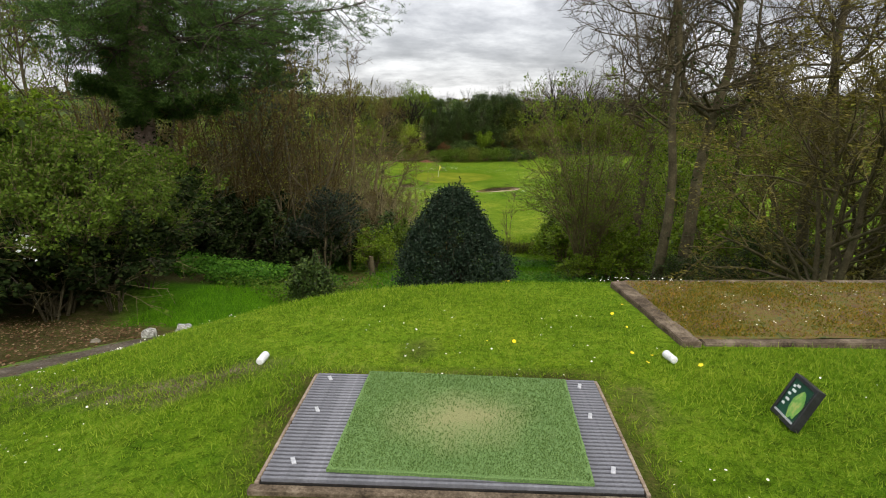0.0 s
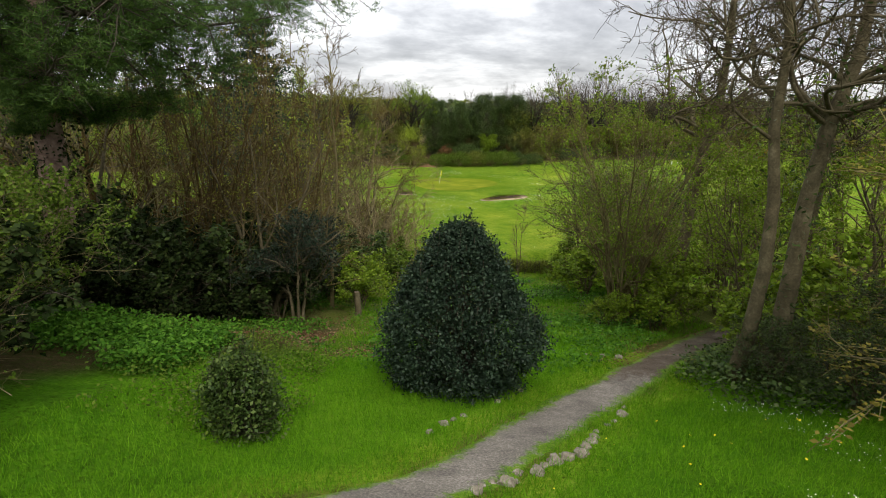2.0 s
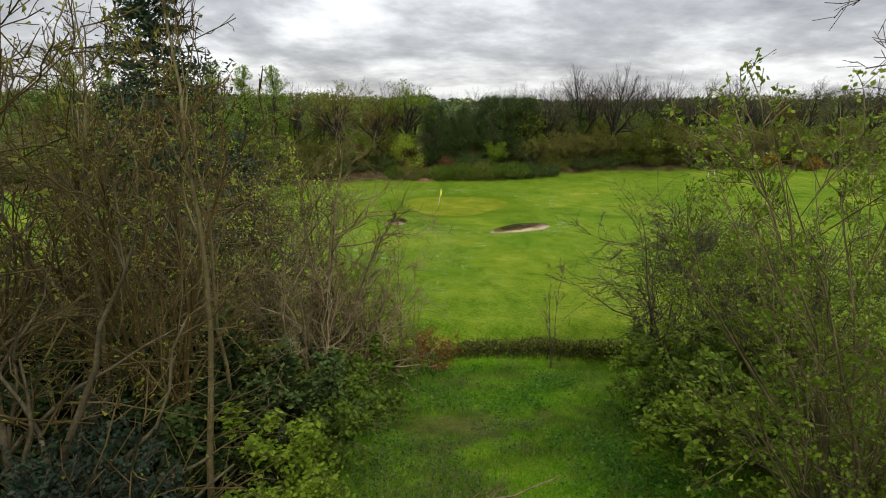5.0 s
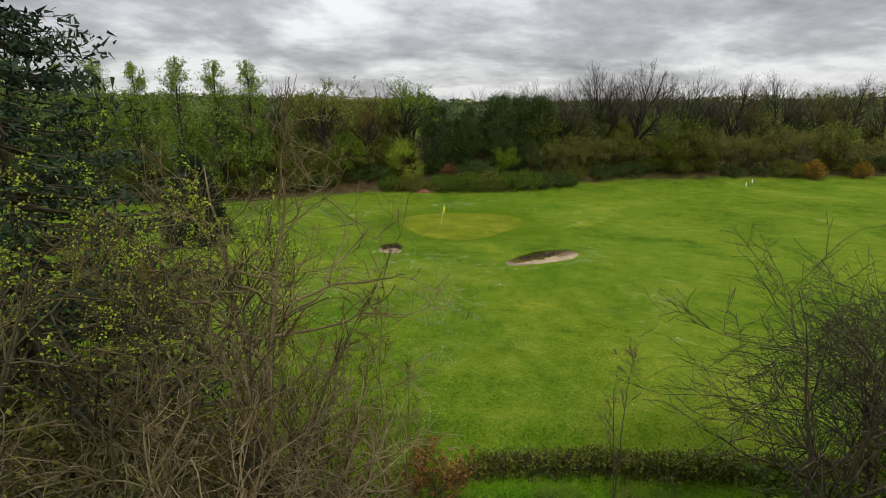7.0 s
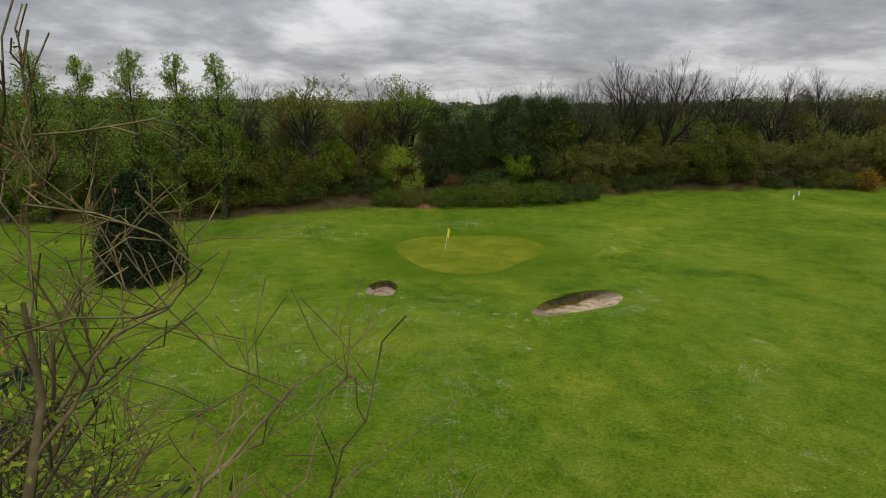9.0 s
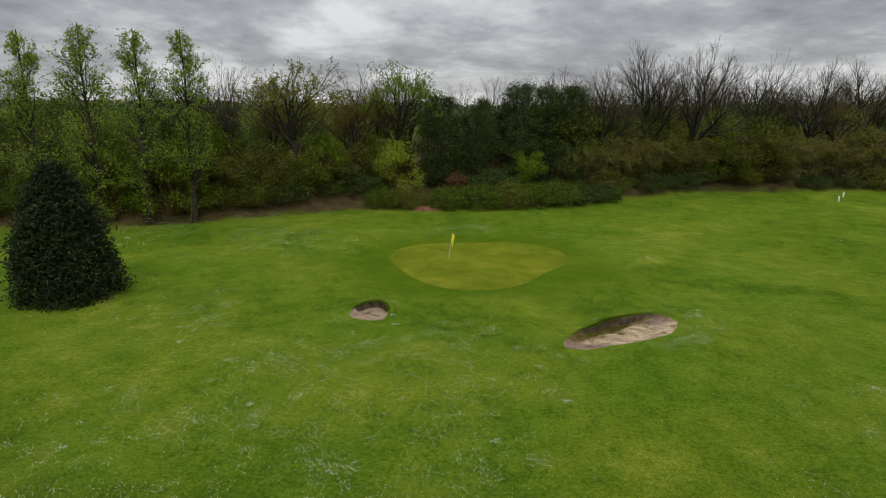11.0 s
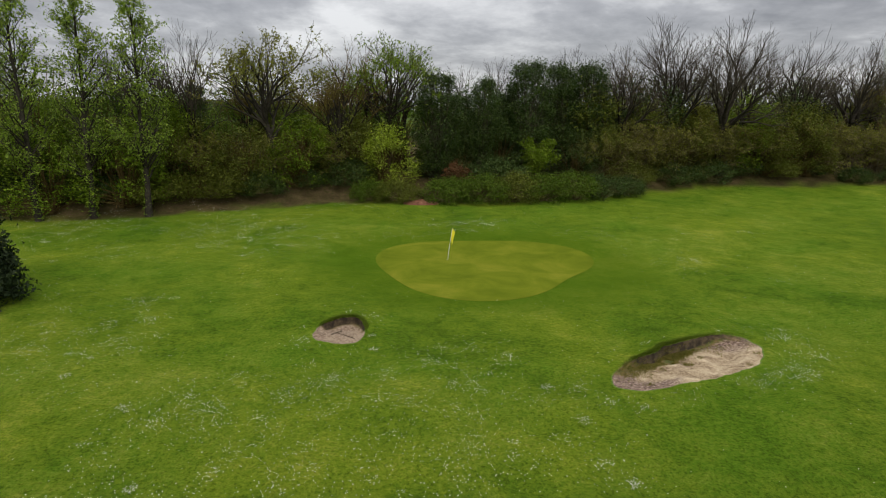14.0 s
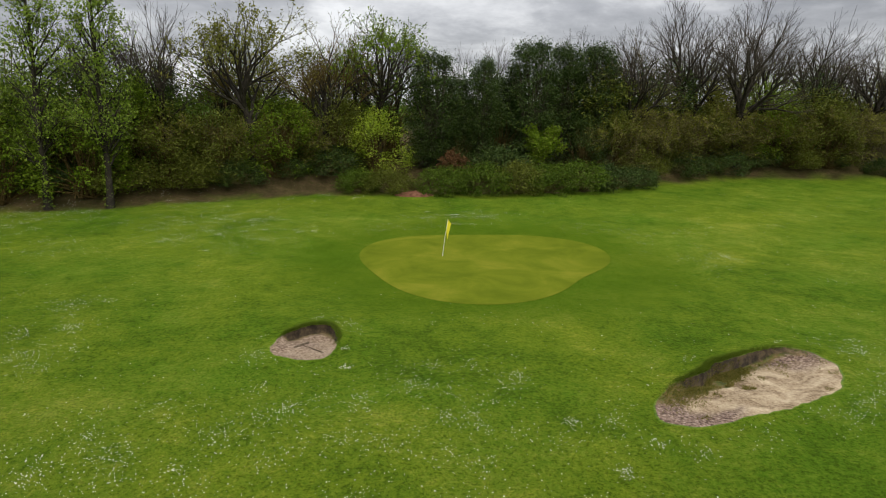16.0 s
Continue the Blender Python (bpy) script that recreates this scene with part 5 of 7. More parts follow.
dark_laurel = bare_tree("dark evergreen shrub on several bare stems", 61, 4.4, 0.3, (25, 65), 0.09, (8, 6, 5, 0), 0.02, M_TWIG_DARK, M_HOLLY, 7, 0.055, stems=4, lean=1.0, name="dark_evergreen_shrub")
put(dark_laurel, -5.4, 27.6, 1.12, 0)
elder = bare_tree("elder bush with fresh leaves, light green to near black, the darkest standing for shade", 62, 2.4, 0.1, (30, 70), 0.03, (4, 4, 3, 0), 0.02, M_TWIG, M_SPRING, 8, 0.088, stems=7, leaf_flat=0.55, lean=1.3, name="elder_bush", fine_r=0.004, group="elder bushes")
put(elder, -3.4, 30.6, 1.0, 0)
# the M_SHADE copies are added filler, coloured near black to paint inner shade
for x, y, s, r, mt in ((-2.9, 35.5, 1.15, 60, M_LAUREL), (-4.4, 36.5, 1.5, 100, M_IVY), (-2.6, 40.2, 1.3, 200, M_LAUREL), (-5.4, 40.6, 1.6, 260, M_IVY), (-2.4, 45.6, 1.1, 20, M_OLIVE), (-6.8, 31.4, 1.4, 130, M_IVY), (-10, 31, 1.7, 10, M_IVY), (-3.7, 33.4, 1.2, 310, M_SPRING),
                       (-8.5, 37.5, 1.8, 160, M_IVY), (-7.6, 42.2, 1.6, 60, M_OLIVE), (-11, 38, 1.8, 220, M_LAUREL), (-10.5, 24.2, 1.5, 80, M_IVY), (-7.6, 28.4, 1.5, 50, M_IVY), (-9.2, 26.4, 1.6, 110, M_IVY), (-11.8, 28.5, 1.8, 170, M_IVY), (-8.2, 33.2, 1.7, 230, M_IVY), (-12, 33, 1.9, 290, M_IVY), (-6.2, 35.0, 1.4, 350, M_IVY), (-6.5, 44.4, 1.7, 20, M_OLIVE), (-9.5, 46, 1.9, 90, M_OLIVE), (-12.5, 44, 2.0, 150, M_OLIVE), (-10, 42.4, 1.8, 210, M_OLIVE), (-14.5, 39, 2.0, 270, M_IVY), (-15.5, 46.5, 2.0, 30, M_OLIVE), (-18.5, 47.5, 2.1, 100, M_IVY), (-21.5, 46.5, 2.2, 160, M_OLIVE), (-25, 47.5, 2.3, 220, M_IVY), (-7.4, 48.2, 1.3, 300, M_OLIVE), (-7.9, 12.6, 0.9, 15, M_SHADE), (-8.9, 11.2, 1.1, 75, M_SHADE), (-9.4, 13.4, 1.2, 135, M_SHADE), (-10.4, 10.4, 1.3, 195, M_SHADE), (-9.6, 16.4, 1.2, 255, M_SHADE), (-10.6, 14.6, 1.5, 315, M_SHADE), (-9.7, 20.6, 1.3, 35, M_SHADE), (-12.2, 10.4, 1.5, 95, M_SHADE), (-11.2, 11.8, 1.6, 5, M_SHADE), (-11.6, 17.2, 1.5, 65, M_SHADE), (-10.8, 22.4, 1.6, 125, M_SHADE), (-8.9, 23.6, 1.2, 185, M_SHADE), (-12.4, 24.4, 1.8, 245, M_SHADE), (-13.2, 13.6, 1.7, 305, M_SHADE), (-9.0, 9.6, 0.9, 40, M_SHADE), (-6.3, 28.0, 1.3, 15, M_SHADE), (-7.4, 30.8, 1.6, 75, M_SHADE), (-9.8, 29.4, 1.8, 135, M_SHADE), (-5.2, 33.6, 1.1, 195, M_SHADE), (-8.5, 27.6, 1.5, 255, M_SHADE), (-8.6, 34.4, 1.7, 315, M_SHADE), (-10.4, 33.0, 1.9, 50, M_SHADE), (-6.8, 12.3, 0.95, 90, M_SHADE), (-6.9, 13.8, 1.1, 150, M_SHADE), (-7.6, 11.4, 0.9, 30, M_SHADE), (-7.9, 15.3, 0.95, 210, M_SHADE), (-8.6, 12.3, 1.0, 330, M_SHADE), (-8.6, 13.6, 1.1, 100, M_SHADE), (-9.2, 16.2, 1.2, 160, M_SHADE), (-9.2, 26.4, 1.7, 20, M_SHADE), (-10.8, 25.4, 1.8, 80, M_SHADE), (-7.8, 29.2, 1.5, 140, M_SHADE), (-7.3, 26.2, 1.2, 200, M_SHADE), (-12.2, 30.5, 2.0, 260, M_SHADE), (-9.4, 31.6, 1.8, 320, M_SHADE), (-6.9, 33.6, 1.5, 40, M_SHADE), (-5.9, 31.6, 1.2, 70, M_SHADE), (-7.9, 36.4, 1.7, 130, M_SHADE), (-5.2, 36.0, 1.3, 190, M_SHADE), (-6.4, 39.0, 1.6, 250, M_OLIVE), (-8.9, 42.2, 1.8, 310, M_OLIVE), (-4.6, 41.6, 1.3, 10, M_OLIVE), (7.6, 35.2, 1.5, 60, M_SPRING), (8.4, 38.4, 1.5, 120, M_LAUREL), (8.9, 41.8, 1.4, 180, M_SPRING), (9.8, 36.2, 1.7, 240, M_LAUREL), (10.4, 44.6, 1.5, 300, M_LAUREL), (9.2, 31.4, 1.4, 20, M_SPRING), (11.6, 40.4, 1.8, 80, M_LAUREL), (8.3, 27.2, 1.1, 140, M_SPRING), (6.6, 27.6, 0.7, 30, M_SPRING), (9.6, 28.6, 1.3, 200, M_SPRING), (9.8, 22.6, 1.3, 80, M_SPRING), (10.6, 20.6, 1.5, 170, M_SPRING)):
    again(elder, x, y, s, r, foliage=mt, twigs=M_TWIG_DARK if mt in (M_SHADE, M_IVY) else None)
dead_bush = bare_tree("small bush with rusty dead leaves at the end of the hedge", 63, 1.7, 0.1, (30, 70), 0.025, (6, 4, 4, 0), 0.03, M_TWIG_RED, M_DEAD, 2, 0.06, stems=6, lean=0.9, name="dead_bush")
put(dead_bush, -0.3, 48.8, 1.3, 0)
again(dead_bush, -1.4, 48.2, 0.9, 120)

whip = bare_tree("tall thin bare whip with upright side shoots", 64, 8.6, 0.3, (10, 26), 0.05, (12, 3, 2, 0), 0.1, M_TWIG_THICKET, None, 0, bark=M_TWIG, reach=(0.1, 0.2), fine_r=0.006, group="bare whips")
put(whip, -1.75, 45.6, 1.0, 0)
for x, y, s, r in ((-1.2, 46.8, 0.72, 80), (-0.9, 45.2, 0.62, 150), (-2.3, 46.9, 0.7, 220), (-1.6, 44.2, 0.66, 290), (-2.9, 45.9, 0.8, 30)):
    again(whip, x, y, s, r)

# right bank: coppiced tree, oaks, budding hornbeam
coppice = bare_tree("many-stemmed coppiced willow fanning from its stool, young leaves", 71, 10.3, 0.12, (12, 40), 0.07, (7, 4, 3, 0), 0.07, M_TWIG, M_SPRING, 9, 0.056, fine_r=0.006, bark=M_TWIG, stems=19, lean=4.2, wander=0.1, reach=(0.2, 0.36))
put(coppice, 7.5, 28.8, 1.0, 0)
coppice_b = bare_tree("bushy many-stemmed tree with fresh green leaves", 72, 7.0, 0.1, (25, 60), 0.07, (6, 4, 4, 0), 0.04, M_TWIG, M_SPRING, 8, 0.068, stems=8, lean=3.0, reach=(0.25, 0.42))
put(coppice_b, 11.0, 25.5, 0.95, 0)
for x, y, s, r in ((12.5, 30.5, 1.15, 90), (15.0, 24.0, 1.25, 260), (11.5, 37.5, 1.05, 320), (14.5, 34, 1.2, 40), (17, 29, 1.4, 140), (10.6, 39.6, 1.0, 10), (12.8, 42.5, 1.1, 70), (14.5, 46.5, 1.1, 130), (17.5, 37.5, 1.4, 200)):
    again(coppice_b, x, y, s, r)
oak = bare_tree("big oak with a swaying ivied trunk and tangled grey limbs", 73, 17.0, 0.36, (40, 80), 0.28, (24, 8, 6, 2), 0.03, M_TWIG_OAK, M_IVY, 0, 0.07, wander=0.3, reach=(0.16, 0.28), limb_taper=0.4, kids=(0.3, 0.5), fine_r=0.0075, ivy=2600, limb_segs=9, group="oaks on the bank",
                line=[(0, 0, -0.3), (0.25, 0.1, 2.6), (0.9, 0.2, 6.5), (1.35, 0.3, 9.5), (1.1, 0.2, 14), (1.3, 0, 16)])
put(oak, 8.2, 19.5, 1.0, 0)
oak_b = bare_tree("straight bare oak with tangled grey limbs", 77, 16.0, 0.38, (40, 80), 0.2, (24, 8, 6, 2), 0.03, M_TWIG_OAK, M_IVY, 0, 0.07, wander=0.3, reach=(0.16, 0.28), limb_taper=0.4, kids=(0.3, 0.5), fine_r=0.0075, ivy=900, limb_segs=9, group="oaks on the bank")
put(oak_b, 7.35, 19.4, 1.0, 200)
for ob, x, y, s, r in ((oak, 10.2, 31.0, 1.22, 330), (oak_b, 11.4, 17.4, 1.05, 20), (oak, 15.0, 19.0, 1.08, 310), (oak_b, 13.5, 26.5, 1.0, 80)):
    again(ob, x, y, s, r)
hornbeam = bare_tree("budding hornbeam, drooping sprays of brownish olive leaves", 74, 6.6, 0.1, (35, 75), 0.1, (11, 6, 5, 0), -0.01, M_TWIG, M_HORN, 12, 0.052, stems=4, lean=1.6, leaf_flat=0.75, wander=0.1, reach=(0.42, 0.58), group="hornbeams beside the tee")
put(hornbeam, 8.5, 12.4, 1.15, 0)
for x, y, s, r in ((11.6, 10.0, 1.1, 120), (11.2, 15.0, 1.05, 220), (14.5, 12.5, 1.2, 300)):
    again(hornbeam, x, y, s, r)
for x, y, s, r in ((7.9, 18.6, 0.6, 40), (8.9, 17.2, 0.62, 100), (11.0, 18.2, 0.9, 170)):
    again(dark_laurel, x, y, s, r, 0.75, foliage=M_IVY)
right_bare = bare_tree("leaning bare tree with sparse dark buds", 75, 9.5, 0.25, (25, 60), 0.1, (11, 7, 6, 0), 0.02, M_TWIG_DARK, M_OLIVE, 3, 0.03, fine_r=0.0055, stems=3, lean=2.6, wander=0.24)
put(right_bare, 9.4, 43.4, 1.06, 0)
again(right_bare, 11.5, 44.0, 1.0, 120)
again(right_bare, 13.0, 40.0, 1.0, 220)

sapling = bare_tree("thin bare sapling growing out of the hedge", 76, 4.8, 0.2, (12, 30), 0.03, (9, 4, 3, 0), 0.1, M_TWIG, None, 0, stems=2, lean=0.4, reach=(0.15, 0.25))
put(sapling, 5.9, 48.6, 1.25, 0)

# -- beyond the fairway --
cypress = leafy_mass("cypress_tree", "broad dark conical cypress standing on the fairway", 81, 2.45, 6.9, 1500, 20, 0.11, M_CYPRESS, M_TWIG_DARK, clump=0.22, shape="hive", category="tree", stems=4, flat=0.05)
put(cypress, -19.8, 77.0, 0.97)

pop = poplar("slender poplar with fresh green leaves at the fairway's edge", 82, 15.3)
put(pop, -21.4, 96.5, 1.0, 0)
for x, y, s, r in ((-24.8, 95.7, 1.0, 90), (-27.9, 94.7, 1.02, 200), (-32.4, 94.4, 0.98, 310), (-36.8, 94.2, 1.0, 40), (-40.6, 94.2, 0.96, 140), (-45, 94.5, 1.0, 250)):
    again(pop, x, y, s, r)

far_oak = fan_tree("tall bare oak on the skyline beyond the green", 83, 15.0, 0.34, 7, 7, (10, 28), 0.48, 0.8, 0.04, open_out=(20, 54), fine_r=0.0085)
put(far_oak, 26.8, 113.6, 1.06, 0)
far_ash = fan_tree("slim bare ash with upright twigs in the far tree row", 92, 13.0, 0.42, 6, 6, (10, 26), 0.28, 0.82, 0.07, open_out=(12, 38), fine_r=0.0085)
put(far_ash, -19.6, 101.6, 0.98, 0)
far_ivy = fan_tree("ivy-clad tree with bare upper twigs", 84, 12.5, 0.38, 6, 6, (10, 28), 0.34, 0.82, 0.06, fine_r=0.009, leaf_mat=M_IVY, ivy=5200, leaf_size=0.11, open_out=(12, 38))
put(far_ivy, 35.2, 116.8, 1.12, 0)
far_green = fan_tree("spreading tree coming into pale green leaf", 85, 12.9, 0.4, 8, 6, (12, 30), 0.36, 0.8, 0.05, fine_r=0.009, leaf_mat=M_BUD, per=5, leaf_size=0.12, open_out=(18, 52), leaf_from=0.4)
put(far_green, -14.4, 103.4, 1.0, 0)
far_twig = fan_tree("dense twiggy tree with brown unopened buds", 93, 12.3, 0.34, 8, 6, (11, 30), 0.34, 0.82, 0.06, fine_r=0.009, twig=M_TWIG_THICKET, leaf_mat=M_HORN, per=2, leaf_size=0.07, open_out=(14, 44))
put(far_twig, -9.4, 106.0, 1.0, 0)
FAR = [(far_oak, -23.2, 104, 0.78, 70, None), (far_ash, -27.5, 105, 0.9, 170, None), (far_green, -5.4, 108, 0.98, 100, M_SPRING), (far_ash, -4.0, 110.5, 0.86, 260, None), (far_twig, -7.4, 111.5, 0.94, 220, None), (far_twig, -17.4, 107, 0.86, 40, None),
       (far_ash, 1.5, 118.0, 0.8, 50, None), (far_ash, 5.3, 120.6, 0.86, 190, None), (far_ash, 8.6, 118.5, 0.84, 280, None), (far_oak, 12.3, 117, 0.8, 30, None), (far_oak, 16.1, 111.6, 0.82, 40, None), (far_oak, 21.8, 114.2, 0.98, 140, None), (far_twig, 18.8, 116.5, 0.95, 80, None), (far_ash, 24.2, 117.5, 1.0, 30, None),
       (far_oak, 31.5, 119, 0.88, 240, None), (far_oak, 41.8, 117.5, 0.9, 300, None), (far_ash, 38.4, 120, 0.95, 60, None), (far_twig, 45.5, 119.6, 0.98, 10, None), (far_ivy, 40.4, 121.3, 0.95, 60, None),
       (far_oak, 50, 121, 0.9, 110, None), (far_ivy, 54, 122, 0.92, 10, None), (far_twig, 58, 123, 0.95, 120, None), (far_oak, 63, 124, 0.88, 290, None), (far_ash, 69, 125, 0.95, 200, None), (far_oak, 77, 128, 0.92, 330, None), (far_ivy, 84, 130, 0.9, 150, None),
       (far_green, -33, 106, 0.62, 40, M_SPRING), (far_twig, -39, 107, 0.66, 140, None), (far_green, -46, 108, 0.64, 240, M_OLIVE), (far_green, -58, 112, 0.7, 310, M_SPRING)]
for ob, x, y, s, r, mt in FAR:
    again(ob, x, y, s, r, foliage=mt)

evergreen = leafy_mass("evergreen_tree", "dense dark evergreen tree wrapped in ivy", 86, 2.4, 9.2, 260, 80, 0.1, M_IVY, M_TWIG_DARK, clump=0.34, shape="egg", category="tree", stems=5, group="dark evergreens", stem_r=0.09, flat=0.5)
put(evergreen, -1.0, 107.6, 0.95, 0)
for x, y, s, r, q in ((3.1, 108.4, 0.62, 50, 1.5), (7.1, 109.4, 0.98, 120, 1.13), (10.3, 111.2, 0.95, 210, 1.12), (13.0, 111.1, 0.92, 260, 1.16), (5.2, 111.5, 0.8, 300, 1.0), (0.9, 110.5, 0.8, 340, 0.95), (-20.4, 103.5, 0.5, 20, 1.7), (15.4, 112.6, 0.7, 80, 1.1), (-24.6, 102.6, 0.6, 130, 1.0)):
    again(evergreen, x, y, s, r, q)

hedge_bush = leafy_mass("woodland_bush", "rounded woodland bush at the edge of the fairway", 87, 2.5, 4.9, 120, 80, 0.095, M_OLIVE, M_TWIG_THICKET, clump=0.34, stems=5, flat=0.55, gap=0.42, group="woodland edge", stem_r=0.05)
bare_bush = bare_tree("tangled bare brown bush at the foot of the wood", 94, 5.2, 0.08, (25, 70), 0.06, (7, 5, 4, 0), 0.03, M_TWIG, M_BUD, 3, 0.09, stems=6, lean=2.4, name="bare_bush", fine_r=0.011, group="woodland edge")
put(bare_bush, 16.6, 110.6, 1.0, 0)
for x, s, r in ((18.6, 1.1, 60), (20.4, 1.0, 120), (22.8, 1.15, 200), (25.2, 1.05, 300), (28.2, 1.1, 20), (31.0, 1.0, 150), (36.5, 1.15, 240), (39.5, 1.05, 80), (44.0, 1.1, 170), (49.0, 1.2, 290), (56.0, 1.2, 40), (-9.8, 0.9, 100), (-15.0, 0.9, 210), (-19.4, 1.0, 330), (-22.6, 0.9, 50), (13.4, 1.0, 280)):
    again(bare_bush, x, float(wood_edge(x)) + (3.2 if x > 0 else 4.4), s, r)
put(hedge_bush, 14.5, 109.5, 1.0, 0)
EDGE = [(18.5, 111, 1.1, 30, M_OLIVE), (22.5, 113, 1.1, 80, M_OLIVE), (27, 115, 1.1, 130, M_OLIVE), (31.5, 117, 1.2, 180, M_SPRING), (36, 119.5, 1.15, 220, M_OLIVE), (41, 121, 1.15, 270, M_OLIVE), (46, 123, 1.2, 310, M_OLIVE),
        (51, 125, 1.2, 10, M_IVY), (56, 127, 1.3, 60, M_OLIVE), (61, 128.5, 1.2, 110, M_OLIVE), (67, 130, 1.3, 160, M_IVY), (73, 133, 1.3, 200, M_OLIVE), (80, 136, 1.4, 240, M_OLIVE), (88, 139, 1.5, 280, M_OLIVE),
        (-5.4, 105.6, 0.95, 20, M_LIME), (-9.0, 107.5, 1.3, 70, M_OLIVE), (-12.5, 106.5, 1.3, 120, M_SPRING), (-16.0, 106.0, 1.3, 170, M_OLIVE), (-19.5, 106.0, 1.25, 220, M_OLIVE), (-23.5, 105, 1.25, 260, M_SPRING), (-28, 104.5, 1.3, 300, M_SPRING),
        (-33, 104.5, 1.3, 350, M_LAUREL), (-38.5, 105, 1.3, 30, M_SPRING), (-44, 105.5, 1.3, 80, M_LAUREL), (-50, 106, 1.4, 120, M_SPRING), (-57, 107, 1.4, 160, M_LAUREL), (-65, 107, 1.5, 200, M_LAUREL),
        (1.2, 108.2, 0.95, 300, M_IVY), (4.6, 108.8, 1.0, 340, M_IVY), (11.3, 108.2, 1.0, 200, M_IVY), (-1.5, 108.5, 0.9, 90, M_LAUREL), (16.5, 112.5, 1.3, 10, M_OLIVE), (24.8, 116, 1.35, 200, M_OLIVE), (33.5, 120, 1.4, 100, M_OLIVE), (-14, 110, 1.4, 300, M_OLIVE), (-22, 109, 1.4, 40, M_LAUREL)]
rng = np.random.default_rng(96)
for x, y, s, r, mt in EDGE:
    s *= rng.uniform(0.72, 1.08)
    y = float(wood_edge(x)) + 2.6 + (y - 105 if x < -8 else 0.3 * (x % 5)) if x < -8 or x > 15 else y
    # bare tangles and leafy bushes take turns on the drier side of the wood
    again(bare_bush if x > 15 and r % 20 else hedge_bush, x, y, s, r, foliage=mt if x < 15 else None)
for x, dy, s, q, r, mt in ((-18, 6, 1.0, 1.3, 30, M_LAUREL), (-22, 5, 1.1, 1.35, 90, M_SPRING), (-26, 5, 1.2, 1.3, 150, M_LAUREL), (-30, 5, 1.2, 1.3, 210, M_SPRING), (-35, 5, 1.3, 1.2, 270, M_LAUREL), (-12, 6, 1.0, 1.2, 330, M_LAUREL), (-8, 5, 0.9, 1.1, 60, M_OLIVE), (19, 5, 1.1, 1.2, 10, M_OLIVE), (23.5, 5, 1.1, 1.25, 70, M_BUD), (30, 4, 1.2, 1.2, 130, M_SPRING), (37, 5, 1.1, 1.2, 190, M_OLIVE), (46, 5, 1.2, 1.2, 250, M_OLIVE)):
    again(hedge_bush, x, float(wood_edge(x)) + dy, s, r, q, foliage=mt)
lime_bush = bare_tree("bright yellow-green young willow bush", 88, 3.3, 0.1, (15, 40), 0.04, (6, 5, 4, 0), 0.1, M_TWIG, M_SPRING, 9, 0.09, stems=7, lean=1.1, name="willow_bush", fine_r=0.008)
for x, y, s, r, mt in ((13, 112.5, 1.7, 40, M_OLIVE), (19, 115, 1.7, 90, M_IVY), (26, 119, 1.7, 150, M_OLIVE), (34, 123, 1.8, 210, M_OLIVE), (43, 126, 1.8, 260, M_OLIVE), (53, 129, 1.9, 310, M_IVY), (63, 132, 2.0, 20, M_OLIVE), (76, 137, 2.1, 70, M_OLIVE),
                       (-5, 110.5, 1.6, 120, M_LAUREL), (-12, 112, 1.8, 170, M_OLIVE), (-19, 112, 1.9, 220, M_LAUREL), (-27, 108, 1.9, 270, M_LAUREL), (-35, 107, 2.0, 320, M_LAUREL), (-45, 107, 2.2, 10, M_LAUREL), (-57, 108, 2.4, 60, M_LAUREL), (3, 113, 1.6, 110, M_IVY), (8, 113.5, 1.5, 160, M_IVY)):
    again(hedge_bush, x, y, s, r, foliage=mt)
put(lime_bush, 7.6, 107.2, 1.3)
rust_bush = bare_tree("russet brown bush in the bramble bank", 89, 2.4, 0.1, (30, 65), 0.03, (6, 4, 4, 0), 0.02, M_TWIG_RED, M_RUST, 7, 0.09, stems=6, lean=1.0, name="russet_bush", fine_r=0.008)
put(rust_bush, 0.7, 105.4)
bramble = leafy_mass("bramble_bank", "low sprawling mound of brambles", 90, 2.1, 1.8, 170, 40, 0.085, M_LAUREL, M_TWIG, clump=0.24, gap=0.3, stems=8, group="bramble bank")
put(bramble, -0.2, 103.2, 1.0, 0)
for x, y, s, r, mt in ((2.6, 103.4, 1.1, 40, M_LAUREL), (5.2, 103.9, 1.15, 90, M_OLIVE), (7.9, 104.2, 1.1, 140, M_LAUREL), (10.6, 104.9, 1.15, 190, M_LAUREL), (13.2, 105.9, 1.0, 240, M_IVY), (-4.2, 103.2, 0.9, 290, M_OLIVE), (-6.4, 103.4, 0.8, 330, M_LAUREL), (15.6, 107.2, 0.85, 10, M_IVY), (4, 106, 1.2, 70, M_IVY)):
    again(bramble, x, y, s, r, foliage=mt)
# dark undergrowth along the foot of the wood
rng = np.random.default_rng(95)
for x in list(np.arange(-58, -8, 3.3)) + list(np.arange(17.5, 84, 3.9)):
    dy, s, r, k = rng.uniform(3.2, 4.6) if x < -8 else rng.uniform(1.6, 3.6), rng.uniform(0.6, 1.15), rng.uniform(0, 360), rng.integers(0, 3)
    again(bramble, x, float(wood_edge(x)) + dy, s, r, foliage=(M_IVY, M_IVY, M_OLIVE)[k])
gorse = leafy_mass("gorse_bush", "gorse bush in orange yellow bloom", 91, 1.4, 2.4, 240, 14, 0.09, M_GORSE, M_TWIG, clump=0.26, stems=8, gap=0.25, group="gorse bushes")
put(gorse, 51.4, 112.6)
again(gorse, 58.6, 113.4, 0.85, 100)

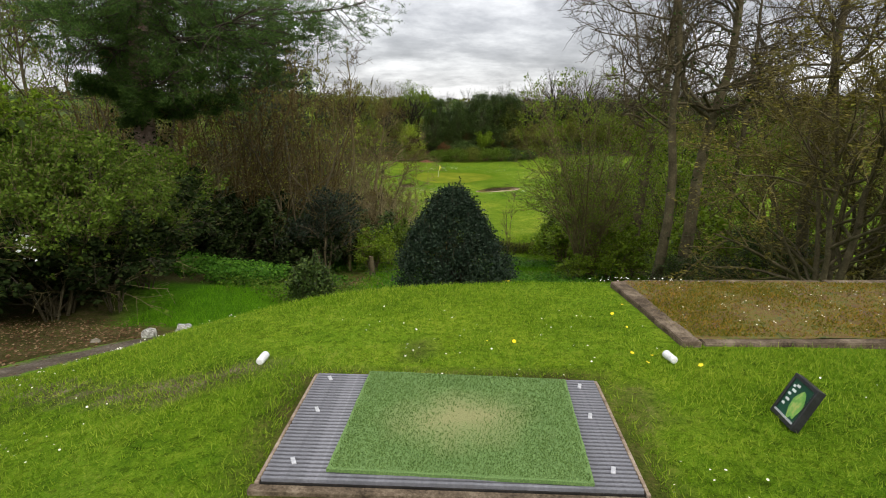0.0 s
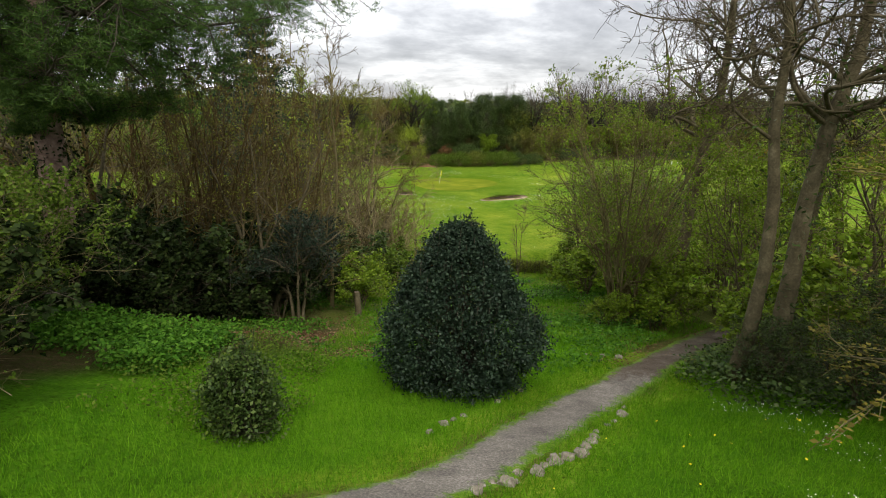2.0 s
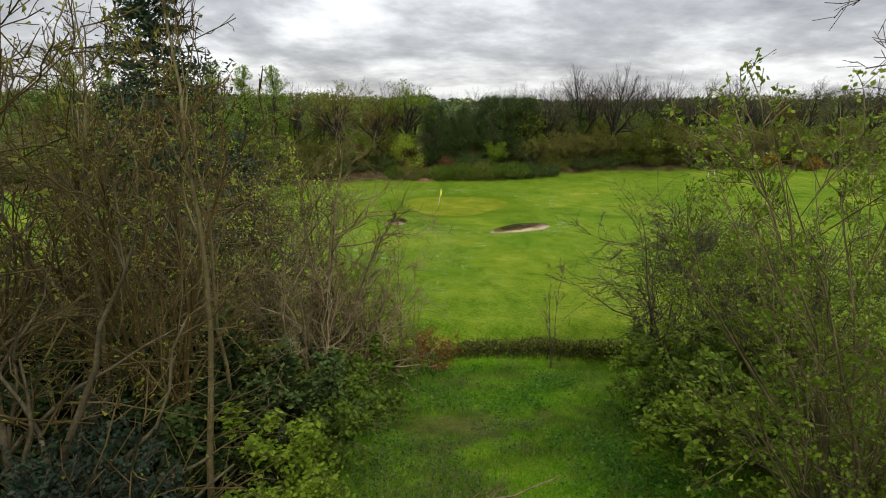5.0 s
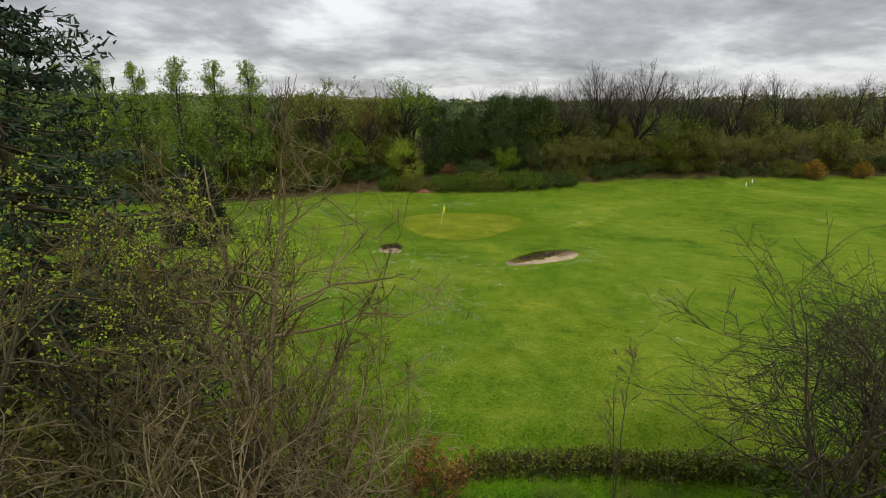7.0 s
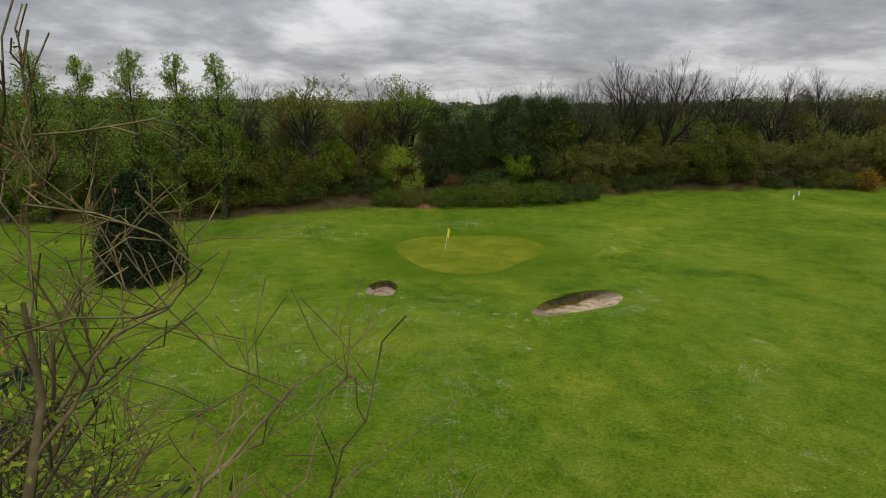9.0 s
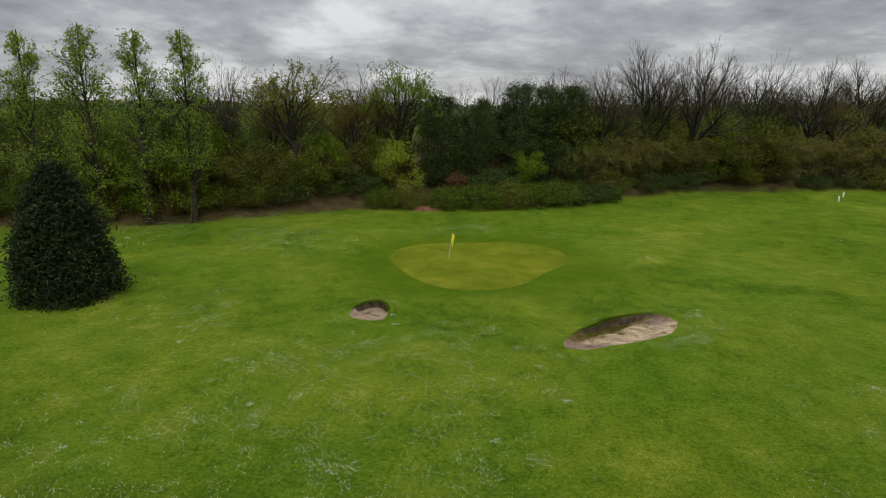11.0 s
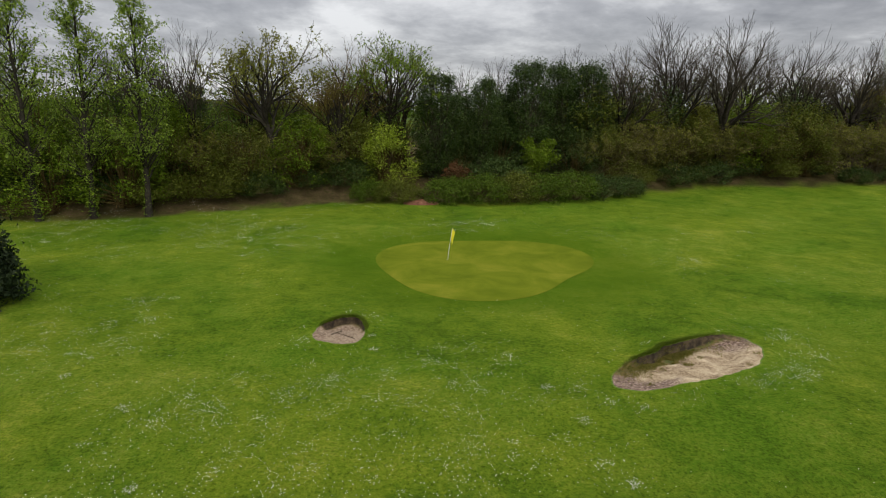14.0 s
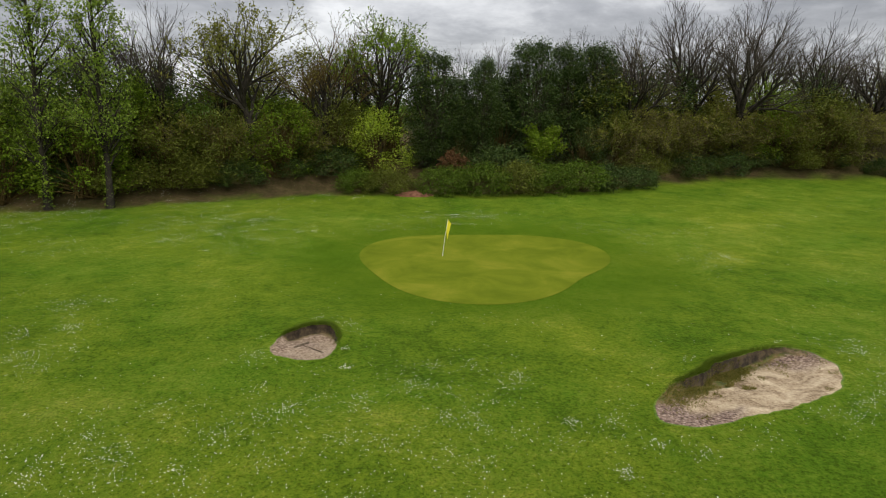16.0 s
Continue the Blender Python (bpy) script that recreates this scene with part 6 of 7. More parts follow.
# ---- the hedge, tee, flag and small things ----
def hedge():
    """A low clipped bank of a hedge across the foot of the fairway."""
    rng = np.random.default_rng(101)
    t = thing("hedge", "low dark scrubby hedge along a bank below the fairway", "hedge")
    wood, green = Bag(), Bag()
    n = 30000
    x = rng.uniform(0.4, 34, n)
    zz = rng.uniform(0, 1, n)
    y = 49.6 + 0.25 * np.sin(x * 0.35) + rng.normal(size=n) * 0.28
    z = land(x, y * 0 + 49.3) + zz ** 0.7 * (0.88 + 0.4 * fbm(x, 0 * x, 0.6, 4, 4)) * smooth(-0.3, 2.0, x + rng.normal(size=n) * 0.3)
    leaves(green, np.stack([x, y, z], 1), 0.085, rng, 0.2)
    m = 900
    x = rng.uniform(0.4, 34, m)
    b = np.stack([x, 49.6 + rng.normal(size=m) * 0.15, land(x, 0 * x + 49.3)], 1)
    h = rng.uniform(0.5, 1.25, m) * smooth(0, 2, x)
    P = np.stack([b, b + np.stack([rng.normal(size=m) * 0.1, rng.normal(size=m) * 0.1, h * 0.5], 1), b + np.stack([rng.normal(size=m) * 0.25, rng.normal(size=m) * 0.2, h], 1)], 1)
    tubes(wood, P, np.full((m, 3), 0.012), 3)
    part("branchwork", wood, M_TWIG_DARK, t)
    part("foliage", green, M_OLIVE, t)


hedge()


def stone(x, y, size, seed, label, flat=0.7, mat=None):
    rng = np.random.default_rng(seed)
    bm = bmesh.new()
    bmesh.ops.create_icosphere(bm, subdivisions=2, radius=size)
    cut = [Vector(rng.normal(size=3)).normalized() for _ in range(7)]
    for v in bm.verts:
        # flattened facets and dents
        for c in cut:
            over = v.co.dot(c) - size * 0.72
            if over > 0:
                v.co -= c * over
        k = 1 + 0.35 * noise.noise(v.co * (1.6 / size) + Vector((seed * 3.1, 0, 0)))
        v.co = Vector((v.co.x * k * 1.2, v.co.y * k, v.co.z * k * flat))
    me = bpy.data.meshes.new("stone")
    bm.to_mesh(me)
    bm.free()
    me.materials.append(mat or M_STONE)
    ob = new("stone", me)
    ob.matrix_basis = pose(x, y, on(x, y) + size * flat * 0.35, 0, 0, rng.uniform(0, 360))
    return tagged(ob, label, "stone", "stones beside the path")


stone(-4.4, 10.15, 0.17, 1, "pale chalky lump of stone beside the path", 0.85, M_PALE)
stone(-4.72, 9.55, 0.15, 5, "pale chalky lump of stone beside the path", 0.8, M_PALE)
rng = np.random.default_rng(88)
EDGING = [(-4.1, 10.7), (-3.9, 11.05), (-3.65, 11.2), (-5.3, 9.0), (-3.4, 11.5), (0.61, 16.4), (0.22, 15.8), (-0.03, 15.2), (0.4, 16.1), (1.38, 17.5), (2.0, 18.4), (4.9, 22.0), (5.3, 21.8), (4.5, 22.3)]
for t in np.linspace(0, 1, 26):
    k = t * 6
    EDGING.append((np.interp(k, range(7), (0.67, 1.08, 1.52, 2.03, 2.36, 2.9, 4.08)) + rng.normal() * 0.07, np.interp(k, range(7), (12.53, 12.96, 13.34, 13.86, 14.16, 15.15, 17.22)) + rng.normal() * 0.07))
for k, (x, y) in enumerate(EDGING):
    s = float(rng.choice([0.07, 0.09, 0.12, 0.15]))
    stone(x, y, s * 0.8, 10 + k, "rough mossy field stone edging the gravel path")


def tee():
    """The driving mat on a ridged rubber base within timber boards."""
    M = pose(0.29, 3.94, on(0.3, 3.9) + 0.012, 0, 0, -2.4)
    base = thing("golf_tee_platform", "ridged grey rubber tee base edged with worn timber boards", "tee platform", at=M)
    bm = box(bmesh.new(), -1.12, -0.71, -0.1, 1.12, 0.69, 0.012)
    part("rubber_sheet", bm, M_GROOVE, base)
    ridge = None
    for k in range(34):
        y = -0.69 + k * 0.0415
        if ridge is None:
            bm = box(bmesh.new(), -1.115, -0.0115, 0.0, 1.115, 0.0115, 0.032, 0.004)
            ridge = part("ridge", bm, M_RUBBER, base)
            ridge.location = (0, y, 0.006)
        else:
            r = new("ridge", ridge.data)
            r.parent, r.location = base, (0, y, 0.006)
    for n, b in (("side_board", (-1.15, -0.72, -0.12, -1.125, 0.7, 0.02)), ("side_board", (1.125, -0.72, -0.12, 1.15, 0.7, 0.02)), ("front_board", (-1.17, -0.79, -0.14, 1.17, -0.725, 0.012)), ("step_board", (-1.17, -0.87, -0.16, -0.35, -0.797, -0.03)), ("step_board", (-0.34, -0.88, -0.16, 1.2, -0.8, -0.035)), ("back_board", (-1.15, 0.705, -0.12, 1.15, 0.73, 0.015))):
        part(n, box(bmesh.new(), *b, bevel=0.006), M_FRESH if n in ("side_board", "back_board") else M_TIMBER, base)
    for x, y in ((-1.0, 0.6), (-0.98, 0.1), (-0.97, -0.53), (0.98, 0.58), (0.97, 0.12), (0.98, -0.52)):
        bm = box(bmesh.new(), -0.014, -0.035, 0, 0.014, 0.035, 0.012, 0.003)
        c = part("fixing_clip", bm, M_METAL, base)
        c.matrix_basis = pose(x, y, 0.034, 0, 0, 25 if x < 0 else -15)
    # mat
    m, n, lk, bs = nodes("artificial_turf")
    pos = n.new("ShaderNodeTexCoord").outputs["Object"]
    sp = n.new("ShaderNodeVectorMath")
    sp.operation = "MULTIPLY"
    sp.inputs[1].default_value = (1.25, 1.7, 1.0)
    lk.new(pos, sp.inputs[0])
    ln = n.new("ShaderNodeVectorMath")
    ln.operation = "LENGTH"
    lk.new(sp.outputs[0], ln.inputs[0])
    wob, fine = noise_tex(n, lk, 3, 4, 0.6, pos), noise_tex(n, lk, 90, 4, 0.7, pos)
    worn = maths(n, lk, "ADD", ln.outputs["Value"], maths(n, lk, "MULTIPLY", wob.outputs["Fac"], 0.9))
    g = ramp_of(n, lk, fine.outputs["Fac"], [(0.3, (0.05, 0.105, 0.025)), (0.5, (0.11, 0.195, 0.05)), (0.7, (0.2, 0.3, 0.09))])
    w = ramp_of(n, lk, fine.outputs["Fac"], [(0.3, (0.14, 0.15, 0.05)), (0.5, (0.22, 0.225, 0.085)), (0.7, (0.3, 0.29, 0.13))])
    mr = n.new("ShaderNodeMapRange")
    mr.inputs["From Min"].default_value, mr.inputs["From Max"].default_value = 1.25, 0.55
    lk.new(worn, mr.inputs["Value"])
    lk.new(mix_rgb(n, lk, g, w, mr.outputs["Result"]), bs.inputs["Base Color"])
    bs.inputs["Roughness"].default_value = 0.9
    bump(n, lk, bs, fine.outputs["Fac"], 0.6, 0.006)
    rng = np.random.default_rng(9)
    mat_t = thing("tee_mat", "green artificial turf mat worn pale in the middle", "mat", at=pose(0.36, 3.955, on(0.3, 3.9) + 0.047, 0, 0, -4.4))
    bm = bmesh.new()
    bmesh.ops.create_grid(bm, x_segments=40, y_segments=34, size=0.5)
    for v in bm.verts:
        x, y = v.co.x * 1.58, v.co.y * 1.34
        v.co = Vector((x + 0.004 * noise.noise((x * 9, y * 9, 0)), y + 0.004 * noise.noise((x * 9, y * 9, 4)), 0.022 + 0.006 * noise.noise((x * 3, y * 3, 1))))
    r = bmesh.ops.extrude_face_region(bm, geom=bm.faces[:])
    for e in r["geom"]:
        if isinstance(e, bmesh.types.BMVert):
            e.co.z = 0.0
    bmesh.ops.recalc_face_normals(bm, faces=bm.faces[:])
    part("turf", bm, m, mat_t)
    pile = Bag()
    q = np.stack([rng.uniform(-0.775, 0.775, 26000), rng.uniform(-0.655, 0.655, 26000), np.full(26000, 0.024)], 1)
    keep = np.hypot(q[:, 0] * 1.3, q[:, 1] * 1.5) + rng.random(26000) * 0.7 > 0.75
    q = q[keep]
    d = unit(rng.normal(size=q.shape) * [0.5, 0.5, 0] + [0, 0, 1]) * rng.uniform(0.008, 0.016, len(q))[:, None]
    s = unit(np.cross(d, rng.normal(size=q.shape))) * 0.003
    pile.add(np.stack([q - s, q + s, q + d], 1).reshape(-1, 3), np.arange(len(q) * 3).reshape(-1, 3))
    tagged(part("fibre", pile, M_PILE, mat_t), kind="stuff")


M_PILE = leaf("artificial_pile", (0.075, 0.13, 0.03), (0.105, 0.18, 0.042), (0.15, 0.23, 0.06), 0.6, 0.15, 2)
tee()


def tee_marker(x, y, turn):
    bm = bmesh.new()
    bmesh.ops.create_cone(bm, cap_ends=True, segments=14, radius1=0.038, radius2=0.034, depth=0.16)
    bmesh.ops.bevel(bm, geom=[e for e in bm.edges if abs(e.verts[0].co.z - e.verts[1].co.z) < 1e-4], offset=0.018, segments=3, profile=0.6, affect="EDGES")
    me = bpy.data.meshes.new("tee_marker")
    bm.to_mesh(me)
    bm.free()
    me.materials.append(M_WHITE)
    ob = new("tee_marker", me)
    ob.matrix_basis = pose(x, y, on(x, y) + 0.034, 90, 0, turn)
    tagged(ob, "short rounded white tee marker lying on the grass", "tee marker", "pair of tee markers")


tee_marker(-1.365, 5.05, -4)
tee_marker(2.24, 5.09, 9)


def sign():
    """A lectern sign facing the mat; its face leans back."""
    t = thing("tee_sign", "small black framed information sign with a green hole map", "sign", at=pose(2.66, 3.9, on(2.6, 4.0), 0, 0, 0))
    u, v = Vector((-0.1, -1, 0)).normalized(), Vector((0.45, 0, 0.89)).normalized()
    w = u.cross(v).normalized()
    F = Matrix(((u.x * 0.8, v.x * 1.02, w.x, 0.08), (u.y * 0.8, v.y * 1.02, w.y, 0.17), (u.z * 0.8, v.z * 1.02, w.z, 0.165), (0, 0, 0, 1)))
    fr = bmesh.new()
    for b in ((-0.19, -0.15, -0.045, -0.158, 0.15, 0.018), (0.158, -0.15, -0.045, 0.19, 0.15, 0.018), (-0.19, -0.165, -0.045, 0.19, -0.135, 0.018), (-0.19, 0.135, -0.045, 0.19, 0.165, 0.018)):
        box(fr, *b, bevel=0.004)
    part("frame", fr, M_BLACK, t).matrix_basis = F
    face = part("face", box(bmesh.new(), -0.158, -0.135, -0.03, 0.158, 0.135, 0.006), M_SIGN, t, "dark green printed panel")
    face.matrix_basis = F
    mp = bmesh.new()
    bmesh.ops.create_circle(mp, cap_ends=True, segments=28, radius=0.1)
    for p in mp.verts:
        k = 1 + 0.25 * noise.noise(p.co * 20)
        p.co = Vector((p.co.x * 0.85 * k + 0.055, p.co.y * 1.05 * k - 0.01, 0.0085))
    part("hole_map", mp, M_SIGNMAP, face, "light green map of the hole")
    for x, y, wd in ((-0.115, 0.085, 0.03), (-0.085, 0.055, 0.06), (-0.115, 0.02, 0.04), (-0.095, -0.02, 0.055), (-0.115, -0.06, 0.04), (-0.065, 0.1, 0.05)):
        part("text_bar", box(bmesh.new(), x - wd / 2, y - 0.009, 0.006, x + wd / 2, y + 0.009, 0.009), M_WHITE, face)
    part("ledge", box(bmesh.new(), -0.158, -0.135, 0.006, 0.158, -0.122, 0.016), M_METAL, t).matrix_basis = F
    st = part("stake", box(bmesh.new(), -0.02, -0.03, -0.2, 0.02, 0.03, 0.16, 0.004), M_BLACK, t)
    st.matrix_basis = pose(0.14, 0.17, 0)


M_SIGN = rough_stuff("sign_green", [(0.3, (0.01, 0.05, 0.03)), (0.5, (0.014, 0.07, 0.04)), (0.7, (0.02, 0.09, 0.05))], 4, 0.3, fine=30, bump_distance=0.0005)
M_SIGNMAP = rough_stuff("sign_map_green", [(0.35, (0.12, 0.3, 0.05)), (0.5, (0.2, 0.42, 0.09)), (0.65, (0.5, 0.5, 0.15))], 18, 0.3, fine=45, bump_distance=0.0005)
sign()


def old_tee():
    """The disused tee: a mossy gravel bed within timber sleepers."""
    t = thing("old_tee", "disused tee bed, moss and grit within timber sleepers", "tee bed", at=pose(0, 0, on(4, 6.5), 0, 0, 0))
    m, n, lk, bs = nodes("mossy_grit")
    pos = n.new("ShaderNodeTexCoord").outputs["Object"]
    a, b = noise_tex(n, lk, 4.2, 8, 0.8, pos, 0.6), noise_tex(n, lk, 30, 5, 0.8, pos)
    f = maths(n, lk, "ADD", maths(n, lk, "MULTIPLY", a.outputs["Fac"], 0.6), maths(n, lk, "MULTIPLY", b.outputs["Fac"], 0.4))
    lk.new(ramp_of(n, lk, f, [(0.4, (0.035, 0.05, 0.005)), (0.455, (0.09, 0.1, 0.01)), (0.49, (0.15, 0.11, 0.014)), (0.52, (0.13, 0.062, 0.012)), (0.555, (0.075, 0.042, 0.014)), (0.6, (0.12, 0.1, 0.05)), (0.67, (0.32, 0.28, 0.2))]), bs.inputs["Base Color"])
    bs.inputs["Roughness"].default_value = 0.95
    bump(n, lk, bs, b.outputs["Fac"], 0.8, 0.02)
    bm = bmesh.new()
    bmesh.ops.create_grid(bm, x_segments=60, y_segments=24, size=0.5)
    for v in bm.verts:
        u, w = v.co.x + 0.5, v.co.y + 0.5
        x = 2.5 + u * 6.4 - w * 0.1
        y = 5.53 + w * 1.9 + u * 0.15
        v.co = Vector((x, y, 0.055 + 0.012 * noise.noise((x * 1.2, y * 1.2, 0)) + 0.008 * noise.noise((x * 6, y * 6, 3))))
    part("bed", bm, m, t)

    def sleeper(p, q, w, h):
        L = math.hypot(q[0] - p[0], q[1] - p[1])
        bm = box(bmesh.new(), 0, -w / 2, -0.12, L, w / 2, h)
        bmesh.ops.subdivide_edges(bm, edges=[e for e in bm.edges if abs(e.verts[0].co.x - e.verts[1].co.x) > L * 0.5], cuts=12)
        for v in bm.verts:
            v.co += Vector((0, 0.012 * noise.noise(v.co * 4), 0.012 * noise.noise(v.co * 5 + Vector((0, 0, 3)))))
        bmesh.ops.bevel(bm, geom=[e for e in bm.edges if e.calc_face_angle(0) > 0.8], offset=0.01, segments=2, affect="EDGES")
        s = part("sleeper", bm, M_TIMBER, t)
        s.matrix_basis = pose(p[0], p[1], 0, 0, 0, math.degrees(math.atan2(q[1] - p[1], q[0] - p[0])))

    sleeper((2.57, 5.4), (2.43, 7.36), 0.19, 0.075)
    sleeper((2.7, 5.49), (5.4, 5.55), 0.12, 0.05)
    sleeper((5.45, 5.56), (8.7, 5.66), 0.12, 0.07)
    sleeper((2.55, 7.44), (5.1, 7.5), 0.14, 0.05)
    sleeper((5.15, 7.5), (8.5, 7.6), 0.14, 0.06)


old_tee()


def flagstick():
    gx, gy = -0.26, 85.9
    t = thing("flagstick", "thin white flagstick with a yellow flag, standing in the hole", "flagstick", at=pose(gx, gy, on(gx, gy) + 0.012, 0, 0, 0))
    b = Bag()
    P = np.array([[[0, 0, -0.1], [0.1, 0, 0.8], [0.24, 0, 1.72]]])
    tubes(b, P, np.array([[0.013, 0.012, 0.01]]), 8)
    part("stick", b, M_WHITE, t)
    bm = bmesh.new()
    bmesh.ops.create_grid(bm, x_segments=10, y_segments=8, size=0.5)
    for v in bm.verts:
        u, w = v.co.x + 0.5, v.co.y + 0.5
        v.co = Vector((0.17 + 0.075 * w + u * 0.17 * (0.35 + 0.5 * w), 0.05 * math.sin(u * 6 + w * 2) * u, 1.12 + 0.6 * w - u * 0.3 * (1.1 - 0.4 * w) - 0.0))
    r = bmesh.ops.extrude_face_region(bm, geom=bm.faces[:])
    for e in r["geom"]:
        if isinstance(e, bmesh.types.BMVert):
            e.co.y += 0.004
    bmesh.ops.recalc_face_normals(bm, faces=bm.faces[:])
    part("flag", bm, M_YELLOW, t, "yellow cloth flag hanging limp")
    b = Bag()
    tubes(b, np.array([[[0, 0, -0.1], [0, 0, 0.004]]]), np.full((1, 2), 0.054), 16)
    part("cup", b, M_WHITE, t)


flagstick()


def rake(x, y, z, turn, length=1.5):
    t = thing("bunker_rake", "long-handled bunker rake lying in the sand", "rake", at=pose(x, y, z, 0, 0, turn))
    b = Bag()
    tubes(b, np.array([[[0, 0, 0.03], [length / 2, 0, 0.04], [length, 0, 0.03]]]), np.full((1, 3), 0.016), 6)
    part("handle", b, M_TIMBER, t)
    bm = box(bmesh.new(), -0.03, -0.25, 0.01, 0.03, 0.25, 0.05, 0.008)
    part("head", bm, M_TIMBER, t)
    tine = None
    for k in range(9):
        if tine is None:
            tine = part("tine", box(bmesh.new(), -0.008, -0.008, -0.05, 0.008, 0.008, 0.02), M_BLACK, t)
            tine.location = (0, -0.23, 0)
        else:
            c = new("tine", tine.data)
            c.parent, c.location = t, (0, -0.23 + k * 0.0575, 0)


rake(-4.3, 74.95, float(land(-4.2, 74.8, False)) - 0.115, -38, 1.3)


def post(x, y):
    t = thing("tee_post", "short white post marking the neighbouring tee", "post", "neighbouring tee posts", at=pose(x, y, on(x, y)))
    part("shaft", box(bmesh.new(), -0.06, -0.06, -0.2, 0.06, 0.06, 0.5, 0.015), M_WHITE, t)
    part("cap", box(bmesh.new(), -0.075, -0.075, 0.502, 0.075, 0.075, 0.54, 0.012), M_WHITE, t)


post(39.4, 107.3)
post(41.3, 109.5)


def fallen_branch(x, y, turn):
    rng = np.random.default_rng(77)
    t = thing("fallen_branch", "bare pale branch lying in the grass", "branch", at=pose(x, y, on(x, y) + 0.12, 0, -6, turn))
    b = Bag()
    P, R = stem([(-1.8, 0, 0), (-0.5, 0.12, 0.15), (0.8, -0.05, 0.1), (2.2, 0.2, 0.2)], 0.045, 0.015, 9, rng, 0.02)
    tubes(b, P, R, 6)
    P1, R1 = limbs(P, R, 7, (0.15, 0.3), 0.6, (25, 50), rng, 4, 0.2, 0.15, 0.05)
    tubes(b, P1, R1, 4)
    part("wood", b, M_TWIG_GREY, t)


fallen_branch(1.3, 33.2, 12)


def stump(x, y):
    t = thing("tree_stump", "weathered broken tree stump among nettles", "stump", at=pose(x, y, on(x, y)))
    b = Bag()
    P, R = stem([(0, 0, -0.1), (0.05, 0, 0.5), (0.02, 0.03, 1.05)], 0.16, 0.11, 8, np.random.default_rng(3), 0.012)
    tubes(b, P, R, 10)
    part("bole", b, M_BARK, t)
    bm = bmesh.new()
    bmesh.ops.create_circle(bm, cap_ends=True, segments=10, radius=0.115)
    c = part("cut_face", bm, M_TIMBER, t)
    c.location = tuple(P[0, -1])


stump(-3.35, 29.3)

# ---- grass, flowers, undergrowth ----
def blades(name, x, y, height, width, material, label, rng, lean=0.5, holes=True, sink=0.0):
    z = land(x, y, holes) + sink
    n = len(x)
    b = np.stack([x, y, z - 0.01], 1)
    d = unit(rng.normal(size=(n, 3)) * [lean, lean, 0] + [0, 0, 1]) * (height * rng.uniform(0.5, 1.3, n))[:, None]
    s = unit(np.cross(d, rng.normal(size=(n, 3)))) * (width * 0.5)
    bag = Bag().add(np.stack([b - s, b + s, b + d], 1).reshape(-1, 3), np.arange(n * 3).reshape(-1, 3))
    me = bag.mesh(name)
    me.materials.append(material)
    return tagged(new(name, me), label, "grass", kind="stuff")


def scatter(n, x0, x1, y0, y1, rng, keep=None):
    x, y = rng.uniform(x0, x1, n), rng.uniform(y0, y1, n)
    if keep is not None:
        k = keep(x, y)
        x, y = x[k], y[k]
    return x, y


def off_tee(x, y):
    return ~((np.abs(x - 0.3) < 1.2) & (y > 3.03) & (y < 4.7)) & ~((x > 2.25) & (y > 5.42) & (y < 7.58) & (x < 9)) & (away_from_path(x, y) > 0.42)


M_NETTLE = leaf("nettle_leaf", (0.025, 0.075, 0.008), (0.06, 0.16, 0.012), (0.13, 0.26, 0.03), 0.55, 0.3, gloss=0.05)
M_MOSS = leaf("moss_tuft", (0.05, 0.075, 0.006), (0.15, 0.14, 0.012), (0.34, 0.18, 0.03), 0.7, 0.15, 1.5)
M_WEED = leaf("bunker_weed", (0.08, 0.085, 0.012), (0.17, 0.16, 0.03), (0.3, 0.24, 0.08), 0.7, 0.3, 0.9)
M_RIM = leaf("rim_grass_blade", (0.05, 0.085, 0.006), (0.09, 0.14, 0.009), (0.15, 0.19, 0.025), 0.6, 0.25, 0.8)
rng = np.random.default_rng(201)
x, y = scatter(230000, -4.6, 7.0, 2.2, 10.0, rng, lambda x, y: off_tee(x, y) & (fbm(x, y, 1.1, 4, 12) + 0.3 * fbm(x, y, 0.25, 4, 11) < 0.4 + rng.uniform(-0.3, 0.3, len(x))))
blades("lawn_grass", x, y, 0.06 * (1 + 0.6 * fbm(x, y, 0.9, 3, 15)), 0.008, M_GRASS, "short springy lawn grass on the tee mound", rng, 0.7)
x, y = scatter(120000, -7.0, 9.0, 9.6, 21.0, rng, lambda x, y: off_tee(x, y) & (away_from_path(x, y) > 0.42 + 0.35 * rng.random(len(x))) & (x > -6.6 + 0.25 * (y - 10)) & ((x > -4) | (y > 11.4 - 0.35 * (x + 6))))
blades("long_grass", x, y, 0.16, 0.010, M_LUSH, "long lush bright green grass on the slope", rng, 0.45)
x, y = scatter(100000, -3.5, 11.0, 21.0, 49.0, rng, lambda x, y: (away_from_path(x, y) > 1.0) & (fbm(x, y, 0.5, 3, 44) > -0.55 + 0.5 * rng.random(len(x))))
blades("meadow_grass", x, y, 0.2, 0.018, M_LUSH, "rank meadow grass in the hollow", rng, 0.5)
x, y = scatter(26000, -3.5, 9.5, 23.0, 49.0, rng, lambda x, y: (away_from_path(x, y) > 1.0) & (fbm(x, y, 0.55, 3, 47) > 0.05 + 0.35 * rng.random(len(x))))
blades("dry_grass", x, y, 0.26, 0.014, M_DRY, "pale dry grass stalks in the hollow", rng, 0.7)


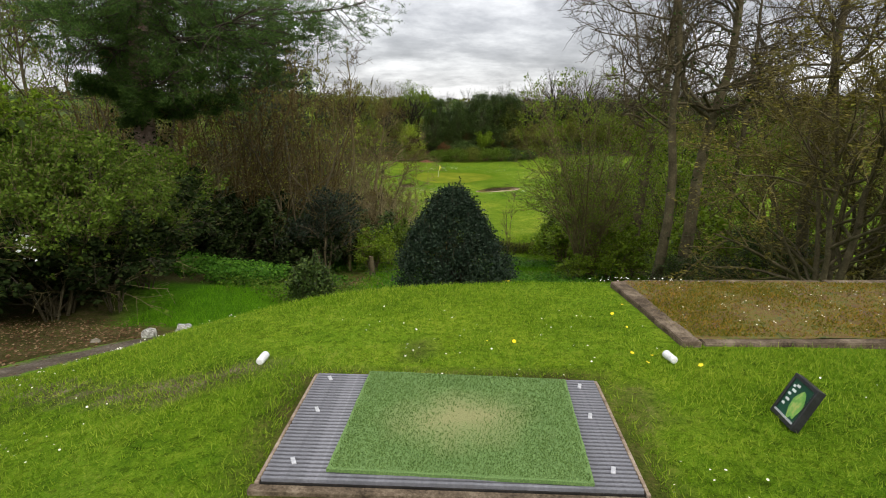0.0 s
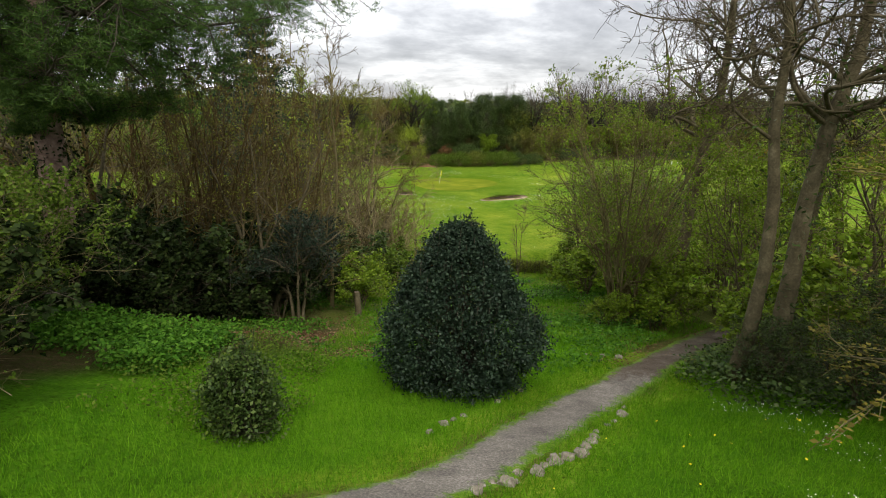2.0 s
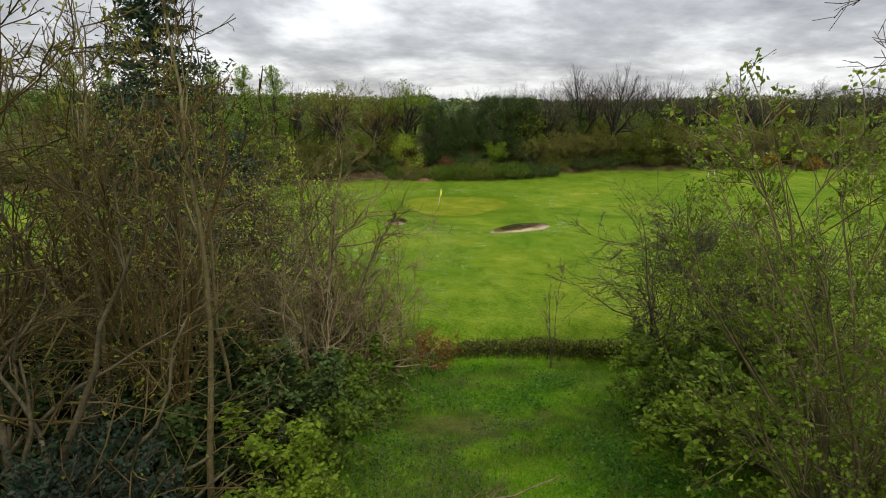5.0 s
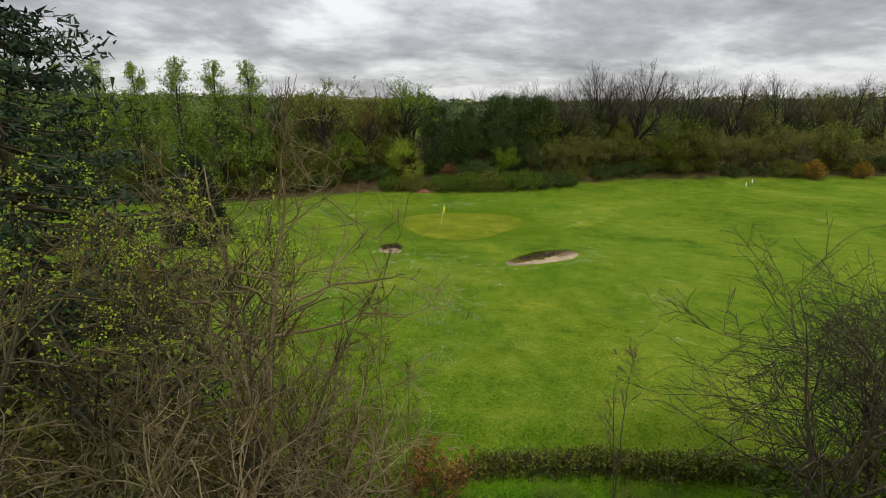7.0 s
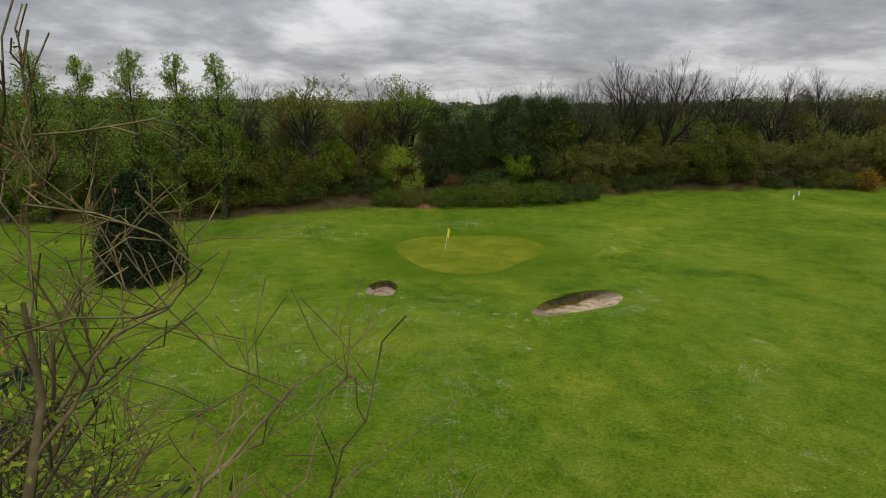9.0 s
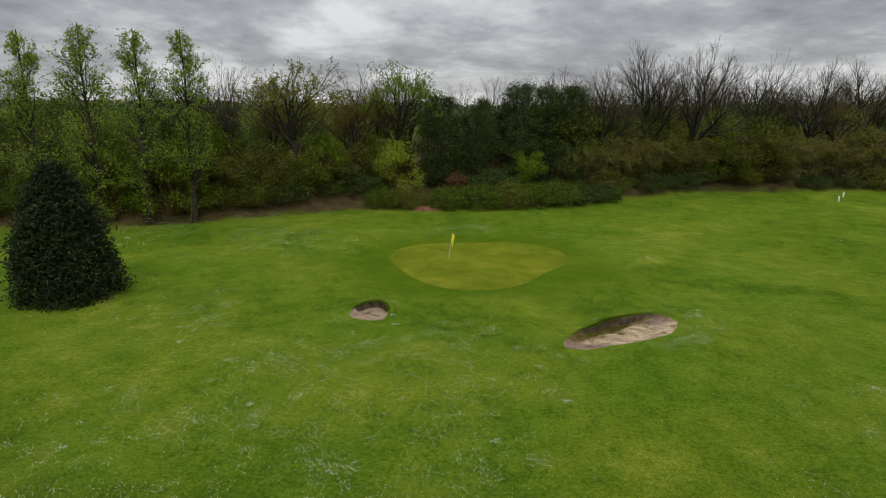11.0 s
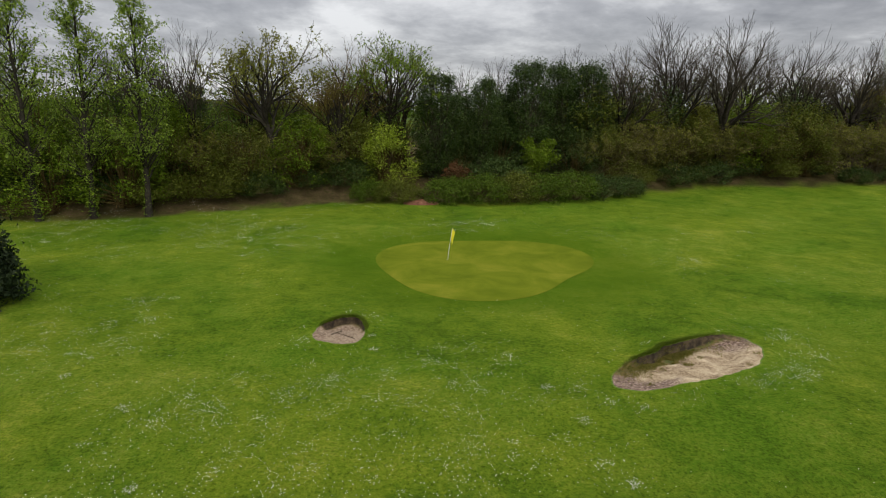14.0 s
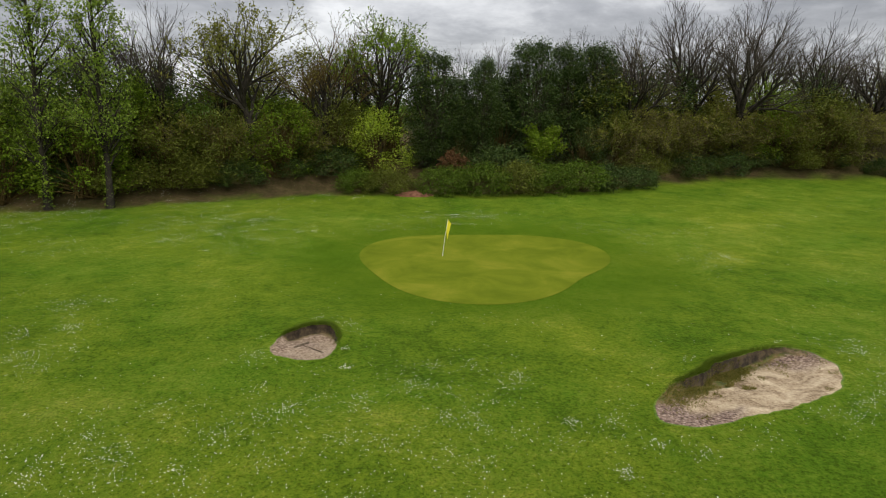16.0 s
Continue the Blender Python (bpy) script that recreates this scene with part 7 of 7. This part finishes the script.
def ground_plants(n, x0, x1, y0, y1, size, material, name, label, rng, keep, tall=0.35):
    x, y = scatter(n, x0, x1, y0, y1, rng, keep)
    per = 9
    c = np.stack([x, y, land(x, y)], 1)
    q = np.repeat(c, per, 0) + rng.normal(size=(len(c) * per, 3)) * [0.16, 0.16, 0]
    q[:, 2] += rng.uniform(0.02, tall, len(q))
    bag = Bag()
    leaves(bag, q, size, rng, 0.55)
    me = bag.mesh(name)
    me.materials.append(material)
    tagged(new(name, me), label, "undergrowth", kind="stuff")


ground_plants(9000, -8, 9.5, 20, 48.5, 0.075, M_NETTLE, "undergrowth", "low nettles, ivy and bramble leaves in the hollow", rng, lambda x, y: (away_from_path(x, y) > 1.1) & (fbm(x, y, 0.35, 3, 45) > -0.2 + 0.6 * rng.random(len(x))))
ground_plants(3200, -4, 8, 26, 48.5, 0.06, M_IVY, "undergrowth", "dark bramble and ivy patches in the hollow", rng, lambda x, y: fbm(x, y, 0.4, 3, 49) > 0.1 + 0.4 * rng.random(len(x)), 0.45)
ground_plants(2600, -8, -2.6, 14, 22, 0.045, M_LAUREL, "undergrowth", "fresh green nettles beside the path", rng, lambda x, y: (away_from_path(x, y) > 1.0) & (fbm(x, y, 0.5, 3, 46) > -0.1 + 0.6 * rng.random(len(x))), 0.4)
ground_plants(2400, -10.5, -5.2, 16.4, 20.6, 0.07, M_NETTLE, "undergrowth", "bank of nettles and brambles below the shrubs", rng, lambda x, y: (away_from_path(x, y) > 1.0) & (y > 17.2 - 0.5 * (x + 6) - 1.2 * rng.random(len(x))) & (fbm(x, y, 0.6, 3, 48) > -0.45), 0.5)
ground_plants(1500, 5, 11, 15, 24, 0.08, M_IVY, "undergrowth", "ivy and dark undergrowth below the oaks", rng, lambda x, y: (away_from_path(x, y) > 0.9) & (np.hypot(x - 8.5, y - 19.2) < 2.6), 0.6)


def fallen_leaves(n, x0, x1, y0, y1, size, rng, keep, label):
    x, y = scatter(n, x0, x1, y0, y1, rng, keep)
    bag = Bag()
    leaves(bag, np.stack([x, y, land(x, y) + rng.uniform(0.005, 0.03, len(x))], 1), size, rng, 0.75, 1.4)
    me = bag.mesh("fallen_leaves")
    me.materials.append(M_LITTER)
    tagged(new("fallen_leaves", me), label, "leaf litter", kind="stuff")


M_LITTER = leaf("fallen_leaf", (0.035, 0.02, 0.01), (0.11, 0.062, 0.028), (0.3, 0.21, 0.12), 0.8, 0.1, 0.8, gloss=0.03)
fallen_leaves(15000, -11, -1.6, 21.5, 29, 0.06, rng, lambda x, y: fbm(x, y, 0.45, 3, 51) > -0.35 + 0.5 * rng.random(len(x)), "brown leaf litter beneath the thicket")
fallen_leaves(7000, -9.5, -4.2, 3.5, 11.6, 0.035, rng, lambda x, y: (away_from_path(x, y) > 0.2) & (x < -4.4 - 0.25 * np.abs(y - 8)), "dead leaves and chips on the bare soil")
fallen_leaves(3500, 4.5, 10.5, 20.5, 27, 0.05, rng, lambda x, y: fbm(x, y, 0.6, 3, 52) > -0.1 + 0.4 * rng.random(len(x)), "dead leaves on the trodden ground by the oak")


def flowers(name, x, y, r, material, label, rng, lift):
    z = land(x, y) + lift
    n, k = len(x), 5
    a = np.linspace(0, 2 * np.pi, k, endpoint=False)
    rr = r * rng.uniform(0.6, 1.25, n)
    nrm = unit(rng.normal(size=(n, 3)) * 0.3 + [0, 0, 1])
    u = unit(np.cross(nrm, [0.3, 1, 0]))
    v = np.cross(nrm, u)
    V = np.stack([x, y, z], 1)[:, None] + (u[:, None] * np.cos(a)[:, None] + v[:, None] * np.sin(a)[:, None]) * rr[:, None, None]
    me = Bag().add(V.reshape(-1, 3), np.arange(n * k).reshape(n, k)).mesh(name)
    me.materials.append(material)
    tagged(new(name, me), label, "flowers", kind="stuff")


# daisies: clumps on the fairway, single heads between and on the tee
cx, cy = scatter(8500, -34, 42, 52, 104, rng)
w = fbm(cx, cy, 0.16, 3, 61) + 0.55 * smooth(10, 2, np.hypot((cx + 5) / 1.3, cy - 66)) + 0.4 * smooth(4, 1, np.abs(cy - 90 + 0.15 * cx)) * smooth(2, -6, cx) - 0.3 * smooth(12, 25, cx) - 0.3 * smooth(63, 57, cy) - 0.3 * smooth(1, 6, cx) - 1.0 * smooth(8.0, 6.0, np.hypot(cx - GREEN[0], cy - GREEN[1]))
for wh in (0, 1):
    w = w + 1.1 * smooth(2.1, 1.15, bunker_in(cx, cy, wh)) - 3.0 * smooth(1.08, 1.0, bunker_in(cx, cy, wh))
k = w > -0.03 + 0.5 * rng.random(len(cx))
cx, cy = cx[k], cy[k]
many = (rng.random(len(cx)) ** 2 * 46 + 5).astype(int)
sx = np.repeat(rng.uniform(0.08, 0.45, len(cx)), many)
x = np.repeat(cx, many) + rng.normal(size=many.sum()) * sx
y = np.repeat(cy, many) + rng.normal(size=many.sum()) * sx
ex, ey = scatter(5000, -34, 42, 52, 104, rng)
x, y = np.concatenate([x, ex]), np.concatenate([y, ey])
k = (bunker_in(x, y, 0) > 1.05) & (bunker_in(x, y, 1) > 1.05) & (np.hypot(x - GREEN[0], y - GREEN[1]) > 6.2)
flowers("daisies", x[k], y[k], 0.012, M_DAISY, "drifts of white daisies in the mown fairway", rng, 0.03)
# longer grass overhanging the bunkers' rims
for wh in (0, 1):
    a = FACE[wh] + rng.normal(size=(4200, 10000)[wh]) * 1.25
    q = bunker_edge(a, wh) * rng.normal(0.995, 0.03, len(a))
    cxy = (BUNKER_A, BUNKER_B)[wh]
    hgt = 0.035 + 0.1 * smooth(-0.2, 0.7, np.cos(a - FACE[wh]))
    blades("rim_grass", cxy[0] + np.cos(a) * q, cxy[1] + np.sin(a) * q, hgt, 0.014, M_RIM, "ragged grass round the bunker's rim", rng, 0.8, holes=False)
# weeds on the back slope of the long bunker, a few in the sand
a, q = rng.uniform(-math.pi, math.pi, 48000), np.sqrt(rng.random(48000)) * 0.97
e = bunker_edge(a, 1)
x, y = BUNKER_B[0] + np.cos(a) * e * q, BUNKER_B[1] + np.sin(a) * e * q
k = smooth(-0.1, 0.4, q * np.cos(a - 2.25) + 0.25 * fbm(x, y, 1.1, 3, 77)) * (fbm(x, y, 1.6, 3, 78) + 0.35) > rng.random(len(x)) * 0.6
k |= (fbm(x, y, 2.2, 3, 79) > 0.42) & (rng.random(len(x)) < 0.5)
blades("bunker_weeds", x[k], y[k], 0.09, 0.018, M_WEED, "dry grass and weeds growing in the bunker", rng, 0.9, False, bunker_dip(q, a, 1)[k] + 0.016)
x, y = scatter(1500, -4.6, 8.5, 2.3, 9.6, rng, off_tee)
k = fbm(x, y, 0.7, 3, 63) > 0.02
flowers("daisies", x[k], y[k], 0.009, M_DAISY, "scattered white daisies on the tee mound", rng, 0.04)
x, y = scatter(45000, 2.55, 8.3, 5.6, 7.45, rng, lambda x, y: (fbm(x, y, 1.3, 4, 66) > -0.6 + 0.75 * rng.random(len(x))))
blades("moss_tufts", x, y, 0.03, 0.014, M_MOSS, "short tufts of moss and grass on the disused tee", rng, 0.8, True, on(4, 6.5) + 0.064 - land(x, y))
x, y = scatter(260, 2.5, 8.6, 5.6, 7.5, rng, None)
flowers("daisies", x, y, 0.0075, M_DAISY, "daisies growing on the disused tee", rng, 0.1)
x, y = scatter(220, 2.2, 8.6, 7.45, 8.3, rng, None)
flowers("daisies", x, y, 0.011, M_DAISY, "daisies along the edge of the old tee", rng, 0.09)
x, y = scatter(1100, 4.5, 9.5, 11.5, 17.5, rng, lambda x, y: (away_from_path(x, y) > 1.6) & (fbm(x, y, 0.6, 3, 91) > 0.15))
flowers("daisies", x, y, 0.01, M_DAISY, "daisies in the long grass below the tee", rng, 0.14)
x, y = scatter(40, 1.5, 8, 10.5, 16, rng, lambda x, y: away_from_path(x, y) > 1.2)
flowers("dandelions", x, y, 0.022, M_DANDELION, "yellow dandelions in the long grass", rng, 0.15)
x, y = scatter(22, 0.5, 2.6, 4.9, 8.5, rng, off_tee)
flowers("dandelions", x, y, 0.02, M_DANDELION, "yellow dandelions in the tee grass", rng, 0.05)


def far_woods():
    """Hedgerows and woods on the rising ground, up to the skyline."""
    for k, (y0, depth, x0, x1, h, n, size, mt) in enumerate(((170, 14, -170, 170, 1.9, 9000, 0.5, M_OLIVE), (260, 25, -320, 320, 2.6, 11000, 0.8, M_LAUREL), (480, 60, -620, 620, 6.5, 14000, 1.5, M_IVY), (950, 160, -1200, 1200, 10, 13000, 3.0, M_OLIVE))):
        r = np.random.default_rng(300 + k)
        x, y = r.uniform(x0, x1, n), y0 + r.normal(size=n) * depth * 0.4
        top = h * (0.7 + 0.8 * fbm(x, 0 * x, 0.35 / h, 4, 70 + k))
        z = land(x, y) + top * r.uniform(0, 1, n) ** 0.7
        bag = Bag()
        leaves(bag, np.stack([x, y, z], 1), size, r, 0.1, 1.3, tri=True)
        me = bag.mesh("far_woods")
        me.materials.append(mt)
        tagged(new("far_woods", me), "distant hedgerows and woods on rising fields", "woodland", kind="stuff")


far_woods()


def earth_heap(x, y):
    """A low heap of reddish soil tipped at the wood's edge."""
    bm = bmesh.new()
    bmesh.ops.create_grid(bm, x_segments=22, y_segments=14, size=1.0)
    for v in bm.verts:
        r = math.hypot(v.co.x, v.co.y)
        h = max(0.0, 1 - r) ** 0.7 * (0.34 + 0.16 * noise.noise(v.co * 4)) - 0.08 * max(0.0, r - 0.85)
        v.co = Vector((v.co.x * 1.5, v.co.y * 0.9, h + on(x + v.co.x * 1.5, y + v.co.y * 0.9) - on(x, y) - 0.02))
    me = bpy.data.meshes.new("earth_heap")
    bm.to_mesh(me)
    bm.free()
    me.materials.append(M_REDEARTH)
    ob = new("earth_heap", me)
    ob.location = (x, y, on(x, y))
    tagged(ob, "low heap of reddish soil beside the brambles", "earth heap")


M_REDEARTH = rough_stuff("reddish_soil", [(0.36, (0.08, 0.035, 0.02)), (0.5, (0.19, 0.085, 0.05)), (0.64, (0.32, 0.16, 0.1))], 3, fine=16, bump_distance=0.05)
earth_heap(-2.3, 102.3)
